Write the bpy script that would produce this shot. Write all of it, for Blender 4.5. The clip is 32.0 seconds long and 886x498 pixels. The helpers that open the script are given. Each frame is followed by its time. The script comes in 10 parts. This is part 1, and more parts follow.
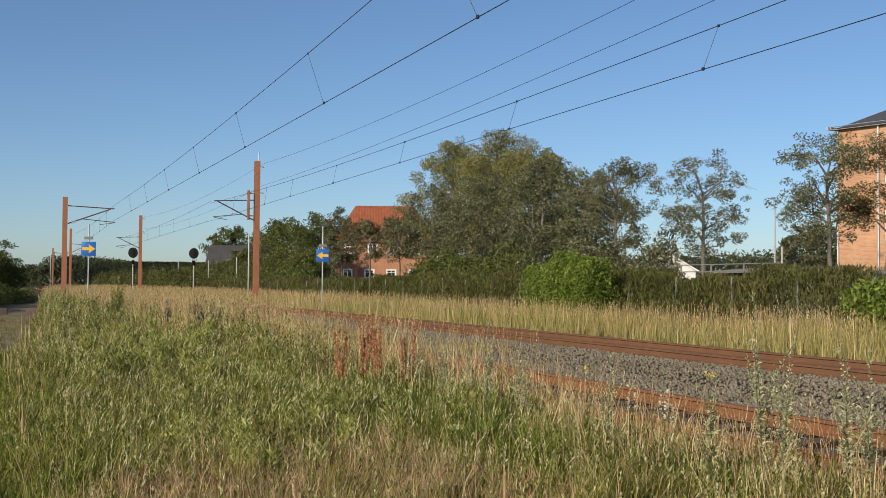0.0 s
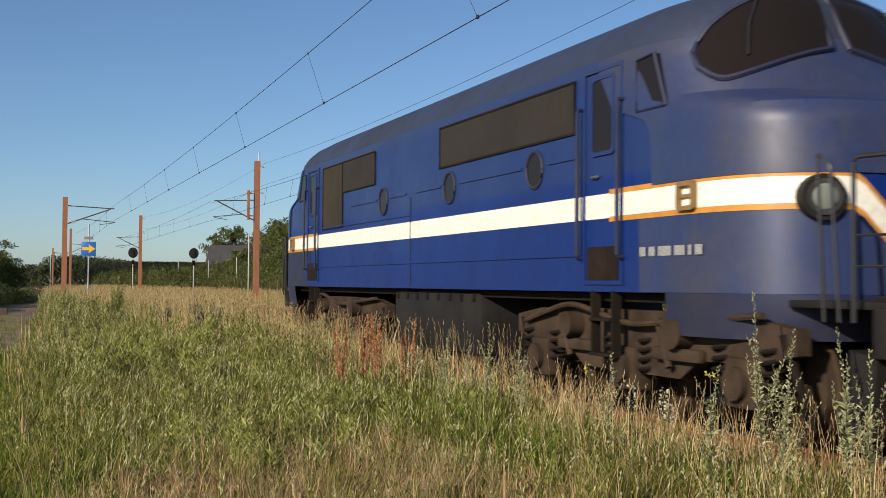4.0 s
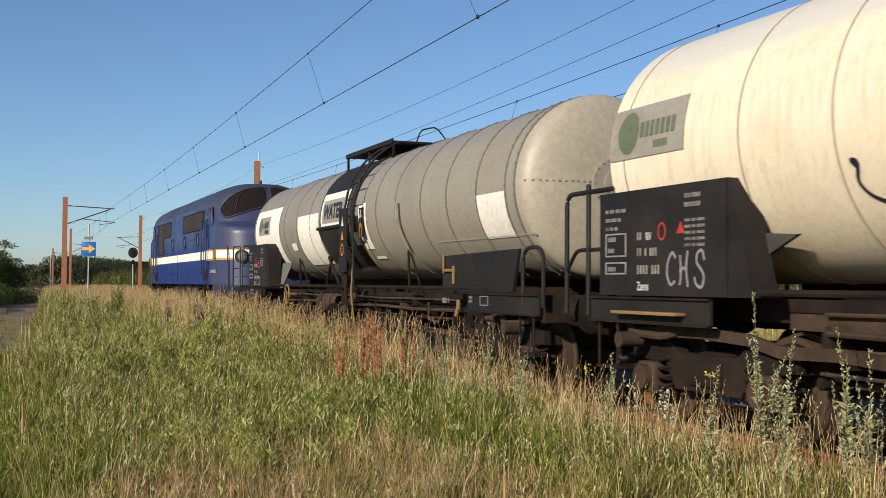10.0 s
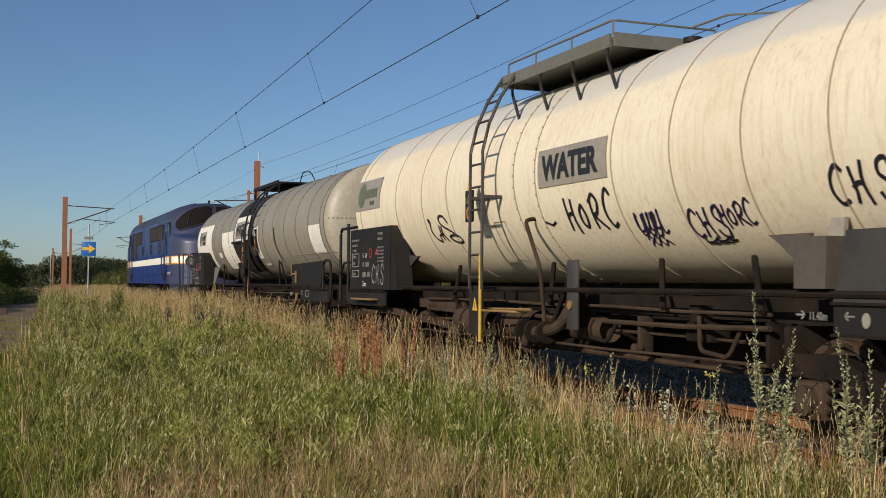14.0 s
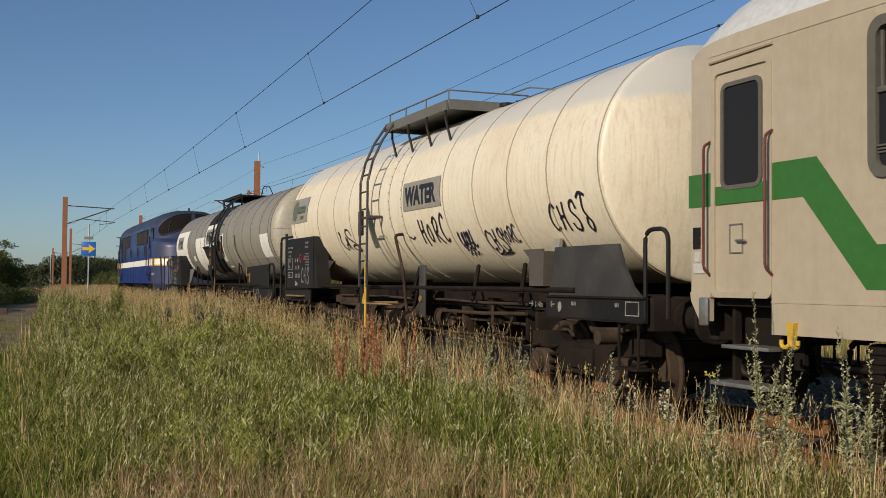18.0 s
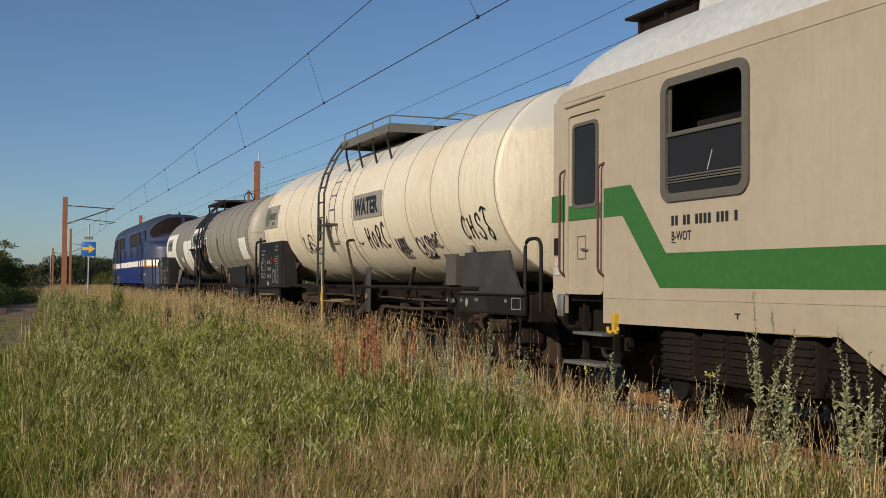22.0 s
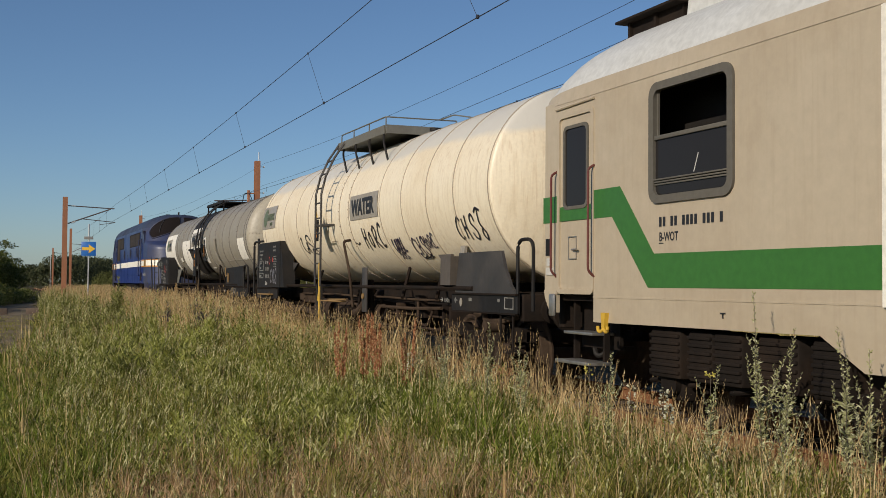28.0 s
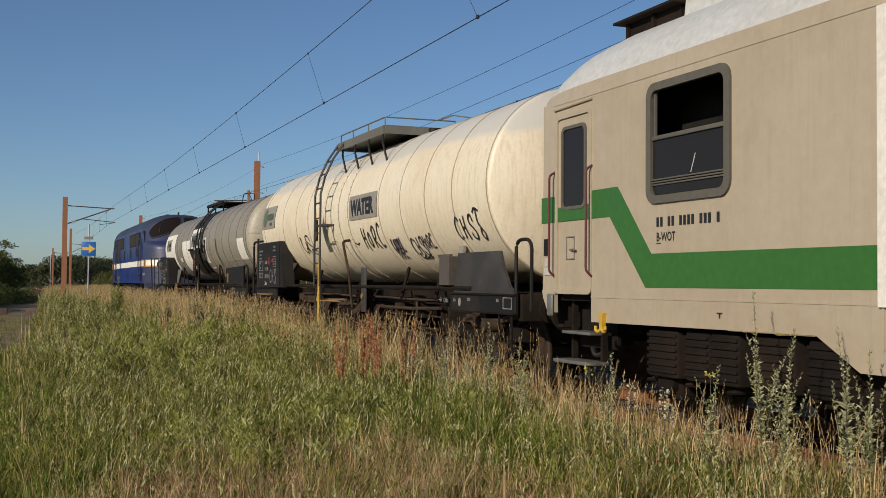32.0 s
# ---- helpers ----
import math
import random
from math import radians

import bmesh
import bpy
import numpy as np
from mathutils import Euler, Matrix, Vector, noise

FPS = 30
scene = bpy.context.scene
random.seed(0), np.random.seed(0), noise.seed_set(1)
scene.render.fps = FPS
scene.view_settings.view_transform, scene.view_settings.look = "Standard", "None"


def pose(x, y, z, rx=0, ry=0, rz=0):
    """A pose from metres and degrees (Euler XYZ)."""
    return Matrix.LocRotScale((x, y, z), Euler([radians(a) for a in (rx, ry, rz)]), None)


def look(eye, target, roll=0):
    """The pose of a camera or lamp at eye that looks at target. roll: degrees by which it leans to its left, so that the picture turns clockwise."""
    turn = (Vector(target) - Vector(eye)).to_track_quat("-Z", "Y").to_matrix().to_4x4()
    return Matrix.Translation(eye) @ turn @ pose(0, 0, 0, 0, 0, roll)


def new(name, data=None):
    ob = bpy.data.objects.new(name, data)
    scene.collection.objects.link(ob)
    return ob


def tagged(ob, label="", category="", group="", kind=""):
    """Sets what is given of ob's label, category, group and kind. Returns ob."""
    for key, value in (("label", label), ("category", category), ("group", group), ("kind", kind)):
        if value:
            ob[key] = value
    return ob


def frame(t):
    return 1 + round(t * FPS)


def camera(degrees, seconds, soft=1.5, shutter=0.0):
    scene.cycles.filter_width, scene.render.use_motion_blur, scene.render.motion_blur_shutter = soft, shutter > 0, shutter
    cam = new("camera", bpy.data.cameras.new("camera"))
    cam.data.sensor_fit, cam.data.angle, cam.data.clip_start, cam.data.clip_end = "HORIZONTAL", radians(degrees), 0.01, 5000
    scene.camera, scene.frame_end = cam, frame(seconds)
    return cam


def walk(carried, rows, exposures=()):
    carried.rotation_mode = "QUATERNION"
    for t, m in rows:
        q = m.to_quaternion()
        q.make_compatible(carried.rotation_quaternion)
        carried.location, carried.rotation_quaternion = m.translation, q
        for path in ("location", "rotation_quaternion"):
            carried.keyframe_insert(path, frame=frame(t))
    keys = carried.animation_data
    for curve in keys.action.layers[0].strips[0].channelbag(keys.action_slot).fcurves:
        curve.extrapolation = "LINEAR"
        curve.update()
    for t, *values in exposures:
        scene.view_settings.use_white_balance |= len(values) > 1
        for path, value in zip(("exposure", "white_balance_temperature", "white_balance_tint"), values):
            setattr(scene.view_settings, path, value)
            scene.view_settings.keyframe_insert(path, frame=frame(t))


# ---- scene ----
# ---------------------------------------------------------------- camera
TRACK = 6.93        # centre line of the near track, across
TRACK_B = 12.43     # centre line of the far track
EYE_Z = 1.353
YAW, TILT, LEAN = radians(68.77), radians(1.771), 0.433
cam = camera(42.58, 32.0, soft=0.6, shutter=0.35)
AHEAD = Vector((-math.sin(YAW) * math.cos(TILT), math.cos(YAW) * math.cos(TILT), math.sin(TILT)))
STAND = look((0, 0, EYE_Z), Vector((0, 0, EYE_Z)) + AHEAD * 10, LEAN)
walk(cam, [(0.0, STAND), (32.0, STAND)], exposures=[(0.0, 0.06), (3.5, 0.06), (5.5, 0.19), (6.2, 0.18), (7.0, 0.1), (9.5, 0.20), (11.0, 0.06), (12.5, -0.17), (14.0, -0.21), (17.0, -0.28), (23.0, -0.31), (32.0, -0.31)])

# ---------------------------------------------------------------- world, sun
SUN_TO = Vector((0.48, -0.80, 0.40)).normalized()
world = bpy.data.worlds.new("sky")
scene.world = world
world.use_nodes = True
_sky = world.node_tree.nodes.new("ShaderNodeTexSky")
_sky.sky_type = "NISHITA"
_sky.sun_disc = False
_sky.sun_elevation = math.asin(SUN_TO.z)
_sky.sun_rotation = math.atan2(SUN_TO.x, SUN_TO.y)
_sky.air_density, _sky.dust_density, _sky.ozone_density = 0.85, 0.45, 4.6
_bg = world.node_tree.nodes["Background"]
_bg.inputs["Strength"].default_value = 0.103
world.node_tree.links.new(_sky.outputs[0], _bg.inputs["Color"])
_sun = bpy.data.lights.new("sun", "SUN")
_sun.energy, _sun.angle, _sun.color = 4.7, radians(0.6), (1.0, 0.89, 0.75)
sun = new("sun", _sun)
sun.matrix_world = look(SUN_TO * 60, (0, 0, 0))


# ---------------------------------------------------------------- materials
def nodes_of(m):
    m.use_nodes = True
    nt = m.node_tree
    return nt, nt.nodes["Principled BSDF"]


def ramp(nt, fac, stops):
    r = nt.nodes.new("ShaderNodeValToRGB")
    el = r.color_ramp.elements
    while len(el) < len(stops):
        el.new(0.5)
    for e, (p, c) in zip(el, stops):
        e.position, e.color = p, (*c, 1)
    nt.links.new(fac, r.inputs[0])
    return r.outputs[0]


def noise_fac(nt, coord, scale, detail=4.0, stretch=None, rough=0.6):
    n = nt.nodes.new("ShaderNodeTexNoise")
    n.inputs["Scale"].default_value, n.inputs["Detail"].default_value = scale, detail
    n.inputs["Roughness"].default_value = rough
    if stretch:
        mp = nt.nodes.new("ShaderNodeMapping")
        mp.inputs["Scale"].default_value = stretch
        nt.links.new(coord, mp.inputs[0])
        coord = mp.outputs[0]
    nt.links.new(coord, n.inputs["Vector"])
    return n.outputs["Fac"]


def mixed(nt, fac, a, b, blend="MIX"):
    m = nt.nodes.new("ShaderNodeMix")
    m.data_type, m.blend_type = "RGBA", blend
    for sock, v in ((m.inputs[0], fac), (m.inputs[6], a), (m.inputs[7], b)):
        if hasattr(v, "is_linked"):
            nt.links.new(v, sock)
        elif isinstance(v, (int, float)):
            sock.default_value = v
        else:
            sock.default_value = (*v, 1)
    return m.outputs[2]


def bumped(nt, bsdf, height, strength, dist=0.01):
    b = nt.nodes.new("ShaderNodeBump")
    b.inputs["Strength"].default_value, b.inputs["Distance"].default_value = strength, dist
    nt.links.new(height, b.inputs["Height"])
    nt.links.new(b.outputs[0], bsdf.inputs["Normal"])


def surface(name, col, dirt=None, rough=0.6, metal=0.0, big=0.8, fine=14.0, amount=0.5, bump=0.15, streak=0.0, spread=0.12, spec=0.5):
    """A painted or bare surface: its colour, a dirt colour in large patches, fine grain, and vertical streaks."""
    m = bpy.data.materials.new(name)
    nt, bs = nodes_of(m)
    co = nt.nodes.new("ShaderNodeTexCoord").outputs["Object"]
    dirt = dirt or tuple(c * 0.6 for c in col)
    f1 = noise_fac(nt, co, big, 6)
    f2 = noise_fac(nt, co, fine, 5)
    patch = ramp(nt, f1, [(0.42, (0, 0, 0)), (0.72, (amount,) * 3)])
    c = mixed(nt, patch, col, dirt)
    lo, hi = 1 - spread, 1 + spread
    c = mixed(nt, 1.0, c, ramp(nt, f2, [(0.3, (lo,) * 3), (0.7, (hi,) * 3)]), "MULTIPLY")
    if streak:
        f3 = noise_fac(nt, co, 3.0, 4, (5.0, 5.0, 0.35))
        c = mixed(nt, ramp(nt, f3, [(0.5, (0, 0, 0)), (0.75, (streak,) * 3)]), c, dirt)
    nt.links.new(c, bs.inputs["Base Color"])
    r = ramp(nt, f1, [(0.3, (max(rough - 0.12, 0.03),) * 3), (0.7, (min(rough + 0.15, 1),) * 3)])
    nt.links.new(r, bs.inputs["Roughness"])
    bs.inputs["Metallic"].default_value = metal
    bs.inputs["Specular IOR Level"].default_value = spec
    if bump:
        bumped(nt, bs, f2, bump)
    return m


def leafy(name, stops, rough=0.6, through_light=0.25, patch=None, clumps=None):
    """Leaves and blades: each piece takes its own tone; some light comes through."""
    m = bpy.data.materials.new(name)
    nt, bs = nodes_of(m)
    g = nt.nodes.new("ShaderNodeNewGeometry")
    c = ramp(nt, g.outputs["Random Per Island"], stops)
    co = nt.nodes.new("ShaderNodeTexCoord").outputs["Object"]
    if patch:
        f = noise_fac(nt, co, patch[0], 3)
        c = mixed(nt, ramp(nt, f, [(0.40, (0, 0, 0)), (0.62, (patch[2],) * 3)]), c, patch[1])
    if clumps:
        f = noise_fac(nt, co, clumps[0], 2)
        c = mixed(nt, 1.0, c, ramp(nt, f, [(0.36, (clumps[1],) * 3), (0.64, (clumps[2],) * 3)]), "MULTIPLY")
    nt.links.new(c, bs.inputs["Base Color"])
    bs.inputs["Roughness"].default_value = rough
    bs.inputs["Specular IOR Level"].default_value = 0.15
    tr = nt.nodes.new("ShaderNodeBsdfTranslucent")
    nt.links.new(c, tr.inputs[0])
    mx = nt.nodes.new("ShaderNodeMixShader")
    mx.inputs[0].default_value = through_light
    out = nt.nodes["Material Output"]
    nt.links.new(bs.outputs[0], mx.inputs[1])
    nt.links.new(tr.outputs[0], mx.inputs[2])
    nt.links.new(mx.outputs[0], out.inputs[0])
    return m


def glass(name, tint, rough=0.08):
    m = bpy.data.materials.new(name)
    nt, bs = nodes_of(m)
    bs.inputs["Base Color"].default_value = (*tint, 1)
    bs.inputs["Roughness"].default_value = rough
    bs.inputs["Specular IOR Level"].default_value = 0.13
    return m


M = {
    "blue": surface("loco_blue", (0.005, 0.024, 0.155), (0.014, 0.026, 0.085), 0.40, big=0.5, amount=0.5, bump=0.06, streak=0.3, spec=0.4),
    "nose": surface("loco_nose", (0.028, 0.042, 0.115), (0.06, 0.055, 0.06), 0.42, big=0.9, amount=0.9, bump=0.04, streak=0.4),
    "frontblue": surface("loco_front_blue", (0.010, 0.024, 0.105), (0.022, 0.028, 0.06), 0.42, big=0.8, amount=0.6, bump=0.05, streak=0.3, spec=0.4),
    "navy": surface("loco_navy", (0.016, 0.022, 0.062), (0.035, 0.03, 0.034), 0.5, big=0.9, amount=0.9, bump=0.06, streak=0.3),
    "roofblue": surface("loco_roof", (0.036, 0.046, 0.08), (0.03, 0.03, 0.035), 0.55, big=0.7, amount=0.7, bump=0.06, spec=0.35),
    "stripe": surface("stripe_white", (0.88, 0.84, 0.72), (0.65, 0.56, 0.40), 0.4, big=1.4, amount=0.2, bump=0.02, streak=0.12),
    "orange": surface("stripe_orange", (0.62, 0.27, 0.04), (0.25, 0.1, 0.03), 0.5, big=2.0, amount=0.6, bump=0.02),
    "grille": surface("grille_mesh", (0.026, 0.019, 0.013), (0.013, 0.010, 0.008), 0.8, big=1.2, fine=60, amount=0.7, bump=0.5),
    "grille_open": surface("grille_open_mesh", (0.038, 0.026, 0.012), (0.016, 0.011, 0.007), 0.8, big=1.1, fine=60, amount=0.9, bump=0.6),
    "stencil_dim": surface("stencil_worn", (0.26, 0.25, 0.22), (0.06, 0.055, 0.05), 0.6, big=6, amount=0.8, bump=0.0),
    "darkglass": glass("cab_glass", (0.018, 0.014, 0.012), 0.08),
    "lampglass": glass("headlight_lens", (0.20, 0.22, 0.19), 0.12),
    "winglass": glass("coach_glass", (0.021, 0.019, 0.018), 0.06),
    "under": surface("underframe", (0.014, 0.011, 0.009), (0.034, 0.022, 0.015), 0.85, big=1.6, amount=0.8, bump=0.4, spec=0.1),
    "underbrown": surface("bogie_dust", (0.066, 0.045, 0.030), (0.020, 0.013, 0.010), 0.88, big=2.2, amount=0.8, bump=0.4, spec=0.1),
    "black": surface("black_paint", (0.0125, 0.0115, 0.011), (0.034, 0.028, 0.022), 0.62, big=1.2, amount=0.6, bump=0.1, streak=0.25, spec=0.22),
    "rail_black": surface("handrail_paint", (0.02, 0.02, 0.022), (0.05, 0.04, 0.03), 0.45, bump=0.05),
    "tankgrey": surface("tank_grey", (0.262, 0.238, 0.188), (0.165, 0.142, 0.105), 0.52, big=0.55, amount=0.55, bump=0.04, streak=0.35, spread=0.07),
    "tankcream": surface("tank_cream", (0.80, 0.705, 0.525), (0.50, 0.37, 0.21), 0.5, big=0.5, fine=24, amount=0.42, bump=0.03, streak=0.42, spread=0.05),

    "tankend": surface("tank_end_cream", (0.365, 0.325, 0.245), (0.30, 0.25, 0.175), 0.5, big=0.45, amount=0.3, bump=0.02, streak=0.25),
    "cradlegrey": surface("weathered_cradle", (0.088, 0.073, 0.058), (0.06, 0.048, 0.038), 0.6, big=1.2, amount=0.7, bump=0.08, streak=0.4),
    "cradle": surface("cradle_steel", (0.036, 0.033, 0.030), (0.075, 0.066, 0.058), 0.6, big=1.5, amount=0.8, bump=0.1),
    "ink_violet": surface("spray_violet", (0.02, 0.012, 0.045), None, 0.45, bump=0.0),
    "hoop": surface("tank_hoop", (0.12, 0.105, 0.085), None, 0.55, bump=0.05),
    "hoopcream": surface("tank_hoop_cream", (0.30, 0.245, 0.175), None, 0.5, bump=0.05),
    "walk": surface("walkway_steel", (0.17, 0.165, 0.14), (0.1, 0.085, 0.06), 0.65, 0.2, bump=0.1),
    "white": surface("white_patch", (0.80, 0.76, 0.66), (0.5, 0.45, 0.36), 0.5, big=1.0, amount=0.3, bump=0.03, streak=0.4),
    "signgrey": surface("sign_grey", (0.30, 0.27, 0.22), (0.2, 0.17, 0.13), 0.5, big=1.5, bump=0.02),
    "letter": surface("letter_black", (0.02, 0.02, 0.021), None, 0.5, bump=0.02),
    "ink": surface("spray_paint", (0.016, 0.014, 0.022), None, 0.45, bump=0.0),
    "ink_grey": surface("spray_silver", (0.24, 0.23, 0.25), None, 0.5, bump=0.0),
    "weedgreen": surface("emblem_green", (0.105, 0.13, 0.065), (0.2, 0.2, 0.14), 0.5, bump=0.02),
    "letter_white": surface("letter_white", (0.50, 0.48, 0.43), None, 0.6, bump=0.0),
    "red": surface("red_mark", (0.42, 0.035, 0.02), None, 0.5, bump=0.0),
    "warn": surface("warning_orange", (0.55, 0.2, 0.03), None, 0.5, bump=0.0),
    "brass": surface("dull_brass", (0.24, 0.145, 0.05), (0.15, 0.09, 0.04), 0.6, bump=0.1),
    "yellow": surface("yellow_paint", (0.58, 0.36, 0.035), (0.3, 0.18, 0.04), 0.5, big=4, bump=0.1),
    "coach": surface("coach_beige", (0.438, 0.367, 0.262), (0.31, 0.235, 0.150), 0.45, big=0.55, fine=11, amount=0.5, bump=0.02, streak=0.26, spread=0.05),
    "coachroof": surface("coach_roof", (0.56, 0.56, 0.53), (0.4, 0.38, 0.33), 0.5, big=0.6, amount=0.5, bump=0.05),
    "green": surface("coach_green", (0.036, 0.135, 0.022), (0.045, 0.15, 0.035), 0.42, big=0.4, amount=0.35, bump=0.02, streak=0.15),
    "rubber": surface("window_rubber", (0.105, 0.095, 0.075), (0.1, 0.09, 0.07), 0.7, big=3, bump=0.05),
    "rail_red": surface("handrail_red", (0.12, 0.028, 0.022), (0.1, 0.05, 0.04), 0.5, bump=0.05),
    "steel": surface("bare_steel", (0.42, 0.40, 0.36), (0.2, 0.17, 0.13), 0.4, 0.8, bump=0.1),
    "rust_dark": surface("old_rail_rust", (0.165, 0.085, 0.046), (0.11, 0.058, 0.034), 0.9, big=1.3, fine=40, amount=0.7, bump=0.3, spec=0.1),
    # near track's ballast, darkened and browned for the shade under the train
    "ballast_brown": surface("shade_toned_ballast", (0.062, 0.038, 0.023), (0.034, 0.021, 0.013), 0.95, big=0.9, fine=26, amount=0.6, bump=1.0, spread=0.45, spec=0.05),
    "rust": surface("rail_rust", (0.215, 0.098, 0.046), (0.135, 0.064, 0.034), 0.85, big=1.3, fine=40, amount=0.7, bump=0.3, spec=0.12),
    "railtop": surface("rail_head", (0.20, 0.095, 0.06), (0.13, 0.06, 0.035), 0.6, 0.2, bump=0.1, spec=0.2),
    "sleeper": surface("sleeper_timber", (0.12, 0.085, 0.06), (0.06, 0.045, 0.035), 0.9, big=2, bump=0.5),
    "ballast": surface("ballast_bed", (0.18, 0.145, 0.11), (0.12, 0.085, 0.055), 0.95, big=0.8, fine=26, amount=0.5, bump=1.0, spread=0.45, spec=0.08),
    "mast": surface("mast_rust", (0.34, 0.145, 0.070), (0.23, 0.10, 0.055), 0.75, big=0.8, amount=0.6, bump=0.1, streak=0.3),
    "arm": surface("cantilever", (0.10, 0.075, 0.065), (0.07, 0.055, 0.05), 0.6, 0.2, bump=0.05),
    "wire": surface("wire_copper", (0.035, 0.035, 0.04), None, 0.5, 0.3, bump=0.0),
    "insul": surface("insulator", (0.62, 0.62, 0.6), None, 0.25, bump=0.0),
    "weathered": surface("weathered_post", (0.20, 0.195, 0.18), (0.12, 0.11, 0.1), 0.8, bump=0.1),
    "galv": surface("galvanised", (0.50, 0.50, 0.48), (0.35, 0.34, 0.32), 0.5, 0.4, bump=0.05),
    "signblue": surface("sign_blue", (0.02, 0.13, 0.42), None, 0.35, bump=0.0),
    "signyellow": surface("sign_yellow", (0.75, 0.45, 0.04), None, 0.35, bump=0.0),
    "concrete": surface("bare_concrete", (0.42, 0.40, 0.37), (0.3, 0.28, 0.25), 0.85, big=1.2, bump=0.3),
    "slate": surface("roof_slate", (0.07, 0.07, 0.075), (0.045, 0.045, 0.045), 0.7, big=0.6, fine=8, bump=0.5),
    "thatch": surface("barn_roof", (0.06, 0.055, 0.052), (0.035, 0.032, 0.03), 0.9, big=0.4, fine=6, bump=0.5),
    "whitewall": surface("white_wall", (0.72, 0.70, 0.66), None, 0.7, big=0.6, bump=0.1),
    "whiteframe": surface("white_frame", (0.78, 0.77, 0.74), None, 0.5, bump=0.0),
    "carpaint": surface("car_white", (0.72, 0.73, 0.74), None, 0.25, bump=0.0),
    "pathdirt": surface("path_gravel", (0.21, 0.165, 0.11), (0.09, 0.08, 0.045), 0.95, big=0.4, fine=12, amount=0.6, bump=0.6, spread=0.25, spec=0.06),
    "soil": surface("meadow_soil", (0.085, 0.075, 0.035), (0.13, 0.105, 0.055), 0.95, big=0.25, fine=9, amount=0.8, bump=0.5, spread=0.3, spec=0.06),
    "bark": surface("tree_bark", (0.155, 0.135, 0.105), (0.09, 0.075, 0.055), 0.9, big=3, fine=20, bump=0.7),
    "twig": surface("twigs", (0.10, 0.085, 0.06), None, 0.9, bump=0.2),
    "stone": surface("stone_grey", (0.205, 0.178, 0.128), (0.12, 0.098, 0.062), 0.9, big=1.1, fine=30, amount=0.6, bump=0.4, spread=0.3, spec=0.08),
    "leaf_willow": leafy("leaf_willow", [(0, (0.105, 0.108, 0.028)), (0.5, (0.205, 0.195, 0.058)), (1, (0.35, 0.315, 0.13))], clumps=(0.5, 0.75, 1.25)),
    "leaf_grey": leafy("leaf_grey_green", [(0, (0.06, 0.065, 0.024)), (0.5, (0.125, 0.128, 0.055)), (0.85, (0.21, 0.205, 0.11)), (1, (0.33, 0.315, 0.21))], clumps=(0.8, 0.7, 1.3)),
    "leaf_brown": leafy("leaf_copper", [(0, (0.06, 0.05, 0.018)), (0.5, (0.12, 0.085, 0.03)), (1, (0.21, 0.13, 0.05))]),
    "leaf_dark": leafy("leaf_dark", [(0, (0.05, 0.065, 0.015)), (0.5, (0.10, 0.12, 0.03)), (1, (0.19, 0.20, 0.065))]),
    "leaf_hedge": leafy("leaf_hedge", [(0, (0.05, 0.06, 0.014)), (0.5, (0.095, 0.105, 0.026)), (1, (0.175, 0.17, 0.058))], patch=(0.25, (0.14, 0.13, 0.04), 0.5), clumps=(0.9, 0.65, 1.2)),
    "leaf_bright": leafy("leaf_bright", [(0, (0.075, 0.11, 0.014)), (0.5, (0.145, 0.20, 0.028)), (1, (0.26, 0.31, 0.065))]),
    "leaf_scrub": leafy("leaf_scrub", [(0, (0.045, 0.055, 0.014)), (0.5, (0.10, 0.112, 0.03)), (1, (0.19, 0.185, 0.06))], clumps=(0.3, 0.6, 1.25)),
    "leaf_far": leafy("leaf_far", [(0, (0.05, 0.06, 0.028)), (1, (0.10, 0.108, 0.05))]),
    "grass": leafy("grass_green", [(0, (0.115, 0.125, 0.014)), (0.5, (0.225, 0.225, 0.036)), (0.85, (0.35, 0.32, 0.075)), (1, (0.50, 0.42, 0.16))], 0.6, 0.4, patch=(0.6, (0.32, 0.26, 0.095), 0.45), clumps=(2.2, 0.6, 1.35)),
    "herb": leafy("herb_leaf", [(0, (0.080, 0.097, 0.015)), (0.5, (0.18, 0.198, 0.040)), (0.9, (0.32, 0.315, 0.09)), (1, (0.47, 0.44, 0.20))], 0.55, 0.36, clumps=(1.8, 0.6, 1.4)),
    "grass_far": leafy("grass_verge", [(0, (0.20, 0.22, 0.05)), (0.5, (0.35, 0.325, 0.10)), (1, (0.54, 0.44, 0.18))], 0.7, 0.35, patch=(0.15, (0.38, 0.28, 0.11), 0.6)),
    "straw": leafy("straw", [(0, (0.33, 0.215, 0.092)), (0.5, (0.53, 0.375, 0.175)), (1, (0.71, 0.55, 0.30))], 0.7, 0.25, clumps=(1.3, 0.75, 1.2)),
    "lush": leafy("lush_grass", [(0, (0.072, 0.104, 0.011)), (0.5, (0.15, 0.20, 0.026)), (1, (0.29, 0.32, 0.07))], 0.6, 0.4, clumps=(3.0, 0.65, 1.3)),
    "pinkish": leafy("pinkish_blades", [(0, (0.26, 0.145, 0.075)), (0.5, (0.48, 0.295, 0.155)), (1, (0.72, 0.54, 0.33))], 0.75, 0.25, clumps=(2.6, 0.7, 1.25)),
    "straw_red": leafy("withered_blades", [(0, (0.25, 0.165, 0.08)), (0.5, (0.45, 0.32, 0.16)), (1, (0.68, 0.53, 0.30))], 0.75, 0.3, patch=(0.9, (0.36, 0.28, 0.11), 0.5), clumps=(2.2, 0.65, 1.25)),
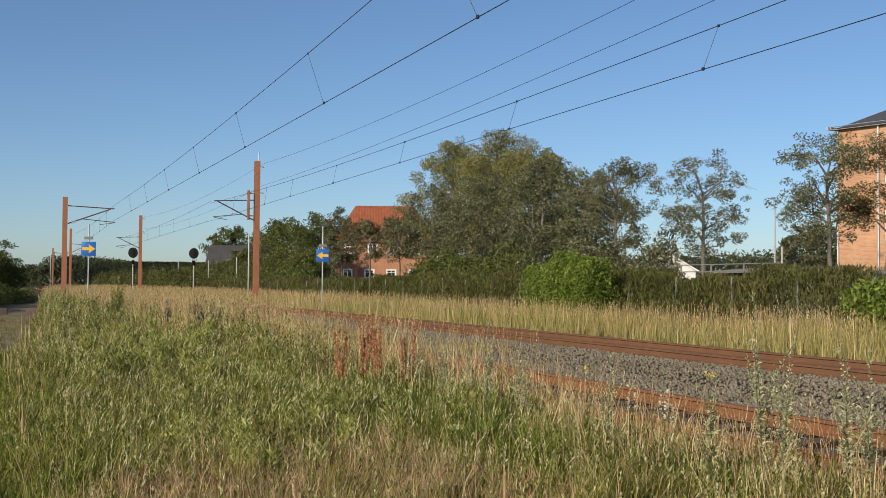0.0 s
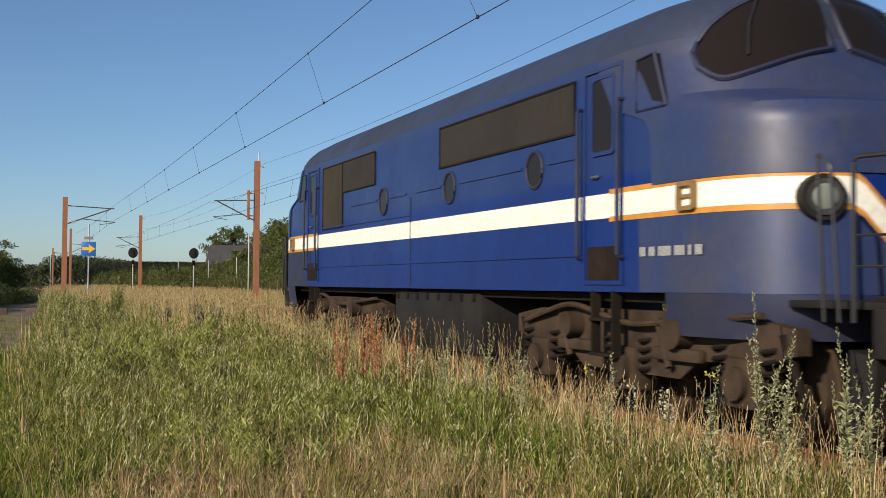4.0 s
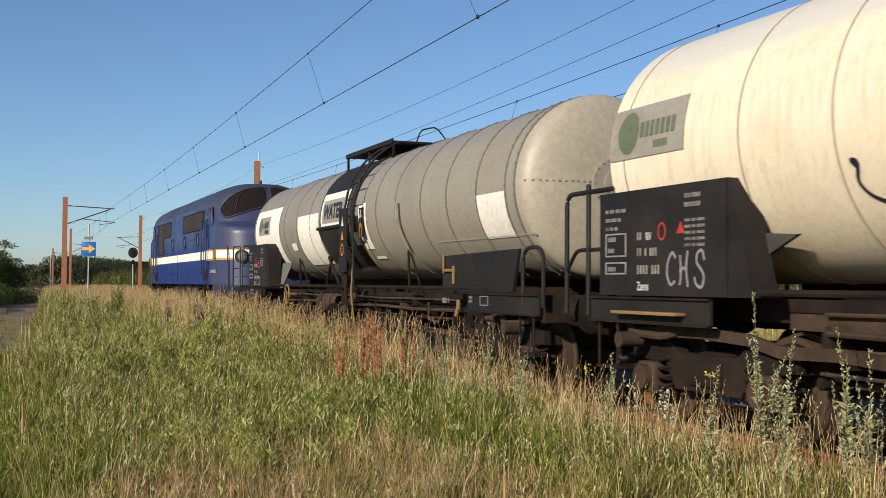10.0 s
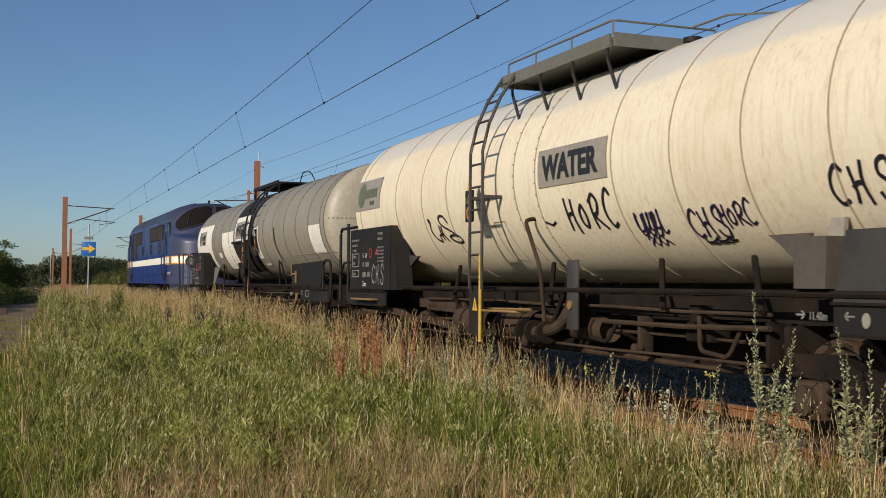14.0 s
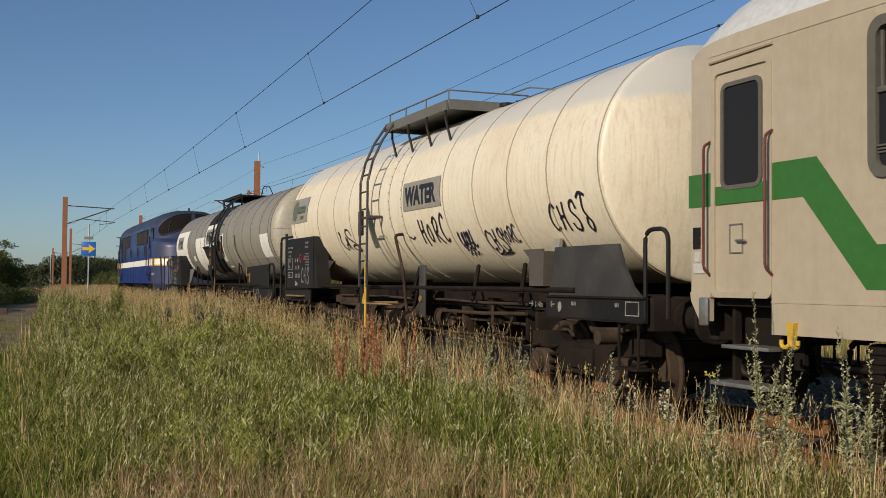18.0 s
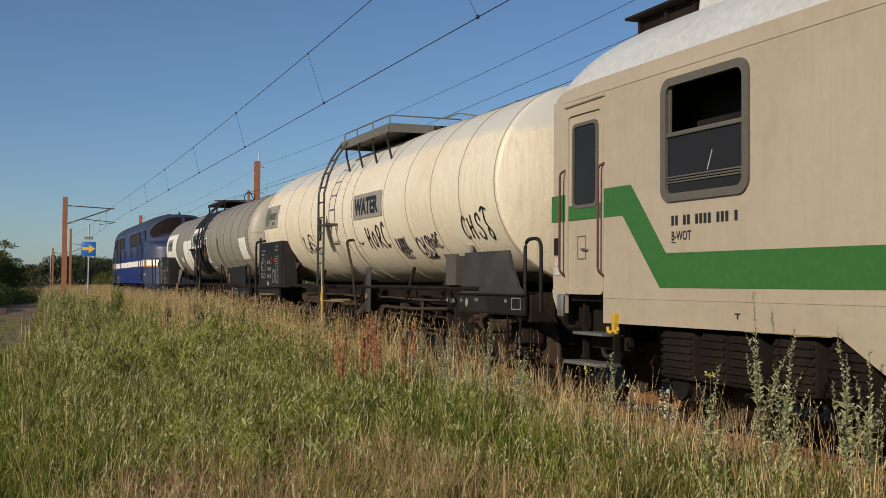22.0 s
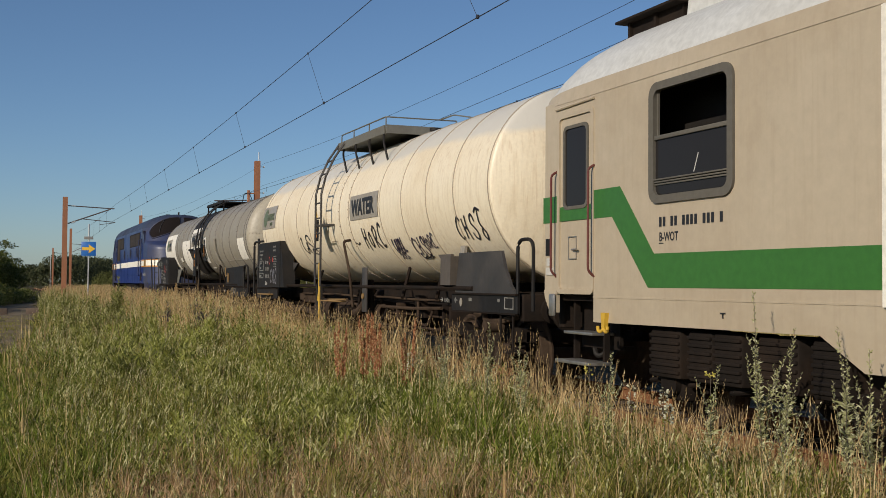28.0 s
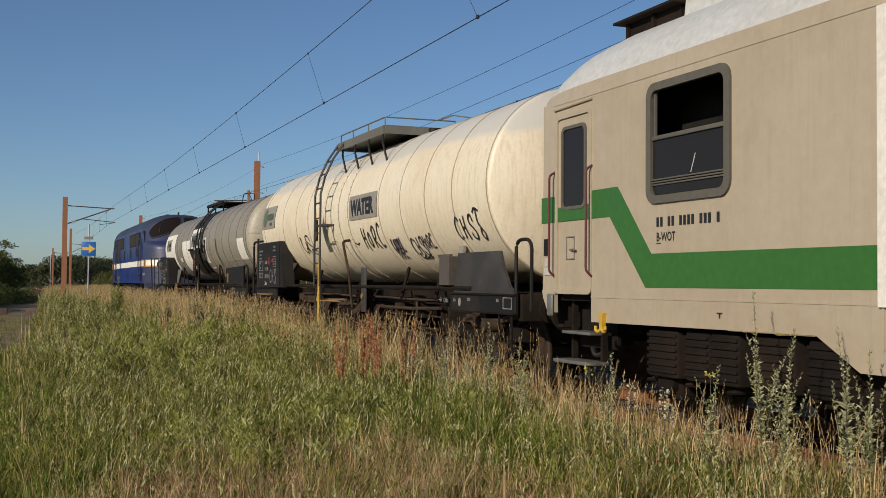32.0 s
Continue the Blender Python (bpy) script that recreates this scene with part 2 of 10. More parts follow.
    "bushleaf": leafy("grey_green_leaf", [(0, (0.15, 0.165, 0.030)), (0.5, (0.31, 0.325, 0.075)), (1, (0.54, 0.52, 0.21))], 0.6, 0.4, clumps=(1.6, 0.7, 1.25)),
    "weed_dark": leafy("dull_weed", [(0, (0.11, 0.12, 0.025)), (0.5, (0.22, 0.225, 0.06)), (1, (0.42, 0.40, 0.17))], 0.7, 0.25),
    "weed_purple": leafy("withered_weed", [(0, (0.06, 0.052, 0.05)), (1, (0.15, 0.128, 0.125))], 0.8, 0.2),
    "seedhead": leafy("seed_heads", [(0, (0.22, 0.205, 0.11)), (0.5, (0.32, 0.28, 0.16)), (1, (0.42, 0.33, 0.2))], 0.8, 0.25),
    "weed": leafy("mugwort_leaf", [(0, (0.24, 0.25, 0.105)), (0.6, (0.41, 0.41, 0.205)), (1, (0.66, 0.64, 0.42))], 0.7, 0.3),
    "dock": leafy("dock_red", [(0, (0.14, 0.055, 0.024)), (0.5, (0.28, 0.115, 0.05)), (1, (0.46, 0.26, 0.14))], 0.8, 0.2),
    "whitepetal": leafy("white_petals", [(0, (0.40, 0.40, 0.28)), (1, (0.62, 0.60, 0.45))], 0.7, 0.2),
    "yellowpetal": leafy("yellow_petals", [(0, (0.50, 0.42, 0.08)), (1, (0.66, 0.58, 0.16))], 0.7, 0.2),
    "flower": leafy("pale_flower", [(0, (0.36, 0.35, 0.145)), (0.6, (0.52, 0.49, 0.23)), (1, (0.72, 0.67, 0.38))], 0.7, 0.3),
}


def brick_wall(name, a, b, mortar, scale):
    m = bpy.data.materials.new(name)
    nt, bs = nodes_of(m)
    co = nt.nodes.new("ShaderNodeTexCoord").outputs["Object"]
    mp = nt.nodes.new("ShaderNodeMapping")
    mp.inputs["Rotation"].default_value = (radians(90), 0, 0)
    nt.links.new(co, mp.inputs[0])
    br = nt.nodes.new("ShaderNodeTexBrick")
    br.inputs["Color1"].default_value, br.inputs["Color2"].default_value = (*a, 1), (*b, 1)
    br.inputs["Mortar"].default_value = (*mortar, 1)
    br.inputs["Scale"].default_value = scale
    br.inputs["Mortar Size"].default_value = 0.012
    br.inputs["Brick Width"].default_value, br.inputs["Row Height"].default_value = 0.24, 0.0667
    nt.links.new(mp.outputs[0], br.inputs["Vector"])
    f = noise_fac(nt, co, 0.6, 5)
    c = mixed(nt, 1.0, br.outputs["Color"], ramp(nt, f, [(0.3, (0.82,) * 3), (0.7, (1.12,) * 3)]), "MULTIPLY")
    nt.links.new(c, bs.inputs["Base Color"])
    bs.inputs["Roughness"].default_value = 0.9
    return m


def tile_roof(name, a, b):
    m = bpy.data.materials.new(name)
    nt, bs = nodes_of(m)
    co = nt.nodes.new("ShaderNodeTexCoord").outputs["Object"]
    w = nt.nodes.new("ShaderNodeTexWave")
    w.inputs["Scale"].default_value, w.inputs["Distortion"].default_value = 1.6, 0.6
    nt.links.new(co, w.inputs["Vector"])
    f = noise_fac(nt, co, 1.5, 5)
    c = mixed(nt, ramp(nt, f, [(0.35, (0, 0, 0)), (0.7, (1, 1, 1))]), a, b)
    c = mixed(nt, 0.35, c, w.outputs["Color"], "MULTIPLY")
    nt.links.new(c, bs.inputs["Base Color"])
    bs.inputs["Roughness"].default_value = 0.85
    return m


def crown_fade(m, z0, z1, faded, grime, rust):
    """Weathered paint: bleached from a height up with an uneven edge, grimy at the very top, rusty runs down the side."""
    nt, bs = m.node_tree, m.node_tree.nodes["Principled BSDF"]
    base = bs.inputs["Base Color"].links[0].from_socket
    co = nt.nodes.new("ShaderNodeTexCoord").outputs["Object"]
    sep = nt.nodes.new("ShaderNodeSeparateXYZ")
    nt.links.new(co, sep.inputs[0])
    wob = noise_fac(nt, co, 1.1, 4, (0.5, 1.0, 1.0))
    add = nt.nodes.new("ShaderNodeMath")
    add.operation = "MULTIPLY_ADD"
    nt.links.new(wob, add.inputs[0])
    add.inputs[1].default_value = 0.34
    nt.links.new(sep.outputs["Z"], add.inputs[2])

    def above(a, b, top):
        mr = nt.nodes.new("ShaderNodeMapRange")
        mr.inputs["From Min"].default_value, mr.inputs["From Max"].default_value = a + 0.17, b + 0.17
        mr.inputs["To Max"].default_value = top
        nt.links.new(add.outputs[0], mr.inputs["Value"])
        return mr.outputs[0]
    runs = noise_fac(nt, co, 4.0, 5, (6.0, 6.0, 0.3))
    c = mixed(nt, ramp(nt, runs, [(0.56, (0, 0, 0)), (0.74, (0.45,) * 3)]), base, rust)
    c = mixed(nt, above(z0, z0 + 0.10, 0.85), c, faded)
    c = mixed(nt, above(z1, z1 + 0.14, 0.7), c, grime)
    nt.links.new(c, bs.inputs["Base Color"])


crown_fade(M["blue"], 2.35, 3.35, (0.018, 0.036, 0.125), (0.032, 0.045, 0.10), (0.022, 0.034, 0.085))
crown_fade(M["tankcream"], 3.30, 3.72, (0.57, 0.55, 0.495), (0.44, 0.425, 0.385), (0.50, 0.33, 0.17))
crown_fade(M["tankgrey"], 3.25, 3.55, (0.225, 0.21, 0.185), (0.15, 0.14, 0.12), (0.16, 0.12, 0.08))
M["brick_red"] = brick_wall("brick_red", (0.42, 0.15, 0.065), (0.52, 0.215, 0.10), (0.34, 0.22, 0.14), 1.0)
M["brick_yellow"] = brick_wall("brick_orange", (0.46, 0.185, 0.065), (0.60, 0.27, 0.10), (0.40, 0.33, 0.25), 1.0)
M["tile_red"] = tile_roof("tile_red", (0.30, 0.082, 0.036), (0.39, 0.12, 0.05))


# ---------------------------------------------------------------- mesh helpers
def fresh():
    return bmesh.new()


def part(name, bm, material, parent=None, label="", smooth=True):
    """Links a bmesh as one mesh object under its thing."""
    me = bpy.data.meshes.new(name)
    bm.normal_update()
    bm.to_mesh(me)
    bm.free()
    me.materials.append(M[material])
    if smooth:
        for p in me.polygons:
            p.use_smooth = True
        me.set_sharp_from_angle(angle=radians(32))
    ob = new(name, me)
    if parent is not None:
        ob.parent = parent
    if label:
        ob["label"] = label
    return ob


def thing(name, loc, label, category, group="", kind=""):
    ob = new(name)
    ob.location = loc
    return tagged(ob, label, category, group, kind)


def box(bm, c, s, bev=0.0, turn=None):
    hx, hy, hz = (v / 2 for v in s)
    vs = []
    for dx in (-hx, hx):
        for dy in (-hy, hy):
            for dz in (-hz, hz):
                v = Vector((dx, dy, dz))
                if turn is not None:
                    v = turn @ v
                vs.append(bm.verts.new(Vector(c) + v))
    fs = [bm.faces.new([vs[i] for i in q]) for q in ((0, 1, 3, 2), (4, 6, 7, 5), (0, 4, 5, 1), (2, 3, 7, 6), (0, 2, 6, 4), (1, 5, 7, 3))]
    if bev:
        es = {e for f in fs for e in f.edges}
        bmesh.ops.bevel(bm, geom=list(es), offset=bev, segments=2, affect="EDGES", profile=0.5)
    return bm


def ring_at(bm, p, d, r, n, up=None):
    d = d.normalized()
    a = d.cross(up or (Vector((0, 0, 1)) if abs(d.z) < 0.95 else Vector((1, 0, 0)))).normalized()
    b = d.cross(a)
    return [bm.verts.new(p + r * (math.cos(2 * math.pi * i / n) * a + math.sin(2 * math.pi * i / n) * b)) for i in range(n)]


def tube(bm, pts, r, n=7, r2=None):
    pts = [Vector(p) for p in pts]
    rows = []
    for i, p in enumerate(pts):
        d = (pts[min(i + 1, len(pts) - 1)] - pts[max(i - 1, 0)])
        rr = r if r2 is None else r + (r2 - r) * i / (len(pts) - 1)
        rows.append(ring_at(bm, p, d, rr, n))
    for a, b in zip(rows, rows[1:]):
        for i in range(n):
            bm.faces.new((a[i], a[(i + 1) % n], b[(i + 1) % n], b[i]))
    bm.faces.new(rows[0][::-1])
    bm.faces.new(rows[-1])
    return bm


def round_path(pts, rad=0.08, n=5):
    """A polyline with its corners rounded."""
    pts = [Vector(p) for p in pts]
    out = [pts[0]]
    for a, b, c in zip(pts, pts[1:], pts[2:]):
        r = min(rad, (a - b).length * 0.45, (c - b).length * 0.45)
        p, q = b + (a - b).normalized() * r, b + (c - b).normalized() * r
        for i in range(n + 1):
            t = i / n
            out.append((1 - t) ** 2 * p + 2 * t * (1 - t) * b + t * t * q)
    out.append(pts[-1])
    return out


def lathe_x(bm, prof, n=48, cy=0.0, cz=0.0, close=True):
    """Turns a profile of (x, radius) round a line along x."""
    rows = []
    for x, r in prof:
        rows.append([bm.verts.new((x, cy + r * math.cos(2 * math.pi * i / n), cz + r * math.sin(2 * math.pi * i / n))) for i in range(n)])
    for a, b in zip(rows, rows[1:]):
        for i in range(n):
            bm.faces.new((a[i], a[(i + 1) % n], b[(i + 1) % n], b[i]))
    if close:
        bm.faces.new(rows[0])
        bm.faces.new(rows[-1][::-1])
    bmesh.ops.recalc_face_normals(bm, faces=bm.faces[:])
    return bm


def disc_y(bm, c, r, depth, n=20):
    """A disc or plug whose axis runs along y."""
    tube(bm, [(c[0], c[1] - depth / 2, c[2]), (c[0], c[1] + depth / 2, c[2])], r, n)
    return bm


def prism(bm, outline, y0, y1):
    """An outline in (x, z), given depth from y0 to y1."""
    a = [bm.verts.new((x, y0, z)) for x, z in outline]
    b = [bm.verts.new((x, y1, z)) for x, z in outline]
    n = len(a)
    bm.faces.new(a)
    bm.faces.new(b[::-1])
    for i in range(n):
        bm.faces.new((a[i], b[i], b[(i + 1) % n], a[(i + 1) % n]))
    bmesh.ops.recalc_face_normals(bm, faces=bm.faces[:])
    return bm


def rect_round(cx, cz, w, h, r, n=5):
    out = []
    for sx, sz, a0 in ((1, 1, 0), (-1, 1, 90), (-1, -1, 180), (1, -1, 270)):
        for i in range(n + 1):
            a = radians(a0 + 90 * i / n)
            out.append((cx + sx * (w / 2 - r) + r * math.cos(a), cz + sz * (h / 2 - r) + r * math.sin(a)))
    return out


def hollow(bm, outer, inner, y0, y1):
    """A frame between two outlines with the same number of corners, in (x, z), from y0 to y1."""
    n = len(outer)
    A = [[bm.verts.new((x, y, z)) for x, z in o] for o in (outer, inner) for y in (y0, y1)]
    o0, o1, i0, i1 = A
    for k in range(n):
        j = (k + 1) % n
        bm.faces.new((o0[k], o0[j], i0[j], i0[k]))
        bm.faces.new((o1[k], i1[k], i1[j], o1[j]))
        bm.faces.new((o0[k], o1[k], o1[j], o0[j]))
        bm.faces.new((i0[k], i0[j], i1[j], i1[k]))
    bmesh.ops.recalc_face_normals(bm, faces=bm.faces[:])
    return bm


def curved(bm, x0, x1, a0, a1, zc, R, nx=1, na=10, thick=0.006):
    """A plate that lies on a lying cylinder's near side, between two angles above the level."""
    rows = []
    for k in range(na + 1):
        a = radians(a0 + (a1 - a0) * k / na)
        rows.append([bm.verts.new((x0 + (x1 - x0) * i / nx, -(R + thick) * math.cos(a), zc + (R + thick) * math.sin(a))) for i in range(nx + 1)])
    for p, q in zip(rows, rows[1:]):
        for i in range(nx):
            bm.faces.new((p[i], p[i + 1], q[i + 1], q[i]))
    e = [f for f in bm.faces]
    return bm


def letters(text, size, x, z, y=0.0, narrow=1.0, bold=0.02):
    """The built-in font as a flat bmesh that faces the near side; x runs to the right, z is the baseline."""
    cu = bpy.data.curves.new("text", "FONT")
    cu.body, cu.size, cu.resolution_u, cu.offset = text, size, 3, size * bold
    ob = bpy.data.objects.new("text", cu)
    scene.collection.objects.link(ob)
    dg = bpy.context.evaluated_depsgraph_get()
    me = bpy.data.meshes.new_from_object(ob.evaluated_get(dg))
    bm = fresh()
    bm.from_mesh(me)
    for v in bm.verts:
        v.co = Vector((x + v.co.x * narrow, y, z + v.co.y))
    bpy.data.objects.remove(ob)
    bpy.data.curves.remove(cu)
    bpy.data.meshes.remove(me)
    return bm


def wrap(bm, zc, R):
    """Lays a flat bmesh in (x, z) round a lying cylinder's near side."""
    bmesh.ops.subdivide_edges(bm, edges=[e for e in bm.edges if abs(e.verts[0].co.z - e.verts[1].co.z) > 0.12], cuts=3)
    for v in bm.verts:
        a = (v.co.z - zc) / R
        v.co = Vector((v.co.x, -R * math.cos(a), zc + R * math.sin(a)))
    return bm


def bars(bm, x, z, h, text, y, wide=0.6):
    """A line of writing as plain bars, one a character."""
    for ch in text:
        if ch != " ":
            w = h * wide * (0.66 if ch != "1" else 0.4)
            vs = [bm.verts.new(p) for p in ((x, y, z), (x + w, y, z), (x + w, y, z + h), (x, y, z + h))]
            bm.faces.new(vs)
        x += h * wide
    return bm


def stroke(bm, pts, w, y=0.0):
    """A flat painted line in (x, z)."""
    pts = [Vector((p[0], 0, p[1])) for p in pts]
    prev = None
    for i, p in enumerate(pts):
        d = (pts[min(i + 1, len(pts) - 1)] - pts[max(i - 1, 0)]).normalized()
        nrm = Vector((-d.z, 0, d.x)) * w / 2
        cur = (bm.verts.new((p.x + nrm.x, y, p.z + nrm.z)), bm.verts.new((p.x - nrm.x, y, p.z - nrm.z)))
        if prev:
            bm.faces.new((prev[0], prev[1], cur[1], cur[0]))
        prev = cur
    return bm


def raw_mesh(name, verts, faces_flat, sizes, material, label, category, kind="stuff"):
    """One mesh out of number arrays, for what nobody could count."""
    me = bpy.data.meshes.new(name)
    me.vertices.add(len(verts))
    me.vertices.foreach_set("co", np.ascontiguousarray(verts, dtype=np.float32).ravel())
    me.loops.add(len(faces_flat))
    me.loops.foreach_set("vertex_index", np.ascontiguousarray(faces_flat, dtype=np.int32))
    starts = np.concatenate([[0], np.cumsum(sizes)[:-1]]).astype(np.int32)
    me.polygons.add(len(sizes))
    me.polygons.foreach_set("loop_start", starts)
    me.polygons.foreach_set("loop_total", np.asarray(sizes, dtype=np.int32))
    me.update(calc_edges=True)
    me.materials.append(M[material])
    ob = new(name, me)
    if category:
        tagged(ob, label, category, "", kind)
    elif label:
        ob["label"] = label
    return ob


# ---------------------------------------------------------------- ground, path, track beds
rng = np.random.default_rng(7)
GROUND = -0.42


def ground_z(x, y):
    """The meadow between path and track rises a little towards the rails."""
    z = GROUND + 0.10 * math.exp(-((y - 3.6) / 1.8) ** 2) + 0.05 * math.sin(x * 0.31 + y) * math.exp(-abs(x) / 60)
    if y < 0.2:
        z -= 0.05 * min(1.0, (0.2 - y) / 1.5)
    k = min(1.0, max(0.0, (-x - 10) / 20))
    return z + 0.42 * k * k * (3 - 2 * k) * math.exp(-((y - 4.7) / 1.3) ** 2) * (1.0 if x > -150 else 0.0)


def build_ground():
    xs = [-3000, -1500, -800, -400, -250, -180] + [v for v in np.arange(-140, 41, 2.0)] + [80, 200, 600, 2000]
    ys = [-3000, -1200, -500, -200, -80, -40, -20] + [v for v in np.arange(-12, 60, 1.2)] + [80, 120, 200, 400, 900, 2000, 3500]
    bm = fresh()
    grid = [[bm.verts.new((x, y, ground_z(x, y))) for y in ys] for x in xs]
    for i in range(len(xs) - 1):
        for j in range(len(ys) - 1):
            bm.faces.new((grid[i][j], grid[i + 1][j], grid[i + 1][j + 1], grid[i][j + 1]))
    tagged(part("ground", bm, "soil"), "flat dry meadow ground with brown soil", "ground", "", "structure")


def build_path():
    bm = fresh()
    rows = []
    for x in np.arange(-90, 20, 1.5):
        e = 0.25 * math.sin(x * 0.4) + 0.12 * math.sin(x * 1.3)
        far = 0.15 + 1.5 * max(0.0, (-x - 16) / 45) - 0.4 * max(0.0, x + 31) + e
        far = max(far, -4.6)
        rows.append([bm.verts.new((x, y, ground_z(x, y) + 0.012)) for y in (-5.6 + e, far * 0.35 - 3.6, far * 0.7 - 1.6, far)])
    for a, b in zip(rows, rows[1:]):
        for i in range(3):
            bm.faces.new((a[i], b[i], b[i + 1], a[i + 1]))
    tagged(part("dirt_path", bm, "pathdirt"), "bare gravel and dirt path beside the meadow", "path", "", "structure")


def bed(name, yc, top, material="ballast"):
    """A ballast bed: flat top, sloping shoulders, uneven."""
    bm = fresh()
    rows = []
    for x in np.arange(-240, 60, 1.0):
        row = []
        for dy, dz in ((-2.3, -0.36), (-1.55, -0.02), (-0.9, 0.0), (0.0, -0.02), (0.9, 0.0), (1.55, -0.02), (2.5, -0.30)):
            row.append(bm.verts.new((x, yc + dy + 0.05 * math.sin(x * 1.7 + dy), top + dz + 0.02 * noise.noise((x * 0.9, dy * 2, yc)))))
        rows.append(row)
    for a, b in zip(rows, rows[1:]):
        for i in range(6):
            bm.faces.new((a[i], b[i], b[i + 1], a[i + 1]))
    return tagged(part(name, bm, material), "crushed stone ballast bed", "ballast", "", "structure")


def rail_mesh(x0, x1):
    """A flat-bottomed rail, 0.16 m high, along x, its head at the origin's height."""
    out = [(-0.07, -0.16), (0.07, -0.16), (0.07, -0.148), (0.012, -0.125), (0.010, -0.045), (0.036, -0.034), (0.036, -0.004), (0.03, 0.0), (-0.03, 0.0), (-0.036, -0.004), (-0.036, -0.034), (-0.010, -0.045), (-0.012, -0.125), (-0.07, -0.148)]
    bm = fresh()
    a = [bm.verts.new((x0, y, z)) for y, z in out]
    b = [bm.verts.new((x1, y, z)) for y, z in out]
    n = len(out)
    for i in range(n):
        f = bm.faces.new((a[i], b[i], b[(i + 1) % n], a[(i + 1) % n]))
        f.material_index = 1 if i == 7 else 0
    bm.faces.new(a[::-1])
    bm.faces.new(b)
    bmesh.ops.recalc_face_normals(bm, faces=bm.faces[:])
    return bm


def build_track(name, yc, top, rusty):
    tr = thing(name, (0, yc, top), "railway track with rusty brown rails on timber sleepers", "railway track", "tracks", "structure")
    for dy in (-0.753, 0.753):
        r = part("rail", rail_mesh(-240, 60), "rust_dark" if rusty else "rust", tr, "rust-brown steel rail")
        r.data.materials.append(M["rust_dark" if rusty else "railtop"])
        r.location = (0, dy, 0)
    bm = box(fresh(), (0, 0, 0), (0.25, 2.5, 0.14), 0.015)
    first = part("sleeper", bm, "sleeper", tr)
    first.location = (-1.0, 0, -0.235)
    for i in range(1, 150):
        s = new("sleeper", first.data)
        s.parent = tr
        s.location = (-1.0 - 0.62 * i, 0.02 * math.sin(i * 2.1), -0.235)
    bmc = fresh()
    box(bmc, (0, 0, 0), (0.11, 0.2, 0.035), 0.008)
    disc_c = part("rail_clip", bmc, "rust", tr)
    disc_c.location = (-1.0, -0.753, -0.145)
    for i in range(1, 90):
        for dy in (-0.753, 0.753):
            c = new("rail_clip", disc_c.data)
            c.parent = tr
            c.location = (-1.0 - 0.62 * i, dy, -0.145)
    return tr


def icosa():
    t = (1 + 5 ** 0.5) / 2
    v = np.array([(-1, t, 0), (1, t, 0), (-1, -t, 0), (1, -t, 0), (0, -1, t), (0, 1, t), (0, -1, -t), (0, 1, -t), (t, 0, -1), (t, 0, 1), (-t, 0, -1), (-t, 0, 1)]) / 1.9
    f = np.array([(0, 11, 5), (0, 5, 1), (0, 1, 7), (0, 7, 10), (0, 10, 11), (1, 5, 9), (5, 11, 4), (11, 10, 2), (10, 7, 6), (7, 1, 8), (3, 9, 4), (3, 4, 2), (3, 2, 6), (3, 6, 8), (3, 8, 9), (4, 9, 5), (2, 4, 11), (6, 2, 10), (8, 6, 7), (9, 8, 1)])
    return v, f


def build_stones(name, n, x0, x1, y0, y1, zfun, material, label):
    """Loose stones, each an uneven lump of its own."""
    v, f = icosa()
    c = np.stack([rng.uniform(x0, x1, n), rng.uniform(y0, y1, n), np.zeros(n)], 1)
    c[:, 2] = zfun(c[:, 1])
    s = rng.uniform(0.014, 0.034, (n, 1, 1)) * rng.uniform(0.6, 1.35, (n, 12, 3))
    P = v[None] * s + c[:, None]
    F = (f[None] + 12 * np.arange(n)[:, None, None]).reshape(-1)
    return raw_mesh(name, P.reshape(-1, 3), F, np.full(n * 20, 3), material, label, "stones")


RAIL_A, RAIL_B = 0.03, 0.15
build_ground()
build_path()
bed("ballast_bed", TRACK, RAIL_A - 0.17, "ballast_brown")
bed("ballast_bed", TRACK_B, RAIL_B - 0.17)
build_track("railway_track", TRACK, RAIL_A, False)
build_track("railway_track", TRACK_B, RAIL_B, True)
build_stones("ballast_stones", 42000, -50, -5, TRACK + 0.8, TRACK_B - 0.75, lambda y: np.interp(y, [TRACK + 0.8, TRACK + 1.55, TRACK + 2.2, TRACK_B - 2.25, TRACK_B - 1.55, TRACK_B - 0.7], [-0.14, -0.16, -0.20, -0.20, -0.04, -0.02]) + rng.uniform(-0.005, 0.025, len(y)), "stone", "loose grey crushed stones between the tracks")
# grey fill between the two beds
_b = fresh()
_rows = [[_b.verts.new((x, y, z + 0.015 * noise.noise((x, y, 0)))) for y, z in ((TRACK + 1.3, -0.185), (TRACK + 2.2, -0.20), (TRACK_B - 2.2, -0.20), (TRACK_B - 1.3, -0.10))] for x in np.arange(-240, 60, 1.0)]
for _p, _q in zip(_rows, _rows[1:]):
    for _i in range(3):
        _b.faces.new((_p[_i], _q[_i], _q[_i + 1], _p[_i + 1]))
tagged(part("ballast_fill", _b, "ballast"), "grey crushed stone between the two tracks", "ballast", "", "structure")


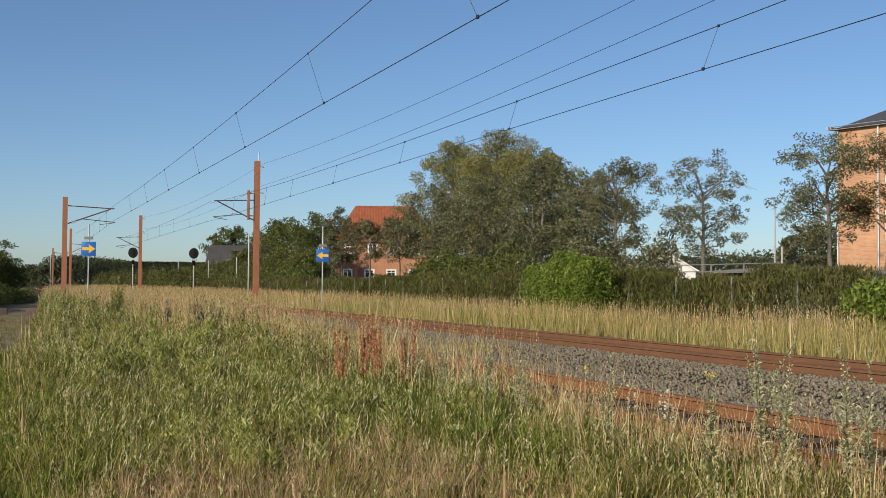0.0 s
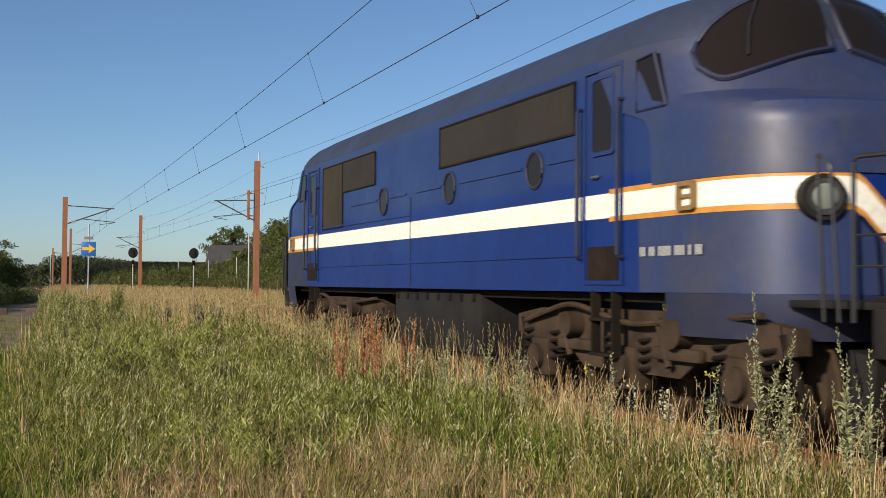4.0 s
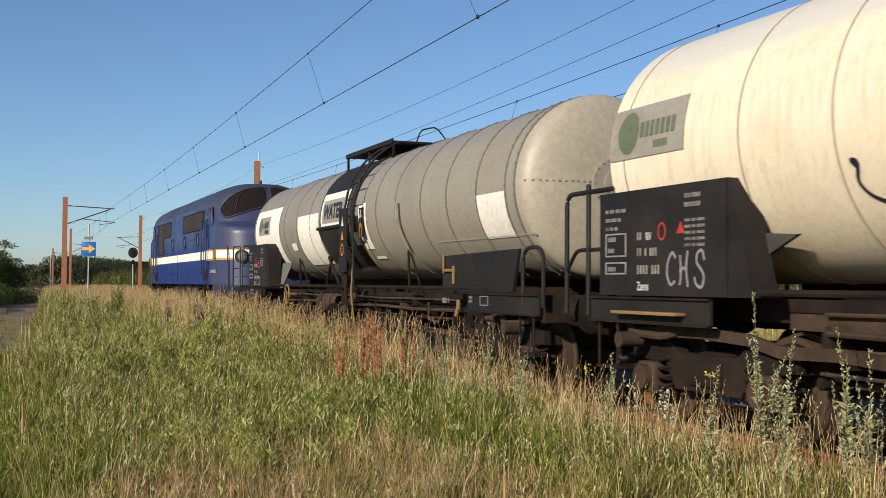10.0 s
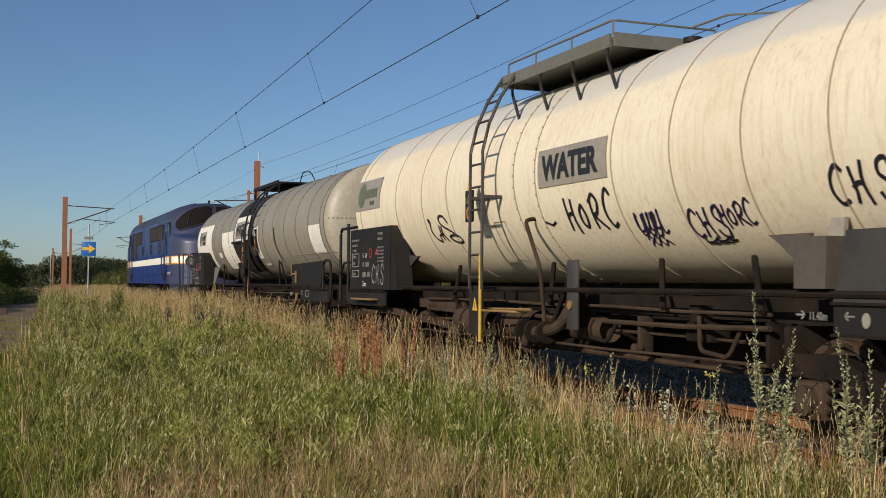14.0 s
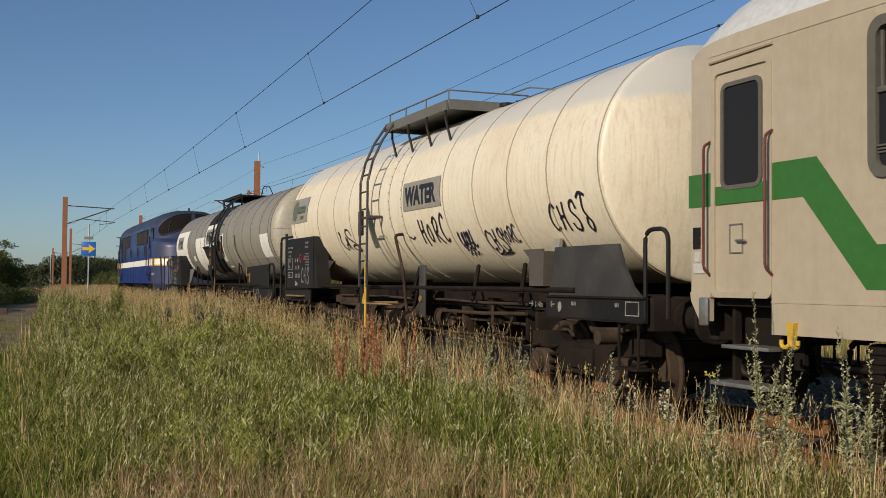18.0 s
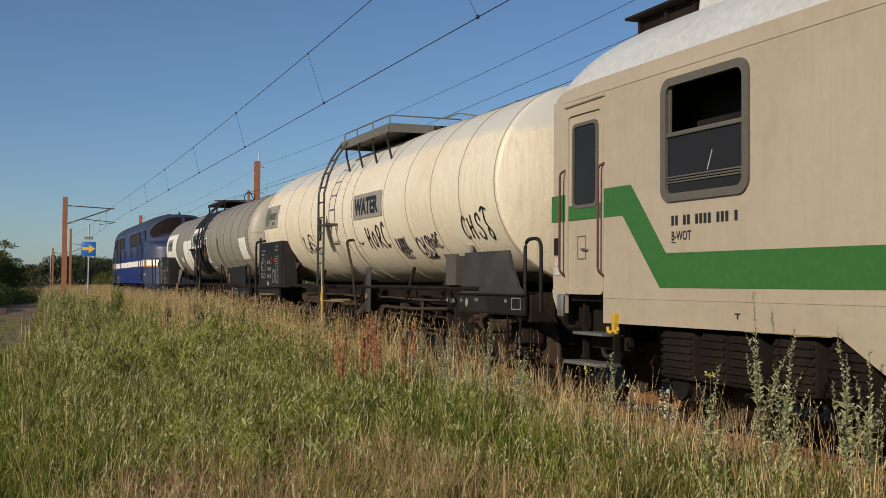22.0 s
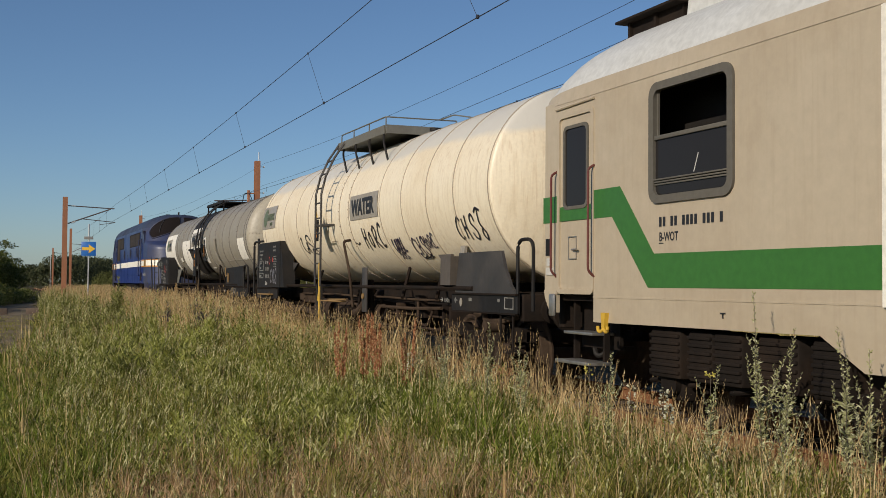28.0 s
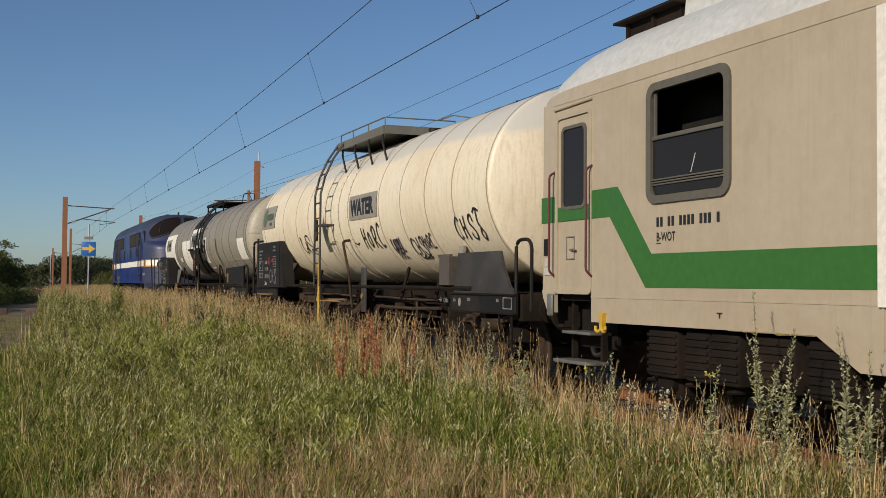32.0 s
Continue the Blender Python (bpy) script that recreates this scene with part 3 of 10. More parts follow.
# ---------------------------------------------------------------- overhead line
def mast(x, y, top, side, arm_z, reach, wide, label, double=False):
    """A steel mast with a hinged bracket that reaches over the track on the given side (+1: away, -1: towards the path)."""
    m = thing("overhead_line_mast", (x, y, GROUND), label, "mast", "overhead line masts")
    bm = fresh()
    h = top - GROUND
    box(bm, (-wide / 2, 0, h / 2), (0.025, wide, h))
    box(bm, (wide / 2, 0, h / 2), (0.025, wide, h))
    box(bm, (0, 0, h / 2), (wide, 0.03, h))
    part("post", bm, "mast", m)
    part("foundation", box(fresh(), (0, 0, 0.1), (0.7, 0.7, 0.4), 0.03), "concrete", m)
    z0, z1 = arm_z
    z0, z1 = z0 - GROUND, z1 - GROUND
    yo = side * (wide / 2 + 0.02)
    tip = side * reach
    a = fresh()
    tube(a, [(0, yo, z1), (0, tip, z1 - 0.12 * (1 if not double else 0))], 0.035)
    part("top_tie", a, "arm", m)
    a = fresh()
    tube(a, [(0, yo, z0), (0, tip * 0.92, z1 - 0.15)], 0.04)
    part("bracket_tube", a, "arm", m)
    a = fresh()
    tube(a, [(0, tip * 0.35, z0 + (z1 - z0) * 0.28), (0, tip * 1.02, z0 + 0.15)], 0.025)
    part("registration_arm", a, "arm", m)
    a = fresh()
    tube(a, [(0, tip * 1.0, z0 + 0.12), (0, tip * 0.7, z0 - 0.02)], 0.018)
    part("steady_arm", a, "arm", m)
    for zz, yy in ((z1, yo + side * 0.25), (z0 + 0.05, yo + side * 0.25)):
        i = fresh()
        for k in range(5):
            disc_y(i, (0, yy + side * 0.05 * k, zz + (0.06 * k * 0.3 if zz < z1 else 0)), 0.055, 0.025, 10)
        part("insulator", i, "insul", m)
    return m


M_FAR_X = (-73.0, -139.0)
for k, mx in enumerate(M_FAR_X):
    m = mast(mx, TRACK_B + 2.95, 9.25, -1, (5.4, 6.7), 2.75, 0.34 if k == 0 else 0.36, "tall rust-orange steel mast beside the far track")
    if k == 0:
        s = fresh()
        box(s, (0, -0.55, 6.8), (0.16, 0.16, 1.9), 0.01)
        part("bracket_post", s, "mast", m)
        s = fresh()
        box(s, (0, -0.35, 7.55), (0.08, 0.5, 0.08))
        part("spacer", s, "mast", m)
        s = fresh()
        box(s, (0, -0.35, 6.1), (0.08, 0.5, 0.08))
        part("spacer", s, "mast", m)
    s = fresh()
    tube(s, [(0, 0.1, 9.6), (0, 0.1, 10.25)], 0.03)
    part("top_spike", s, "galv", m)
    for zz in (9.3, 7.6):
        i = fresh()
        tube(i, [(0, 0.18, zz), (0, 0.42, zz)], 0.02)
        disc_y(i, (0, 0.42, zz), 0.06, 0.1, 10)
        part("line_insulator", i, "insul", m)
mast(-76.5, 3.75, 6.75, 1, (5.05, 6.2), 3.05, 0.30, "rust-orange steel mast beside the near track")
mast(-180, 9.7, 9.3, 1, (5.75, 7.0), 2.6, 0.34, "distant rust-orange steel mast between the tracks")
mast(-205, 8.2, 7.0, 1, (5.05, 6.2), 2.4, 0.26, "distant rust-brown steel mast")


def wire_line(name, pts, r, label):
    bm = fresh()
    tube(bm, pts, r, 5)
    return tagged(part(name, bm, "wire"), label, "wire", "overhead wires")


def hung(x0, x1, y0, y1, zf, n=26):
    return [Vector((x0 + (x1 - x0) * i / n, y0 + (y1 - y0) * i / n, zf(x0 + (x1 - x0) * i / n))) for i in range(n + 1)]


def catenary(x0, x1, y0, y1, zcat, zcon, drops, thick, slant=0.0):
    """A carrying cable, a contact wire and the droppers between them."""
    cab = wire_line("carrying_cable", hung(x0, x1, y0, y1, zcat), thick, "thin dark carrying cable over the track")
    wire_line("contact_wire", hung(x0, x1, y0, y1, zcon, 10), thick, "thin dark contact wire over the track")
    for x in drops:
        y = y0 + (y1 - y0) * (x - x0) / (x1 - x0)
        b = fresh()
        tube(b, [(x, y, zcat(x)), (x + slant, y, zcon(x + slant))], thick * 0.55, 4)
        part("dropper", b, "wire", cab)
        b = fresh()
        box(b, (x + slant, y, zcon(x + slant) + 0.01), (0.07, 0.04, 0.06), 0.008)
        part("dropper_clip", b, "wire", cab)
        b = fresh()
        box(b, (x, y, zcat(x)), (0.05, 0.035, 0.05), 0.008)
        part("dropper_clip", b, "wire", cab)


cat_a = lambda x: 6.33 + 0.00027 * (min(x, 2 - x) + 72) ** 2
con_a = lambda x: 5.52 + 0.0024 * min(x, 0)
catenary(-76.5, 1.0, 6.8, 6.8, cat_a, con_a, (-67.7, -60.2, -52.4, -44.1, -35.6, -26.6, -17.6, -8.6), 0.0085, 1.5)
catenary(1.0, 66.0, 6.8, 6.8, cat_a, con_a, (8, 17, 26, 35, 44, 53), 0.0085)
catenary(-76.5, -150, 6.8, 8.6, lambda x: 6.33 + 0.0002 * (x + 76.5) ** 2, lambda x: 5.34, (-85, -94, -103, -112, -121), 0.0085)
cat_b = lambda x: 6.05 + 0.00033 * (min(x, -14 - x) + 40) ** 2
con_b = lambda x: 5.55 + 0.0038 * min(x, 0)
catenary(-73.0, -7.0, 12.4, 12.4, cat_b, con_b, (-65, -56.5, -51, -43.7, -35.5, -26.7, -17.8), 0.009, -0.5)
catenary(-7.0, 60.0, 12.4, 12.4, cat_b, con_b, (2, 11, 20, 29, 38), 0.009)
catenary(-73.0, -139.0, 12.4, 13.0, lambda x: 6.2 + 0.0003 * (x + 106) ** 2, lambda x: 5.3, (-82, -91, -100, -109, -118, -127), 0.009)
for zf in (lambda x: 8.75 + 0.0006 * (min(x, -14 - x) + 49) ** 2, lambda x: 7.62 + 0.00042 * (min(x, -14 - x) + 60) ** 2):
    wire_line("feeder_wire", hung(-73, -7, 15.8, 15.8, zf), 0.008, "thin dark feeder wire along the masts")
    wire_line("feeder_wire", hung(-7, 59, 15.8, 15.8, zf), 0.008, "thin dark feeder wire along the masts")
    wire_line("feeder_wire", hung(-139, -73, 15.8, 15.8, lambda x, g=zf: g(-73) - 0.6 * (1 - ((x + 106) / 33) ** 2)), 0.008, "thin dark feeder wire along the masts")


# ---------------------------------------------------------------- signs, signals
def arrow_sign(x, y, z, s, way, label, top):
    """A blue square board with a yellow arrow, on a galvanised tube."""
    g = thing("arrow_sign", (x, y, GROUND), label, "sign", "blue arrow signs")
    turn = Matrix.Rotation(radians(78), 3, "Z")     # the board faces back along the track
    b = fresh()
    tube(b, [(0, 0, 0), (0, 0, top - GROUND)], 0.03, 10)
    part("post", b, "galv", g)
    b = fresh()
    box(b, Vector((0, 0, z - GROUND)) + turn @ Vector((0, -0.045, 0)), (s, 0.02, s), 0.004, turn)
    part("board", b, "signblue", g)
    out = [(-0.45, 0.105), (0.04, 0.105), (0.0, 0.31), (0.46, 0.0), (0.0, -0.31), (0.04, -0.105), (-0.45, -0.105)]
    b = fresh()
    vs = [b.verts.new(Vector((0, 0, z - GROUND)) + turn @ Vector((way * px * s, -0.061, pz * s))) for px, pz in out]
    b.faces.new(vs if way > 0 else vs[::-1])
    part("arrow", b, "signyellow", g, "yellow arrow")
    b = fresh()
    box(b, Vector((0, 0, z - GROUND + s * 0.5 + 0.18)) + turn @ Vector((0, -0.04, 0)), (s * 0.62, 0.02, 0.14), 0.003, turn)
    part("small_plate", b, "weathered", g)
    return g


arrow_sign(-57.0, 3.9, 2.92, 0.68, 1, "blue board with yellow arrow on a post beside the path", 4.1)
arrow_sign(-56.0, 15.2, 2.76, 0.64, -1, "blue board with yellow arrow on a post beside the track", 4.25)


def signal(x, y, z, r, label):
    g = thing("railway_signal", (x, y, GROUND), label, "signal", "railway signals")
    zz = z - GROUND
    b = fresh()
    tube(b, [(0, 0, 0), (0, 0, zz)], 0.06, 10)
    part("post", b, "galv", g)
    b = fresh()
    turn = Matrix.Rotation(radians(82), 3, "Z")
    front, back = [], []
    for i in range(28):
        a = 2 * math.pi * i / 28
        p = Vector((r * math.cos(a), 0, r * 1.12 * math.sin(a)))
        front.append(b.verts.new(Vector((0, 0, zz)) + turn @ (p + Vector((0, -0.06, 0)))))
        back.append(b.verts.new(Vector((0, 0, zz)) + turn @ (p + Vector((0, 0.02, 0)))))
    b.faces.new(front)
    b.faces.new(back[::-1])
    for i in range(28):
        b.faces.new((front[i], back[i], back[(i + 1) % 28], front[(i + 1) % 28]))
    bmesh.ops.recalc_face_normals(b, faces=b.faces[:])
    part("screen", b, "black", g, "black round signal screen")
    for k in range(3):
        b = fresh()
        c = Vector((0, 0, zz + (k - 1) * r * 0.5))
        tube(b, [c + turn @ Vector((0, -0.06, 0)), c + turn @ Vector((0, -0.22, 0.0))], r * 0.17, 12)
        part("lamp_hood", b, "black", g)
    b = fresh()
    box(b, (0, 0, zz - r * 2.0), (0.3, 0.3, 0.5), 0.02)
    part("relay_box", b, "under", g)
    b = fresh()
    for k in range(12):
        box(b, (0.3, 0, 0.4 + k * 0.3), (0.03, 0.4, 0.03))
    box(b, (0.3, -0.2, 2.2), (0.04, 0.03, 4.0))
    box(b, (0.3, 0.2, 2.2), (0.04, 0.03, 4.0))
    part("ladder", b, "under", g)
    return g


signal(-149, 15.6, 5.05, 0.60, "black round railway signal on a grey post")
signal(-115.4, 18.0, 4.25, 0.48, "black round railway signal on a grey post near the bushes")


# ---------------------------------------------------------------- buildings
def window_unit(parent, x, z, w, h, y=0.0, bars_n=1, sill=True, fw=0.08):
    """A white window set in a wall that faces the near side; x, z are its lower left corner."""
    b = fresh()
    hollow(b, [(x, z), (x + w, z), (x + w, z + h), (x, z + h)], [(x + fw, z + fw), (x + w - fw, z + fw), (x + w - fw, z + h - fw), (x + fw, z + h - fw)], y - 0.03, y + 0.07)
    for k in range(bars_n):
        xx = x + w * (k + 1) / (bars_n + 1)
        box(b, (xx, y + 0.01, z + h / 2), (0.07, 0.06, h - 0.1))
    box(b, (x + w / 2, y + 0.012, z + h * 0.66), (w - 0.1, 0.055, 0.06))
    win = part("window", b, "whiteframe", parent)
    g = fresh()
    box(g, (x + w / 2, y + 0.05, z + h / 2), (w - 0.14, 0.015, h - 0.14))
    part("pane", g, "winglass", win)
    if sill:
        s = fresh()
        box(s, (x + w / 2, y - 0.06, z - 0.04), (w + 0.12, 0.14, 0.06), 0.01)
        part("window_sill", s, "concrete", win)


def walled(bm, x0, x1, z0, z1, holes, y=0.0, t=0.3):
    """A wall in the x-z plane with rectangular holes right through it, joined from blocks."""
    xs = sorted({x0, x1, *[h[0] for h in holes], *[h[0] + h[2] for h in holes]})
    zs = sorted({z0, z1, *[h[1] for h in holes], *[h[1] + h[3] for h in holes]})
    for a, b in zip(xs, xs[1:]):
        for c, d in zip(zs, zs[1:]):
            mx, mz = (a + b) / 2, (c + d) / 2
            if any(h[0] < mx < h[0] + h[2] and h[1] < mz < h[1] + h[3] for h in holes):
                continue
            box(bm, (mx, y + t / 2, mz), (b - a, t, d - c))
    bmesh.ops.remove_doubles(bm, verts=bm.verts[:], dist=1e-4)


def gable_house(name, loc, turn, length, depth, eave, ridge, holes, wall_mat, roof_mat, label, over=0.4, chimney=True, hip=0.0, frame_w=0.08):
    g = thing(name, loc, label, "house")
    g.rotation_euler = (0, 0, radians(turn))
    b = fresh()
    walled(b, 0, length, 0, eave, holes)
    part("front_wall", b, wall_mat, g, smooth=False)
    b = fresh()
    box(b, (length / 2, depth - 0.15, eave / 2), (length, 0.3, eave))
    part("back_wall", b, wall_mat, g, smooth=False)
    for x in (0.15, length - 0.15):
        b = fresh()
        out = [(0.3, 0), (depth - 0.3, 0), (depth - 0.3, eave), (depth / 2, eave + 0.01 if hip else ridge - 0.05), (0.3, eave)]
        a = [b.verts.new((x - 0.15, y, z)) for y, z in out]
        c = [b.verts.new((x + 0.15, y, z)) for y, z in out]
        b.faces.new(a)
        b.faces.new(c[::-1])
        for i in range(5):
            b.faces.new((a[i], c[i], c[(i + 1) % 5], a[(i + 1) % 5]))
        bmesh.ops.recalc_face_normals(b, faces=b.faces[:])
        part("gable_wall", b, wall_mat, g, smooth=False)
    def up(x):
        return hip + (x + over) / (length + 2 * over) * (length - 2 * hip) if hip else x
    if hip:
        for x, xr in ((-over, hip), (length + over, length - hip)):
            z0 = eave - over * (ridge - eave) / (depth / 2)
            b = fresh()
            lo = [b.verts.new(p) for p in ((x, -over, z0), (x, depth + over, z0), (xr, depth / 2, ridge), (x, -over, z0 - 0.15), (x, depth + over, z0 - 0.15), (xr, depth / 2, ridge - 0.15))]
            for q in ((0, 1, 2), (5, 4, 3), (0, 3, 4, 1), (1, 4, 5, 2), (2, 5, 3, 0)):
                b.faces.new([lo[k] for k in q])
            bmesh.ops.recalc_face_normals(b, faces=b.faces[:])
            part("roof", b, roof_mat, g, smooth=False)
    for sgn in (0, 1):
        b = fresh()
        y0, y1 = (-over, depth / 2) if not sgn else (depth + over, depth / 2)
        z0 = eave - over * (ridge - eave) / (depth / 2)
        n = int(length / 0.6)
        for i in range(n):
            xa, xb = -over + (length + 2 * over) * i / n, -over + (length + 2 * over) * (i + 1) / n
            lift = 0.03 * (i % 2)
            vs = [b.verts.new(p) for p in ((xa, y0, z0 + lift), (xb, y0, z0 + lift), (up(xb), y1, ridge + lift), (up(xa), y1, ridge + lift), (xa, y0, z0 - 0.15), (xb, y0, z0 - 0.15), (up(xb), y1, ridge - 0.15), (up(xa), y1, ridge - 0.15))]
            for q in ((0, 1, 2, 3), (4, 7, 6, 5), (0, 4, 5, 1), (1, 5, 6, 2), (3, 2, 6, 7), (0, 3, 7, 4)):
                b.faces.new([vs[k] for k in q])
        bmesh.ops.recalc_face_normals(b, faces=b.faces[:])
        part("roof", b, roof_mat, g, smooth=False)
    for hx, hz, hw, hh in holes:
        window_unit(g, hx, hz, hw, hh, 0.1, 1 if hw < 1.3 or frame_w > 0.1 else 2, True, frame_w)
    if chimney:
        b = fresh()
        box(b, (length * 0.3, depth / 2, ridge + 0.3), (0.6, 0.5, 1.2), 0.02)
        part("chimney", b, wall_mat, g, smooth=False)
    return g


# red brick house among the trees, faces the line
_h = [(0.9, 0.9, 1.3, 1.2), (3.6, 0.9, 1.3, 1.2), (6.3, 0.9, 1.3, 1.2), (9.0, 0.9, 1.3, 1.2), (1.1, 3.9, 1.3, 1.4), (4.0, 3.9, 1.3, 1.4), (6.6, 3.9, 1.3, 1.4), (9.4, 3.9, 1.3, 1.4)]
gable_house("brick_house", (-135.7, 38.4, GROUND + 1.5), 72, 12.2, 9.0, 5.9, 10.2, _h, "brick_red", "tile_red", "two-storey red brick house with white windows and a red hipped roof", chimney=False, hip=2.4, frame_w=0.2)
_b = fresh()
gable_house("barn", (-221.8, 36.8, GROUND + 1.0), 68, 8.6, 12, 3.2, 8.2, [(2, 1, 1.2, 1.2)], "brick_red", "thatch", "old barn with a steep dark grey roof", chimney=False)
gable_house("garage", (-66.0, 46.0, GROUND), -4, 13.0, 6, 2.85, 3.05, [(1.5, 0.9, 2.4, 1.9), (5.5, 0.9, 2.4, 1.9)], "brick_yellow", "weathered", "low beige brick garage with a flat grey roof behind the hedge", chimney=False)
gable_house("white_house", (-90.5, 60.5, GROUND), 150, 5.0, 6, 3.4, 5.2, [(1.5, 1.2, 1.3, 1.2)], "whitewall", "whiteframe", "distant white house with a pale roof", chimney=False)


def apartment_block():
    g = thing("apartment_block", (-47.3, 40.2, GROUND), "three-storey orange brick apartment block with a dark hipped roof", "building")
    g.rotation_euler = (0, 0, radians(14))
    L, W, eave = 26.0, 11.0, 9.9
    holes = [(2.75 + 4.2 * k, 1.3 + 2.85 * f, 1.5, 1.7) for k in range(5) for f in range(3)]
    b = fresh()
    walled(b, 0, L, 0, eave, holes)
    part("front_wall", b, "brick_yellow", g, smooth=False)
    b = fresh()
    box(b, (0.15, W / 2 + 0.15, eave / 2), (0.3, W - 0.3, eave))
    part("end_wall", b, "brick_yellow", g, smooth=False)
    b = fresh()
    box(b, (L - 0.15, W / 2 + 0.15, eave / 2), (0.3, W - 0.3, eave))
    box(b, (L / 2, W + 0.15, eave / 2), (L, 0.3, eave))
    part("back_wall", b, "brick_yellow", g, smooth=False)
    b = fresh()
    o = 0.16
    e = [b.verts.new(p) for p in ((-o, -o, eave), (L + o, -o, eave), (L + o, W + 0.3 + o, eave), (-o, W + 0.3 + o, eave))]
    r = [b.verts.new((5.0, W / 2, eave + 2.9)), b.verts.new((L - 5.0, W / 2, eave + 2.9))]
    for q in ((e[0], e[1], r[1], r[0]), (e[1], e[2], r[1]), (e[2], e[3], r[0], r[1]), (e[3], e[0], r[0]), (e[3], e[2], e[1], e[0])):
        b.faces.new(q)
    part("roof", b, "slate", g, smooth=False)
    b = fresh()
    hollow(b, [(-o, eave - 0.02), (L + o, eave - 0.02), (L + o, eave + 0.16), (-o, eave + 0.16)], [(-o + 0.02, eave), (L + o - 0.02, eave), (L + o - 0.02, eave + 0.14), (-o + 0.02, eave + 0.14)], -o - 0.14, -o - 0.003)
    box(b, (-o - 0.07, W / 2, eave + 0.07), (0.13, W + 1.0, 0.16))
    part("gutter", b, "galv", g)
    b = fresh()
    tube(b, [(0.1, -0.08, 0), (0.1, -0.08, eave)], 0.05, 8)
    part("downpipe", b, "galv", g)
    b = fresh()
    tube(b, [(2.45, -0.08, 0), (2.45, -0.08, eave)], 0.05, 8)
    part("downpipe", b, "galv", g)
    for x, z, w, h in holes:
        window_unit(g, x, z, w, h, 0.1, 1)


apartment_block()


def small_shed(x, y, w, h, mat_wall, name, label, turn=60):
    g = thing(name, (x, y, GROUND), label, "shed")
    g.rotation_euler = (0, 0, radians(turn))
    b = fresh()
    box(b, (0, 0, h / 2), (w, 3, h), 0.02)
    part("walls", b, mat_wall, g)
    b = fresh()
    box(b, (0, 0, h + 0.06), (w + 0.5, 3.5, 0.12), 0.02)
    part("roof", b, "galv", g)


small_shed(-41.5, 35.5, 6.0, 2.35, "concrete", "garden_shed", "low pale shed behind the hedge", 52)


def light_pole(x, y, top, r, label, name="lamp_pole"):
    g = thing(name, (x, y, GROUND), label, "pole")
    b = fresh()
    tube(b, [(0, 0, 0), (0, 0, top - GROUND)], r, 10)
    part("pole", b, "galv", g)
    b = fresh()
    tube(b, [(0, 0, top - GROUND), (0, 0, top - GROUND + 0.1)], r * 1.3, 10)
    part("pole_cap", b, "galv", g)


light_pole(-41.1, 31.55, 4.85, 0.032, "white slim flagpole behind the hedge", "flagpole")
light_pole(-40.8, 31.7, 3.0, 0.04, "short white post behind the hedge", "flagpole")
for _x, _y, _t in ((-168, 24, 4.4), (-160, 27, 4.3), (-150, 29, 4.6), (-128, 27, 5.3), (-100.5, 20.5, 5.6), (-255, 13, 8.5), (-262, 10, 7)):
    light_pole(_x, _y, _t, 0.06, "thin grey post beside the line")


def parked_car(x, y, turn, label):
    g = thing("parked_car", (x, y, GROUND), label, "car", "parked cars")
    g.rotation_euler = (0, 0, radians(turn))
    b = fresh()
    prism(b, [(-2.1, 0.35), (2.1, 0.35), (2.15, 0.7), (1.9, 0.88), (1.1, 0.95), (0.5, 1.42), (-1.2, 1.45), (-1.9, 0.98), (-2.15, 0.9)], -0.85, 0.85)
    part("body", b, "carpaint", g)
    b = fresh()
    prism(b, [(0.95, 0.96), (0.46, 1.36), (-1.1, 1.38), (-1.7, 0.98)], -0.862, 0.862)
    part("side_windows", b, "darkglass", g)
    for wx in (-1.35, 1.35):
        for wy in (-0.8, 0.8):
            w = part("wheel", disc_y(fresh(), (wx, wy, 0.31), 0.31, 0.2, 18), "black", g)


parked_car(-112, 27.5, 70, "white parked car behind the far hedge")
parked_car(-58.8, 27.6, 60, "white parked car half hidden by the hedge")


# ---------------------------------------------------------------- trees and shrubs
def leaf_cloud(centres, radii, n, size, flat=0.75):
    """Small leaves (bent quads) scattered in the outer part of many clumps."""
    centres, radii = np.asarray(centres, float), np.asarray(radii, float)
    w = radii ** 2
    k = rng.choice(len(centres), n, p=w / w.sum())
    d = rng.normal(size=(n, 3))
    d /= np.linalg.norm(d, axis=1, keepdims=True)
    rr = radii[k] * rng.uniform(0.25, 1.08, n) ** 0.6
    p = centres[k] + d * rr[:, None] * np.array([1, 1, flat])
    a = rng.normal(size=(n, 3))
    a /= np.linalg.norm(a, axis=1, keepdims=True)
    b = np.cross(a, rng.normal(size=(n, 3)))
    b /= np.linalg.norm(b, axis=1, keepdims=True)
    s = (size * rng.uniform(0.6, 1.4, n))[:, None]
    v = np.stack([p - a * s, p - b * s * 0.45, p + a * s, p + b * s * 0.45], 1).reshape(-1, 3)
    return v


def quads(v):
    n = len(v) // 4
    return v, np.arange(4 * n), np.full(n, 4)


def crown_part(parent, v, material, name="crown", label=""):
    ob = raw_mesh(name, *quads(v), material, label, "")
    ob.parent = parent
    return ob


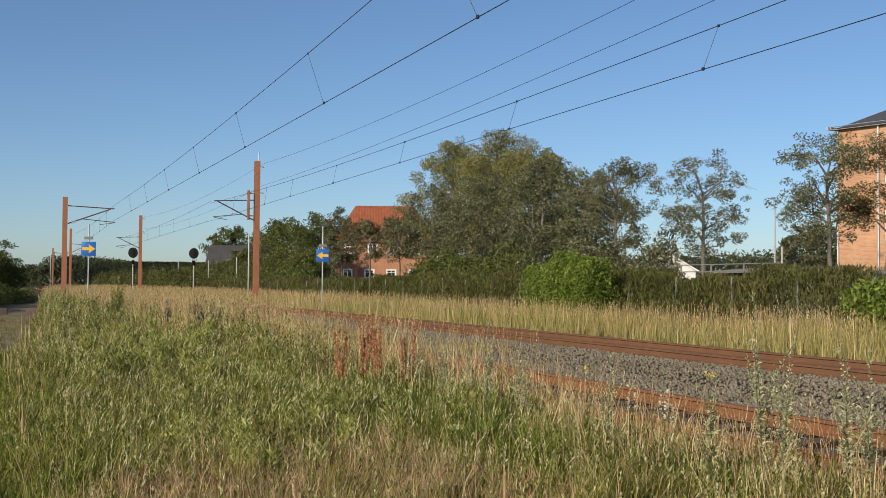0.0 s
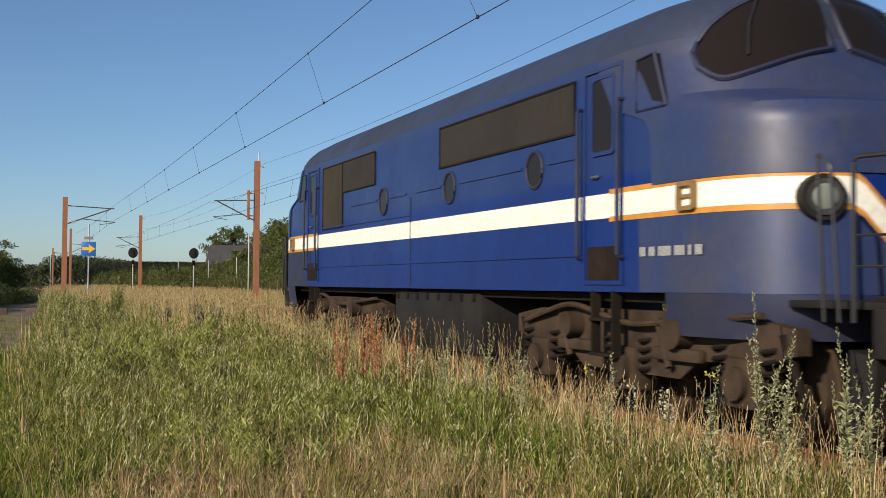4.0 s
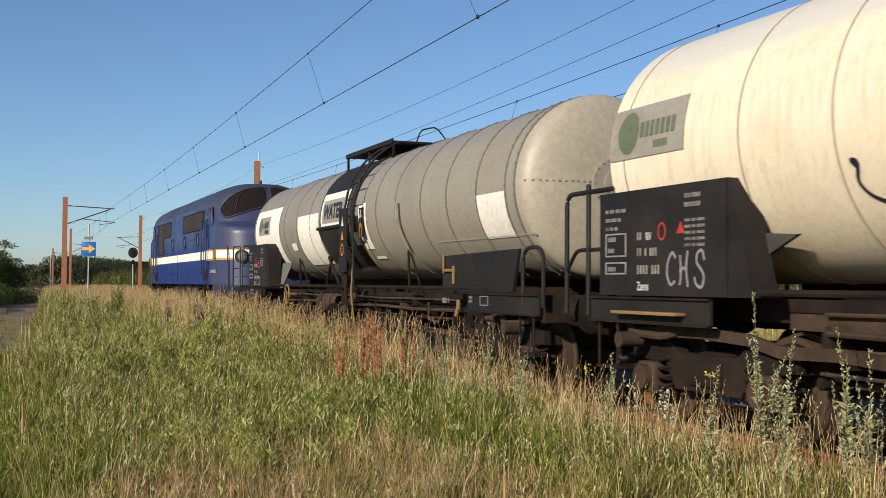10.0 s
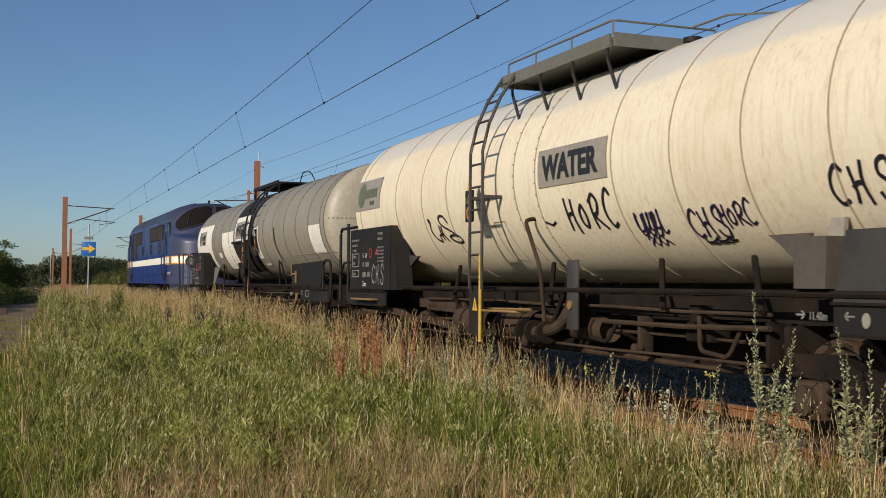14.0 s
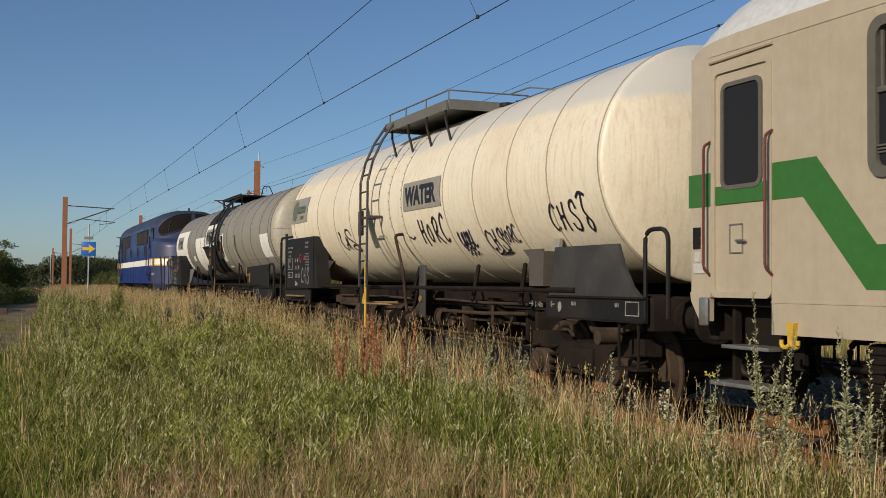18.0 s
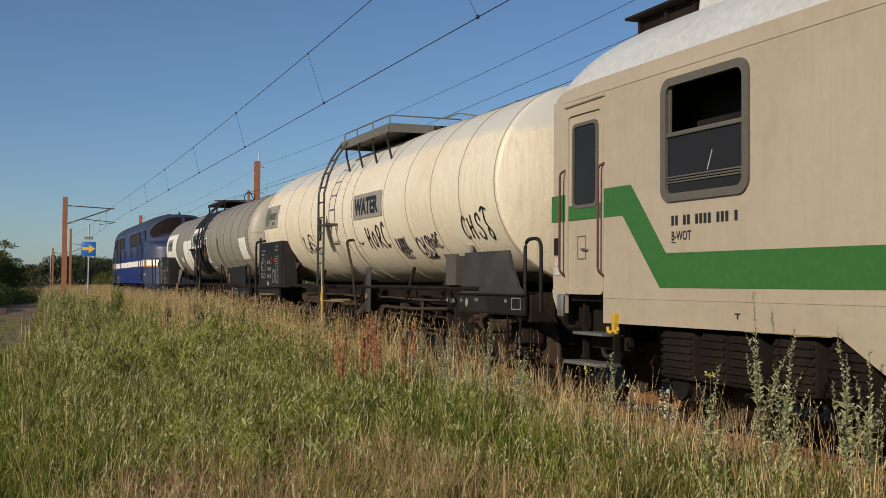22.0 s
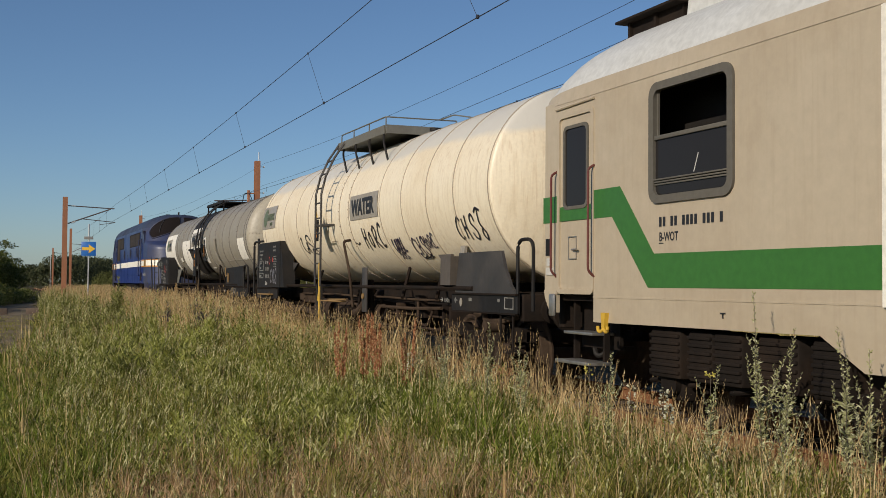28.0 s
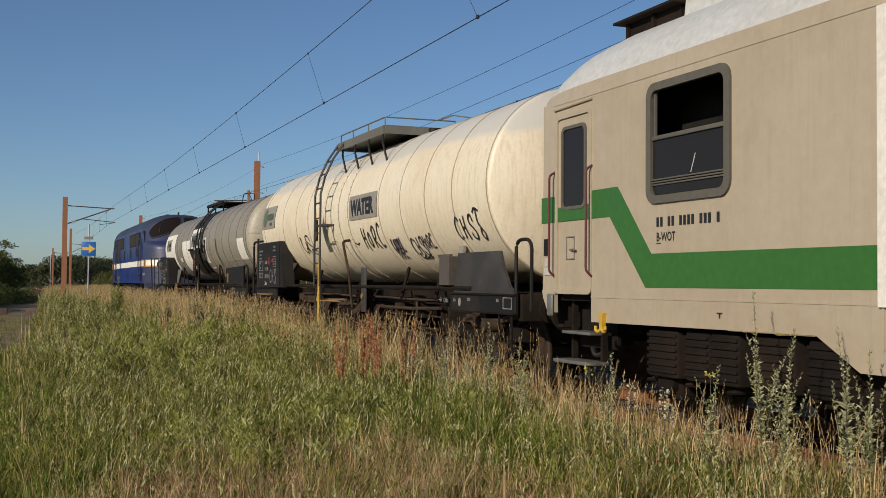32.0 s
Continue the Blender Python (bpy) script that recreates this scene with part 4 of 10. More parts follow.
def tree(x, y, base, height, spread, material, label, low=0.4, leaves=5000, leaf=0.10, seed=1, lean=0.0, clumps=34, puff=0.34, name="tree", trunk_r=0.13, second=None, flare=-0.18):
    """A tapered trunk, limbs that fork towards clumps, and a crown of many small leaves with an uneven outline."""
    rs = random.Random(seed)
    g = thing(name, (x, y, base), label, "tree", "trees behind the hedge")
    zb, zt = height * low, height
    zm, hz = (zb + zt) / 2, (zt - zb) / 2
    b = fresh()
    pts = [Vector((lean * height * (i / 6) ** 1.5 + 0.04 * rs.uniform(-1, 1), 0.04 * rs.uniform(-1, 1), (zm + 0.3 * hz) * i / 6)) for i in range(7)]
    tube(b, pts, trunk_r, 8, trunk_r * 0.4)
    part("trunk", b, "bark", g)
    cs, rr = [], []
    b = fresh()
    for i in range(clumps):
        u = rs.uniform(-0.95, 1.0)
        a = 2.399963 * i + rs.uniform(-0.5, 0.5)
        k = rs.uniform(0.45, 1.0)
        w = spread * math.sqrt(max(0.05, 1 - u * u)) * k * (1.0 + flare * u)
        c = Vector((lean * height + math.cos(a) * w, math.sin(a) * w, zm + u * hz * 0.86))
        cs.append(c)
        rr.append(spread * puff * rs.uniform(0.6, 1.25))
        if i % 2 == 0:
            t = min(0.98, max(0.45, (c.z - 0.35 * w) / (zm + 0.3 * hz)))
            j = min(int(t * 6), 5)
            p = pts[j].lerp(pts[j + 1], t * 6 - j)
            mid = p.lerp(c, 0.5) + Vector((0, 0, 0.06 * height * rs.uniform(-0.3, 1)))
            tube(b, [p, p.lerp(mid, 0.5), mid, c], trunk_r * 0.38, 6, 0.012)
            for _ in range(3):
                e = c + Vector([rs.uniform(-1, 1) * spread * puff for _ in range(3)])
                tube(b, [mid.lerp(c, 0.7), e], 0.013, 4, 0.004)
    part("branchwork", b, "bark", g)
    fine_c, fine_r = [], []
    for c, r in zip(cs, rr):
        for _ in range(6):
            d = Vector((rs.gauss(0, 1), rs.gauss(0, 1), rs.gauss(0, 0.8))).normalized()
            fine_c.append(c + d * r * rs.uniform(0.45, 1.05))
            fine_r.append(r * rs.uniform(0.3, 0.62))
    crown_part(g, leaf_cloud(fine_c, fine_r, leaves, leaf), material)
    if second:
        crown_part(g, leaf_cloud(cs[::3], rr[::3], leaves // 4, leaf), second, "crown_tint")
    return g


T_OPEN = "young grey-green broadleaf tree with an open crown"
T_DENSE = "dense grey-green broadleaf tree behind the hedge"
tree(-37.3, 31.4, -0.3, 8.0, 2.5, "leaf_grey", T_OPEN, 0.40, 15000, 0.052, 11, -0.03, 40, 0.26, flare=0.32)
tree(-35.2, 32.4, -0.3, 7.4, 1.7, "leaf_brown", "young broadleaf tree with copper-tinted leaves", 0.45, 6000, 0.055, 12, 0.0, 20, 0.30)
tree(-46.0, 31.2, -0.3, 8.0, 2.35, "leaf_grey", T_OPEN, 0.36, 12000, 0.052, 23, 0.0, 34, 0.26, flare=0.2)
tree(-54.3, 31.2, -0.3, 8.6, 2.35, "leaf_grey", T_OPEN, 0.36, 15000, 0.055, 34, 0.0, 44, 0.28, flare=0.1)
tree(-59.8, 32.6, -0.3, 8.4, 2.3, "leaf_grey", T_DENSE, 0.34, 12000, 0.07, 45, 0.0, 34, 0.36)
tree(-65.0, 32.0, -0.3, 9.6, 2.9, "leaf_grey", T_DENSE, 0.34, 15000, 0.075, 56, 0.0, 40, 0.36)
tree(-70.5, 34.0, -0.3, 9.8, 2.8, "leaf_grey", T_DENSE, 0.30, 14000, 0.075, 57, 0.0, 40, 0.36)
tree(-77.0, 33.0, -0.3, 9.9, 3.0, "leaf_grey", T_DENSE, 0.32, 15000, 0.08, 58, 0.0, 40, 0.36)
tree(-87.4, 33.0, -0.3, 9.8, 3.0, "leaf_grey", T_DENSE, 0.34, 13000, 0.085, 59, 0.0, 40, 0.36)
tree(-107.0, 42.5, -0.3, 16.2, 5.2, "leaf_willow", "tall yellow-green willow with a broad crown", 0.22, 42000, 0.095, 61, 0.0, 70, 0.30, trunk_r=0.35)
tree(-94.0, 42.0, -0.3, 15.4, 4.6, "leaf_willow", "tall yellow-green willow with a broad crown", 0.22, 40000, 0.09, 62, 0.0, 70, 0.30, trunk_r=0.35)
tree(-100.5, 43.5, -0.3, 15.0, 4.4, "leaf_willow", "tall yellow-green willow with a broad crown", 0.25, 34000, 0.09, 60, 0.0, 60, 0.32, trunk_r=0.35)
tree(-86.0, 42.0, -0.3, 13.2, 4.2, "leaf_willow", "tall yellow-green willow behind the row of trees", 0.22, 30000, 0.09, 63, 0.0, 50, 0.32, trunk_r=0.3)
tree(-77.5, 40.0, -0.3, 11.2, 3.8, "leaf_grey", "broad grey-green tree behind the row of trees", 0.22, 11000, 0.13, 64, 0.0, 44, 0.34, trunk_r=0.25)
tree(-160.5, 41.0, -0.3, 9.5, 3.4, "leaf_grey", "broad grey-green tree beside the brick house", 0.25, 9000, 0.14, 66, 0.0, 40, 0.34)
tree(-95.6, 33.0, -0.3, 7.6, 2.0, "leaf_grey", "small broadleaf tree in front of the brick house", 0.50, 7000, 0.08, 67, 0.0, 30, 0.34, second="leaf_brown")
tree(-104.2, 33.0, -0.3, 7.7, 2.0, "leaf_grey", "small broadleaf tree in front of the brick house", 0.50, 7000, 0.08, 68, 0.0, 30, 0.34, second="leaf_brown")
tree(-113.9, 33.0, -0.3, 9.0, 2.6, "leaf_grey", "small broadleaf tree in front of the brick house", 0.40, 10000, 0.085, 69, 0.0, 30, 0.34, second="leaf_brown")
tree(-121.5, 32.6, -0.3, 9.0, 2.8, "leaf_dark", "dark green broadleaf tree beside the hedge", 0.20, 8500, 0.125, 70, 0.0, 40, 0.36)
tree(-130.6, 33.0, -0.3, 9.8, 3.2, "leaf_dark", "dark green broadleaf tree beside the hedge", 0.20, 9000, 0.125, 71, 0.0, 40, 0.36)
tree(-140.7, 33.0, -0.3, 9.4, 3.2, "leaf_dark", "dark green broadleaf tree beside the hedge", 0.20, 9000, 0.13, 72, 0.0, 40, 0.36)
tree(-149.0, 32.5, -0.3, 8.6, 2.6, "leaf_grey", "grey-green broadleaf tree beside the hedge", 0.25, 7000, 0.13, 73, 0.0, 34, 0.34)
tree(-160.0, 32.0, -0.3, 6.0, 3.0, "leaf_dark", "dark green bushy tree beside the hedge", 0.10, 7000, 0.14, 77, 0.0, 34, 0.36)
tree(-236.0, 44.0, -0.3, 13.0, 4.6, "leaf_dark", "round dark tree behind the barn", 0.25, 7000, 0.25, 74, 0.0, 40, 0.36, trunk_r=0.3)
tree(-232.0, 50.0, -0.3, 11.8, 3.6, "leaf_dark", "round dark tree behind the barn", 0.25, 5000, 0.25, 75, 0.0, 34, 0.36, trunk_r=0.3)
tree(-70.5, 56.0, -0.3, 6.6, 1.3, "leaf_grey", "distant slim birch behind the hedge", 0.3, 3000, 0.12, 76, 0.0, 24, 0.4)


def hedge(name, line, height, depth, n, leaf, material, label, wobble=0.35, upright=0.5, thin=0.4):
    """A long uneven mass of leaves on short stems."""
    pts = np.asarray(line, float)
    seg = rng.integers(0, len(pts) - 1, n)
    t = rng.uniform(0, 1, n)
    base = pts[seg] * (1 - t[:, None]) + pts[seg + 1] * t[:, None]
    hx = base[:, 0]
    top = height * (1 + wobble * (0.5 * np.sin(hx * 0.55) + 0.3 * np.sin(hx * 1.7 + 1) + 0.2 * np.sin(hx * 4.1)))
    z = top * rng.uniform(0.0, 1.0, n) ** 0.55
    y = base[:, 1] + rng.uniform(-1, 1, n) * depth * (0.4 + 0.6 * np.sqrt(np.clip(1 - (z / top) ** 2, 0, 1)))
    p = np.stack([hx + rng.normal(0, 0.1, n), y, GROUND + z], 1)
    a = rng.normal(size=(n, 3)) + np.array([0, 0, upright])
    a /= np.linalg.norm(a, axis=1, keepdims=True)
    b = np.cross(a, rng.normal(size=(n, 3)))
    b /= np.linalg.norm(b, axis=1, keepdims=True)
    s = (leaf * rng.uniform(0.6, 1.5, n))[:, None]
    v = np.stack([p - a * s, p - b * s * thin, p + a * s, p + b * s * thin], 1).reshape(-1, 3)
    return raw_mesh(name, *quads(v), material, label, "hedge")


hedge("hedge", [(-14, 25.5), (-45, 25.2), (-75, 25.5)], 2.25, 1.3, 140000, 0.085, "leaf_hedge", "long dark green overgrown hedge along the far verge", 0.2, 2.2, 0.2)
hedge("hedge", [(-75, 25.5), (-110, 25.5), (-150, 25.0)], 2.1, 1.4, 105000, 0.10, "leaf_hedge", "long dark green overgrown hedge along the far verge", 0.2, 2.2, 0.2)
hedge("shrub", [(-41.3, 23.0), (-44.0, 22.8), (-48.0, 23.2)], 2.75, 1.0, 20000, 0.062, "leaf_bright", "bright green bramble bush in front of the hedge", 0.22)
hedge("shrub", [(-22.5, 23.0), (-26.2, 23.0)], 2.0, 0.9, 5000, 0.08, "leaf_bright", "bright green bramble bush in front of the hedge", 0.3)
hedge("shrub", [(-148, 24.0), (-200, 22.0), (-260, 20)], 2.7, 2.0, 40000, 0.13, "leaf_scrub", "overgrown green bushes along the line", 0.65)
hedge("shrub", [(-150, 30.0), (-200, 33.0), (-225, 32.0)], 4.2, 2.0, 30000, 0.14, "leaf_scrub", "distant green bushes near the barn", 0.3)
hedge("shrub", [(-48.5, 29.5), (-55.0, 29.5), (-63.0, 30)], 3.3, 1.3, 12000, 0.10, "leaf_grey", "grey-green bushes under the trees", 0.35)
hedge("shrub", [(-63, 30), (-84, 30)], 3.5, 1.3, 18000, 0.105, "leaf_dark", "dark green bushes under the trees", 0.35)
hedge("shrub", [(-46.5, 29.8), (-50.0, 29.8)], 4.4, 0.9, 5000, 0.09, "leaf_grey", "tall grey-green bush between the trees", 0.5)
hedge("shrub", [(-116, 30), (-152, 30)], 4.0, 1.4, 18000, 0.13, "leaf_dark", "dark green bushes under the trees", 0.35)
hedge("far_woods", [(-345, 0), (-338, 13)], 5.0, 6, 9000, 0.32, "leaf_far", "distant low dark green bushes", 0.3)
hedge("far_woods", [(-332, 15), (-420, 40), (-420, 80), (-330, 120), (-240, 150), (-150, 160), (-60, 150), (20, 150)], 8.4, 8, 140000, 0.36, "leaf_far", "distant dark green belt of trees", 0.2)
hedge("far_woods", [(-80, 64), (-58, 64), (-36, 60)], 6.2, 3, 26000, 0.17, "leaf_far", "green belt of bushes behind the white house", 0.2)
hedge("far_woods", [(-560, -80), (-450, -30), (-380, 0)], 6, 8, 60000, 0.36, "leaf_far", "distant dark green belt of trees", 0.25)
hedge("shrub", [(-100, -5.0), (-112, -1.6), (-118, 1.0)], 4.0, 1.8, 15000, 0.12, "leaf_dark", "dark bushes beside the path", 0.25)
# unseen row, added towards the sun to throw shade across the path
hedge("shrub", [(-60, -8.0), (-76, -5.2), (-100, -3.0)], 3.6, 1.6, 26000, 0.10, "leaf_dark", "dark bushes beside the path", 0.3)
# low growth that also stands in for the bushes' shadow on the ground
hedge("shrub", [(-74, -2.6), (-88, -0.6), (-98, 1.6)], 1.1, 1.6, 10000, 0.09, "leaf_dark", "low dark bushes beside the path", 0.5)
tree(-118.0, -0.9, GROUND, 6.3, 2.4, "leaf_dark", "dark broadleaf bush tree beside the path", 0.10, 7500, 0.12, 81, 0.0, 34, 0.36)


# wire fence along the hedge
def wire_fence():
    g = thing("wire_fence", (0, 24.55, GROUND), "old wire fence with grey posts in the hedge", "fence")
    for k in range(32):
        b = fresh()
        tube(b, [(-20 - 3.6 * k, 0, 0), (-20 - 3.6 * k + 0.05 * math.sin(k), 0, 2.05 + 0.1 * math.sin(k * 1.7))], 0.035, 7)
        part("post", b, "weathered", g)
    for z in (0.7, 1.25, 1.8):
        b = fresh()
        tube(b, [(-20 - 3.6 * k, 0.02, z - 0.04 * (k % 2)) for k in range(32)], 0.006, 4)
        part("wire", b, "wire", g)


wire_fence()


def steel_railing():
    g = thing("steel_railing", (-38.2, 28.4, GROUND), "grey steel railing behind the hedge", "railing")
    for k in range(4):
        b = fresh()
        tube(b, [(1.5 - 2.3 * k, 0.0, 0), (1.5 - 2.3 * k, 0.0, 2.72)], 0.04, 8)
        part("post", b, "weathered", g)
    for z in (2.7, 2.4):
        b = fresh()
        tube(b, [(1.5, 0, z), (-5.4, 0, z)], 0.022, 8)
        part("rail", b, "weathered", g)


steel_railing()


# ---------------------------------------------------------------- the train: shared running gear
WHEELS = []
RAILTOP = RAIL_A


def wheelset(parent, x, r):
    """Axle with two disc wheels; it turns as the train rolls."""
    b = fresh()
    for s in (-1, 1):
        prof = [(0.70, 0.08), (0.70, 0.14), (0.735, 0.16), (0.735, r - 0.09), (0.71, r - 0.05), (0.69, r + 0.025), (0.715, r + 0.028), (0.735, r), (0.83, r - 0.006), (0.83, r - 0.06), (0.79, r - 0.09), (0.79, 0.17), (0.86, 0.15), (0.86, 0.05)]
        rows = []
        for yy, rr in prof:
            rows.append([b.verts.new((rr * math.cos(2 * math.pi * i / 30), s * yy, rr * math.sin(2 * math.pi * i / 30))) for i in range(30)])
        for p, q in zip(rows, rows[1:]):
            for i in range(30):
                b.faces.new((p[i], p[(i + 1) % 30], q[(i + 1) % 30], q[i]))
        b.faces.new(rows[-1])
    tube(b, [(0, -0.72, 0), (0, 0.72, 0)], 0.085, 12)
    for s in (-1, 1):
        for k in range(6):
            a = k * math.pi / 3
            box(b, (0.22 * math.cos(a), s * 0.80, 0.22 * math.sin(a)), (0.04, 0.03, 0.04))
    bmesh.ops.recalc_face_normals(b, faces=b.faces[:])
    ob = part("wheelset", b, "underbrown", parent)
    ob.location = (x, 0, RAILTOP + r)
    WHEELS.append((ob, x, r))
    return ob


def coil(bm, x, y, z0, z1, r=0.09, turns=5):
    pts = [(x + r * math.cos(2 * math.pi * i / 10), y + r * math.sin(2 * math.pi * i / 10), z0 + (z1 - z0) * i / (10 * turns)) for i in range(10 * turns + 1)]
    tube(bm, pts, 0.02, 5)


def tube_coil(x, y, z0, z1, r):
    b = fresh()
    coil(b, x, y, z0, z1, r, 5)
    return b


def freight_bogie(parent, xc, base, r=0.46):
    """A two-axle freight bogie with arched side frames, axle boxes, springs and brake gear."""
    for s in (-1, 1):
        y = s * 1.0
        h = base / 2
        b = fresh()
        out = [(-h - 0.35, 0.66), (-h - 0.35, 0.82), (-h + 0.3, 0.84), (-0.45, 0.74), (0.45, 0.74), (h - 0.3, 0.84), (h + 0.35, 0.82), (h + 0.35, 0.66), (h - 0.25, 0.62), (0.5, 0.40), (-0.5, 0.40), (-h + 0.25, 0.62)]
        prism(b, [(xc + px, pz) for px, pz in out], y - 0.06, y + 0.06)
        box(b, (xc, y + s * 0.07, 0.57), (0.5, 0.06, 0.22), 0.01)
        part("side_frame", b, "under", parent)
        for e in (-1, 1):
            b = fresh()
            box(b, (xc + e * h, y + s * 0.02, r + 0.02), (0.32, 0.24, 0.30), 0.03)
            disc_y(b, (xc + e * h, y + s * 0.16, r + 0.02), 0.12, 0.10, 16)
            part("axle_box", b, "underbrown", parent)
            for q in (-0.23, 0.23):
                b = fresh()
                coil(b, xc + e * h + q, y + s * 0.04, r - 0.12, r + 0.22, 0.075, 4)
                part("spring", b, "under", parent)
            b = fresh()
            box(b, (xc + e * (h - 0.52), s * 0.76, r), (0.07, 0.1, 0.32), 0.015)
            tube(b, [(xc + e * (h - 0.55), s * 0.76, r + 0.15), (xc + e * (h - 0.6), s * 0.76, r + 0.5)], 0.02)
            part("brake_shoe", b, "under", parent)
    b = fresh()
    box(b, (xc, 0, 0.66), (0.45, 2.0, 0.2), 0.03)
    box(b, (xc - base / 2 - 0.3, 0, 0.72), (0.1, 2.0, 0.14), 0.01)
    box(b, (xc + base / 2 + 0.3, 0, 0.72), (0.1, 2.0, 0.14), 0.01)
    part("bolster", b, "under", parent)
    for e in (-1, 1):
        wheelset(parent, xc + e * base / 2, r)


def buffer_pair(parent, x, way, z=1.05, mat_head="under"):
    """Sleeved side buffers; way: +1 faces +x."""
    for s in (-1, 1):
        b = fresh()
        y = s * 0.875
        prof = [(0.0, 0.16), (0.06, 0.16), (0.07, 0.115), (0.32, 0.115), (0.32, 0.085), (0.42, 0.085), (0.425, 0.225), (0.445, 0.235), (0.465, 0.19), (0.47, 0.0)]
        rows = []
        for d, rr in prof:
            rows.append([b.verts.new((x + way * d, y + max(rr, 0.002) * math.cos(2 * math.pi * i / 22), z + max(rr, 0.002) * math.sin(2 * math.pi * i / 22))) for i in range(22)])
        for p, q in zip(rows, rows[1:]):
            for i in range(22):
                b.faces.new((p[i], p[(i + 1) % 22], q[(i + 1) % 22], q[i]))
        bmesh.ops.recalc_face_normals(b, faces=b.faces[:])
        part("buffer", b, mat_head, parent)
    b = fresh()
    box(b, (x + way * 0.08, 0, 1.0), (0.12, 0.35, 0.35), 0.02)
    tube(b, [(x + way * 0.1, 0, 1.0), (x + way * 0.38, 0, 0.98), (x + way * 0.42, 0, 0.8)], 0.045, 8)
    part("draw_hook", b, "under", parent)
    for yy in (-0.45, 0.45):
        b = fresh()
        tube(b, round_path([(x, yy, 0.85), (x + way * 0.2, yy, 0.85), (x + way * 0.3, yy, 0.5), (x + way * 0.42, yy * 0.7, 0.62)], 0.12), 0.03, 7)
        part("brake_hose", b, "black", parent)


def ladder(g, pts_a, pts_b, r, rungs, mat, label):
    """Two stiles and rungs between them."""
    top = part("ladder", tube(fresh(), pts_a, r, 6), mat, g, label)
    part("stile", tube(fresh(), pts_b, r, 6), mat, top)
    A, B = [Vector(p) for p in pts_a], [Vector(p) for p in pts_b]

    def along(P, t):
        L = [(q - p).length for p, q in zip(P, P[1:])]
        d = t * sum(L)
        for p, q, l in zip(P, P[1:], L):
            if d <= l:
                return p.lerp(q, d / l)
            d -= l
        return P[-1]
    for i in range(rungs):
        t = (i + 0.5) / rungs
        part("rung", tube(fresh(), [along(A, t), along(B, t)], r * 0.75, 5), mat, top)


# ---------------------------------------------------------------- locomotive
LC = 2.72


def lx(S):
    return LC - S


def interp(t, tab):
    for (a, u), (b, v) in zip(tab, tab[1:]):
        if t <= b:
            f = (t - a) / (b - a)
            return u + (v - u) * max(0.0, f)
    return tab[-1][1]


BACK = [(0.8, 0.10), (1.2, 0.0), (2.3, 0.02), (2.75, 0.06), (2.87, 0.15), (2.95, 0.40), (3.03, 0.72), (3.4, 0.98), (3.75, 1.12), (3.92, 1.32), (4.05, 1.66), (4.15, 2.25), (4.21, 3.2)]
BACK_REAR = BACK[:9] + [(3.92, 1.20), (4.05, 1.34), (4.15, 1.62), (4.21, 2.4)]
WIDE = [(0.8, 1.40), (1.3, 1.45), (3.3, 1.45), (3.50, 1.445), (3.65, 1.415), (3.80, 1.325), (3.92, 1.20), (4.05, 0.97), (4.15, 0.68), (4.21, 0.32)]
HALF = 8.58
FRONT, REAR = 0.33, -0.78     # the two noses are not equally long


def shell_at(end, phi, z, off=0.0):
    """A point of the locomotive's skin near one end. phi: 0 at the nose's tip, +-90 where the straight sides begin; past that, metres along the side."""
    half, w = HALF - (interp(z, BACK) - FRONT if end < 0 else interp(z, BACK_REAR) - REAR), interp(z, WIDE)
    L = min(1.40, half * 0.5)
    over = 0.0
    s = 1 if phi >= 0 else -1
    if abs(phi) > 90:
        over = (abs(phi) - 90) / 90.0 * 1.40
    a = radians(min(abs(phi), 90))
    e = 2 / 2.9
    x = (half - L) + L * max(math.cos(a), 0) ** e - over
    y = s * w * math.sin(a) ** e
    if off:
        nx, ny = max(math.cos(a), 0) ** (2 - e) / L, s * math.sin(a) ** (2 - e) / w
        n = Vector((nx, ny, 0)).normalized()
        x, y = x + n.x * off, y + n.y * off
    return Vector((end * x, y, z))


def skin_patch(bm, end, p0, p1, z0, z1, off, n=14, m=6, zfun=None):
    rows = []
    for j in range(m + 1):
        row = []
        for i in range(n + 1):
            p = p0 + (p1 - p0) * i / n
            a, b = zfun(p) if zfun else (z0, z1)
            row.append(bm.verts.new(shell_at(end, p, a + (b - a) * j / m, off)))
        rows.append(row)
    for a, b in zip(rows, rows[1:]):
        for i in range(n):
            bm.faces.new((a[i], a[i + 1], b[i + 1], b[i]))
    bmesh.ops.recalc_face_normals(bm, faces=bm.faces[:])
    return bm


def loco_skin(bm, zs, x_stations=None, close_top=False, close_bottom=False):
    rows = []
    phis = [-90 + 180 * i / 32 for i in range(33)]
    for z in zs:
        row = [shell_at(1, p, z) for p in phis] + [shell_at(-1, -p, z) for p in phis]
        # row runs round: near side at +x end, tip, far side, then far side at -x end, tip, near side
        rows.append([bm.verts.new(p) for p in row])
    n = len(rows[0])
    for a, b in zip(rows, rows[1:]):
        for i in range(n):
            bm.faces.new((a[i], a[(i + 1) % n], b[(i + 1) % n], b[i]))
    if close_top:
        bm.faces.new(rows[-1])
    if close_bottom:
        bm.faces.new(rows[0][::-1])
    bmesh.ops.recalc_face_normals(bm, faces=bm.faces[:])
    return bm


def side_rect(bm, S0, S1, z0, z1, y=-1.456, t=0.012):
    box(bm, (lx((S0 + S1) / 2), y, (z0 + z1) / 2), (abs(S0 - S1), t, z1 - z0))
    return bm


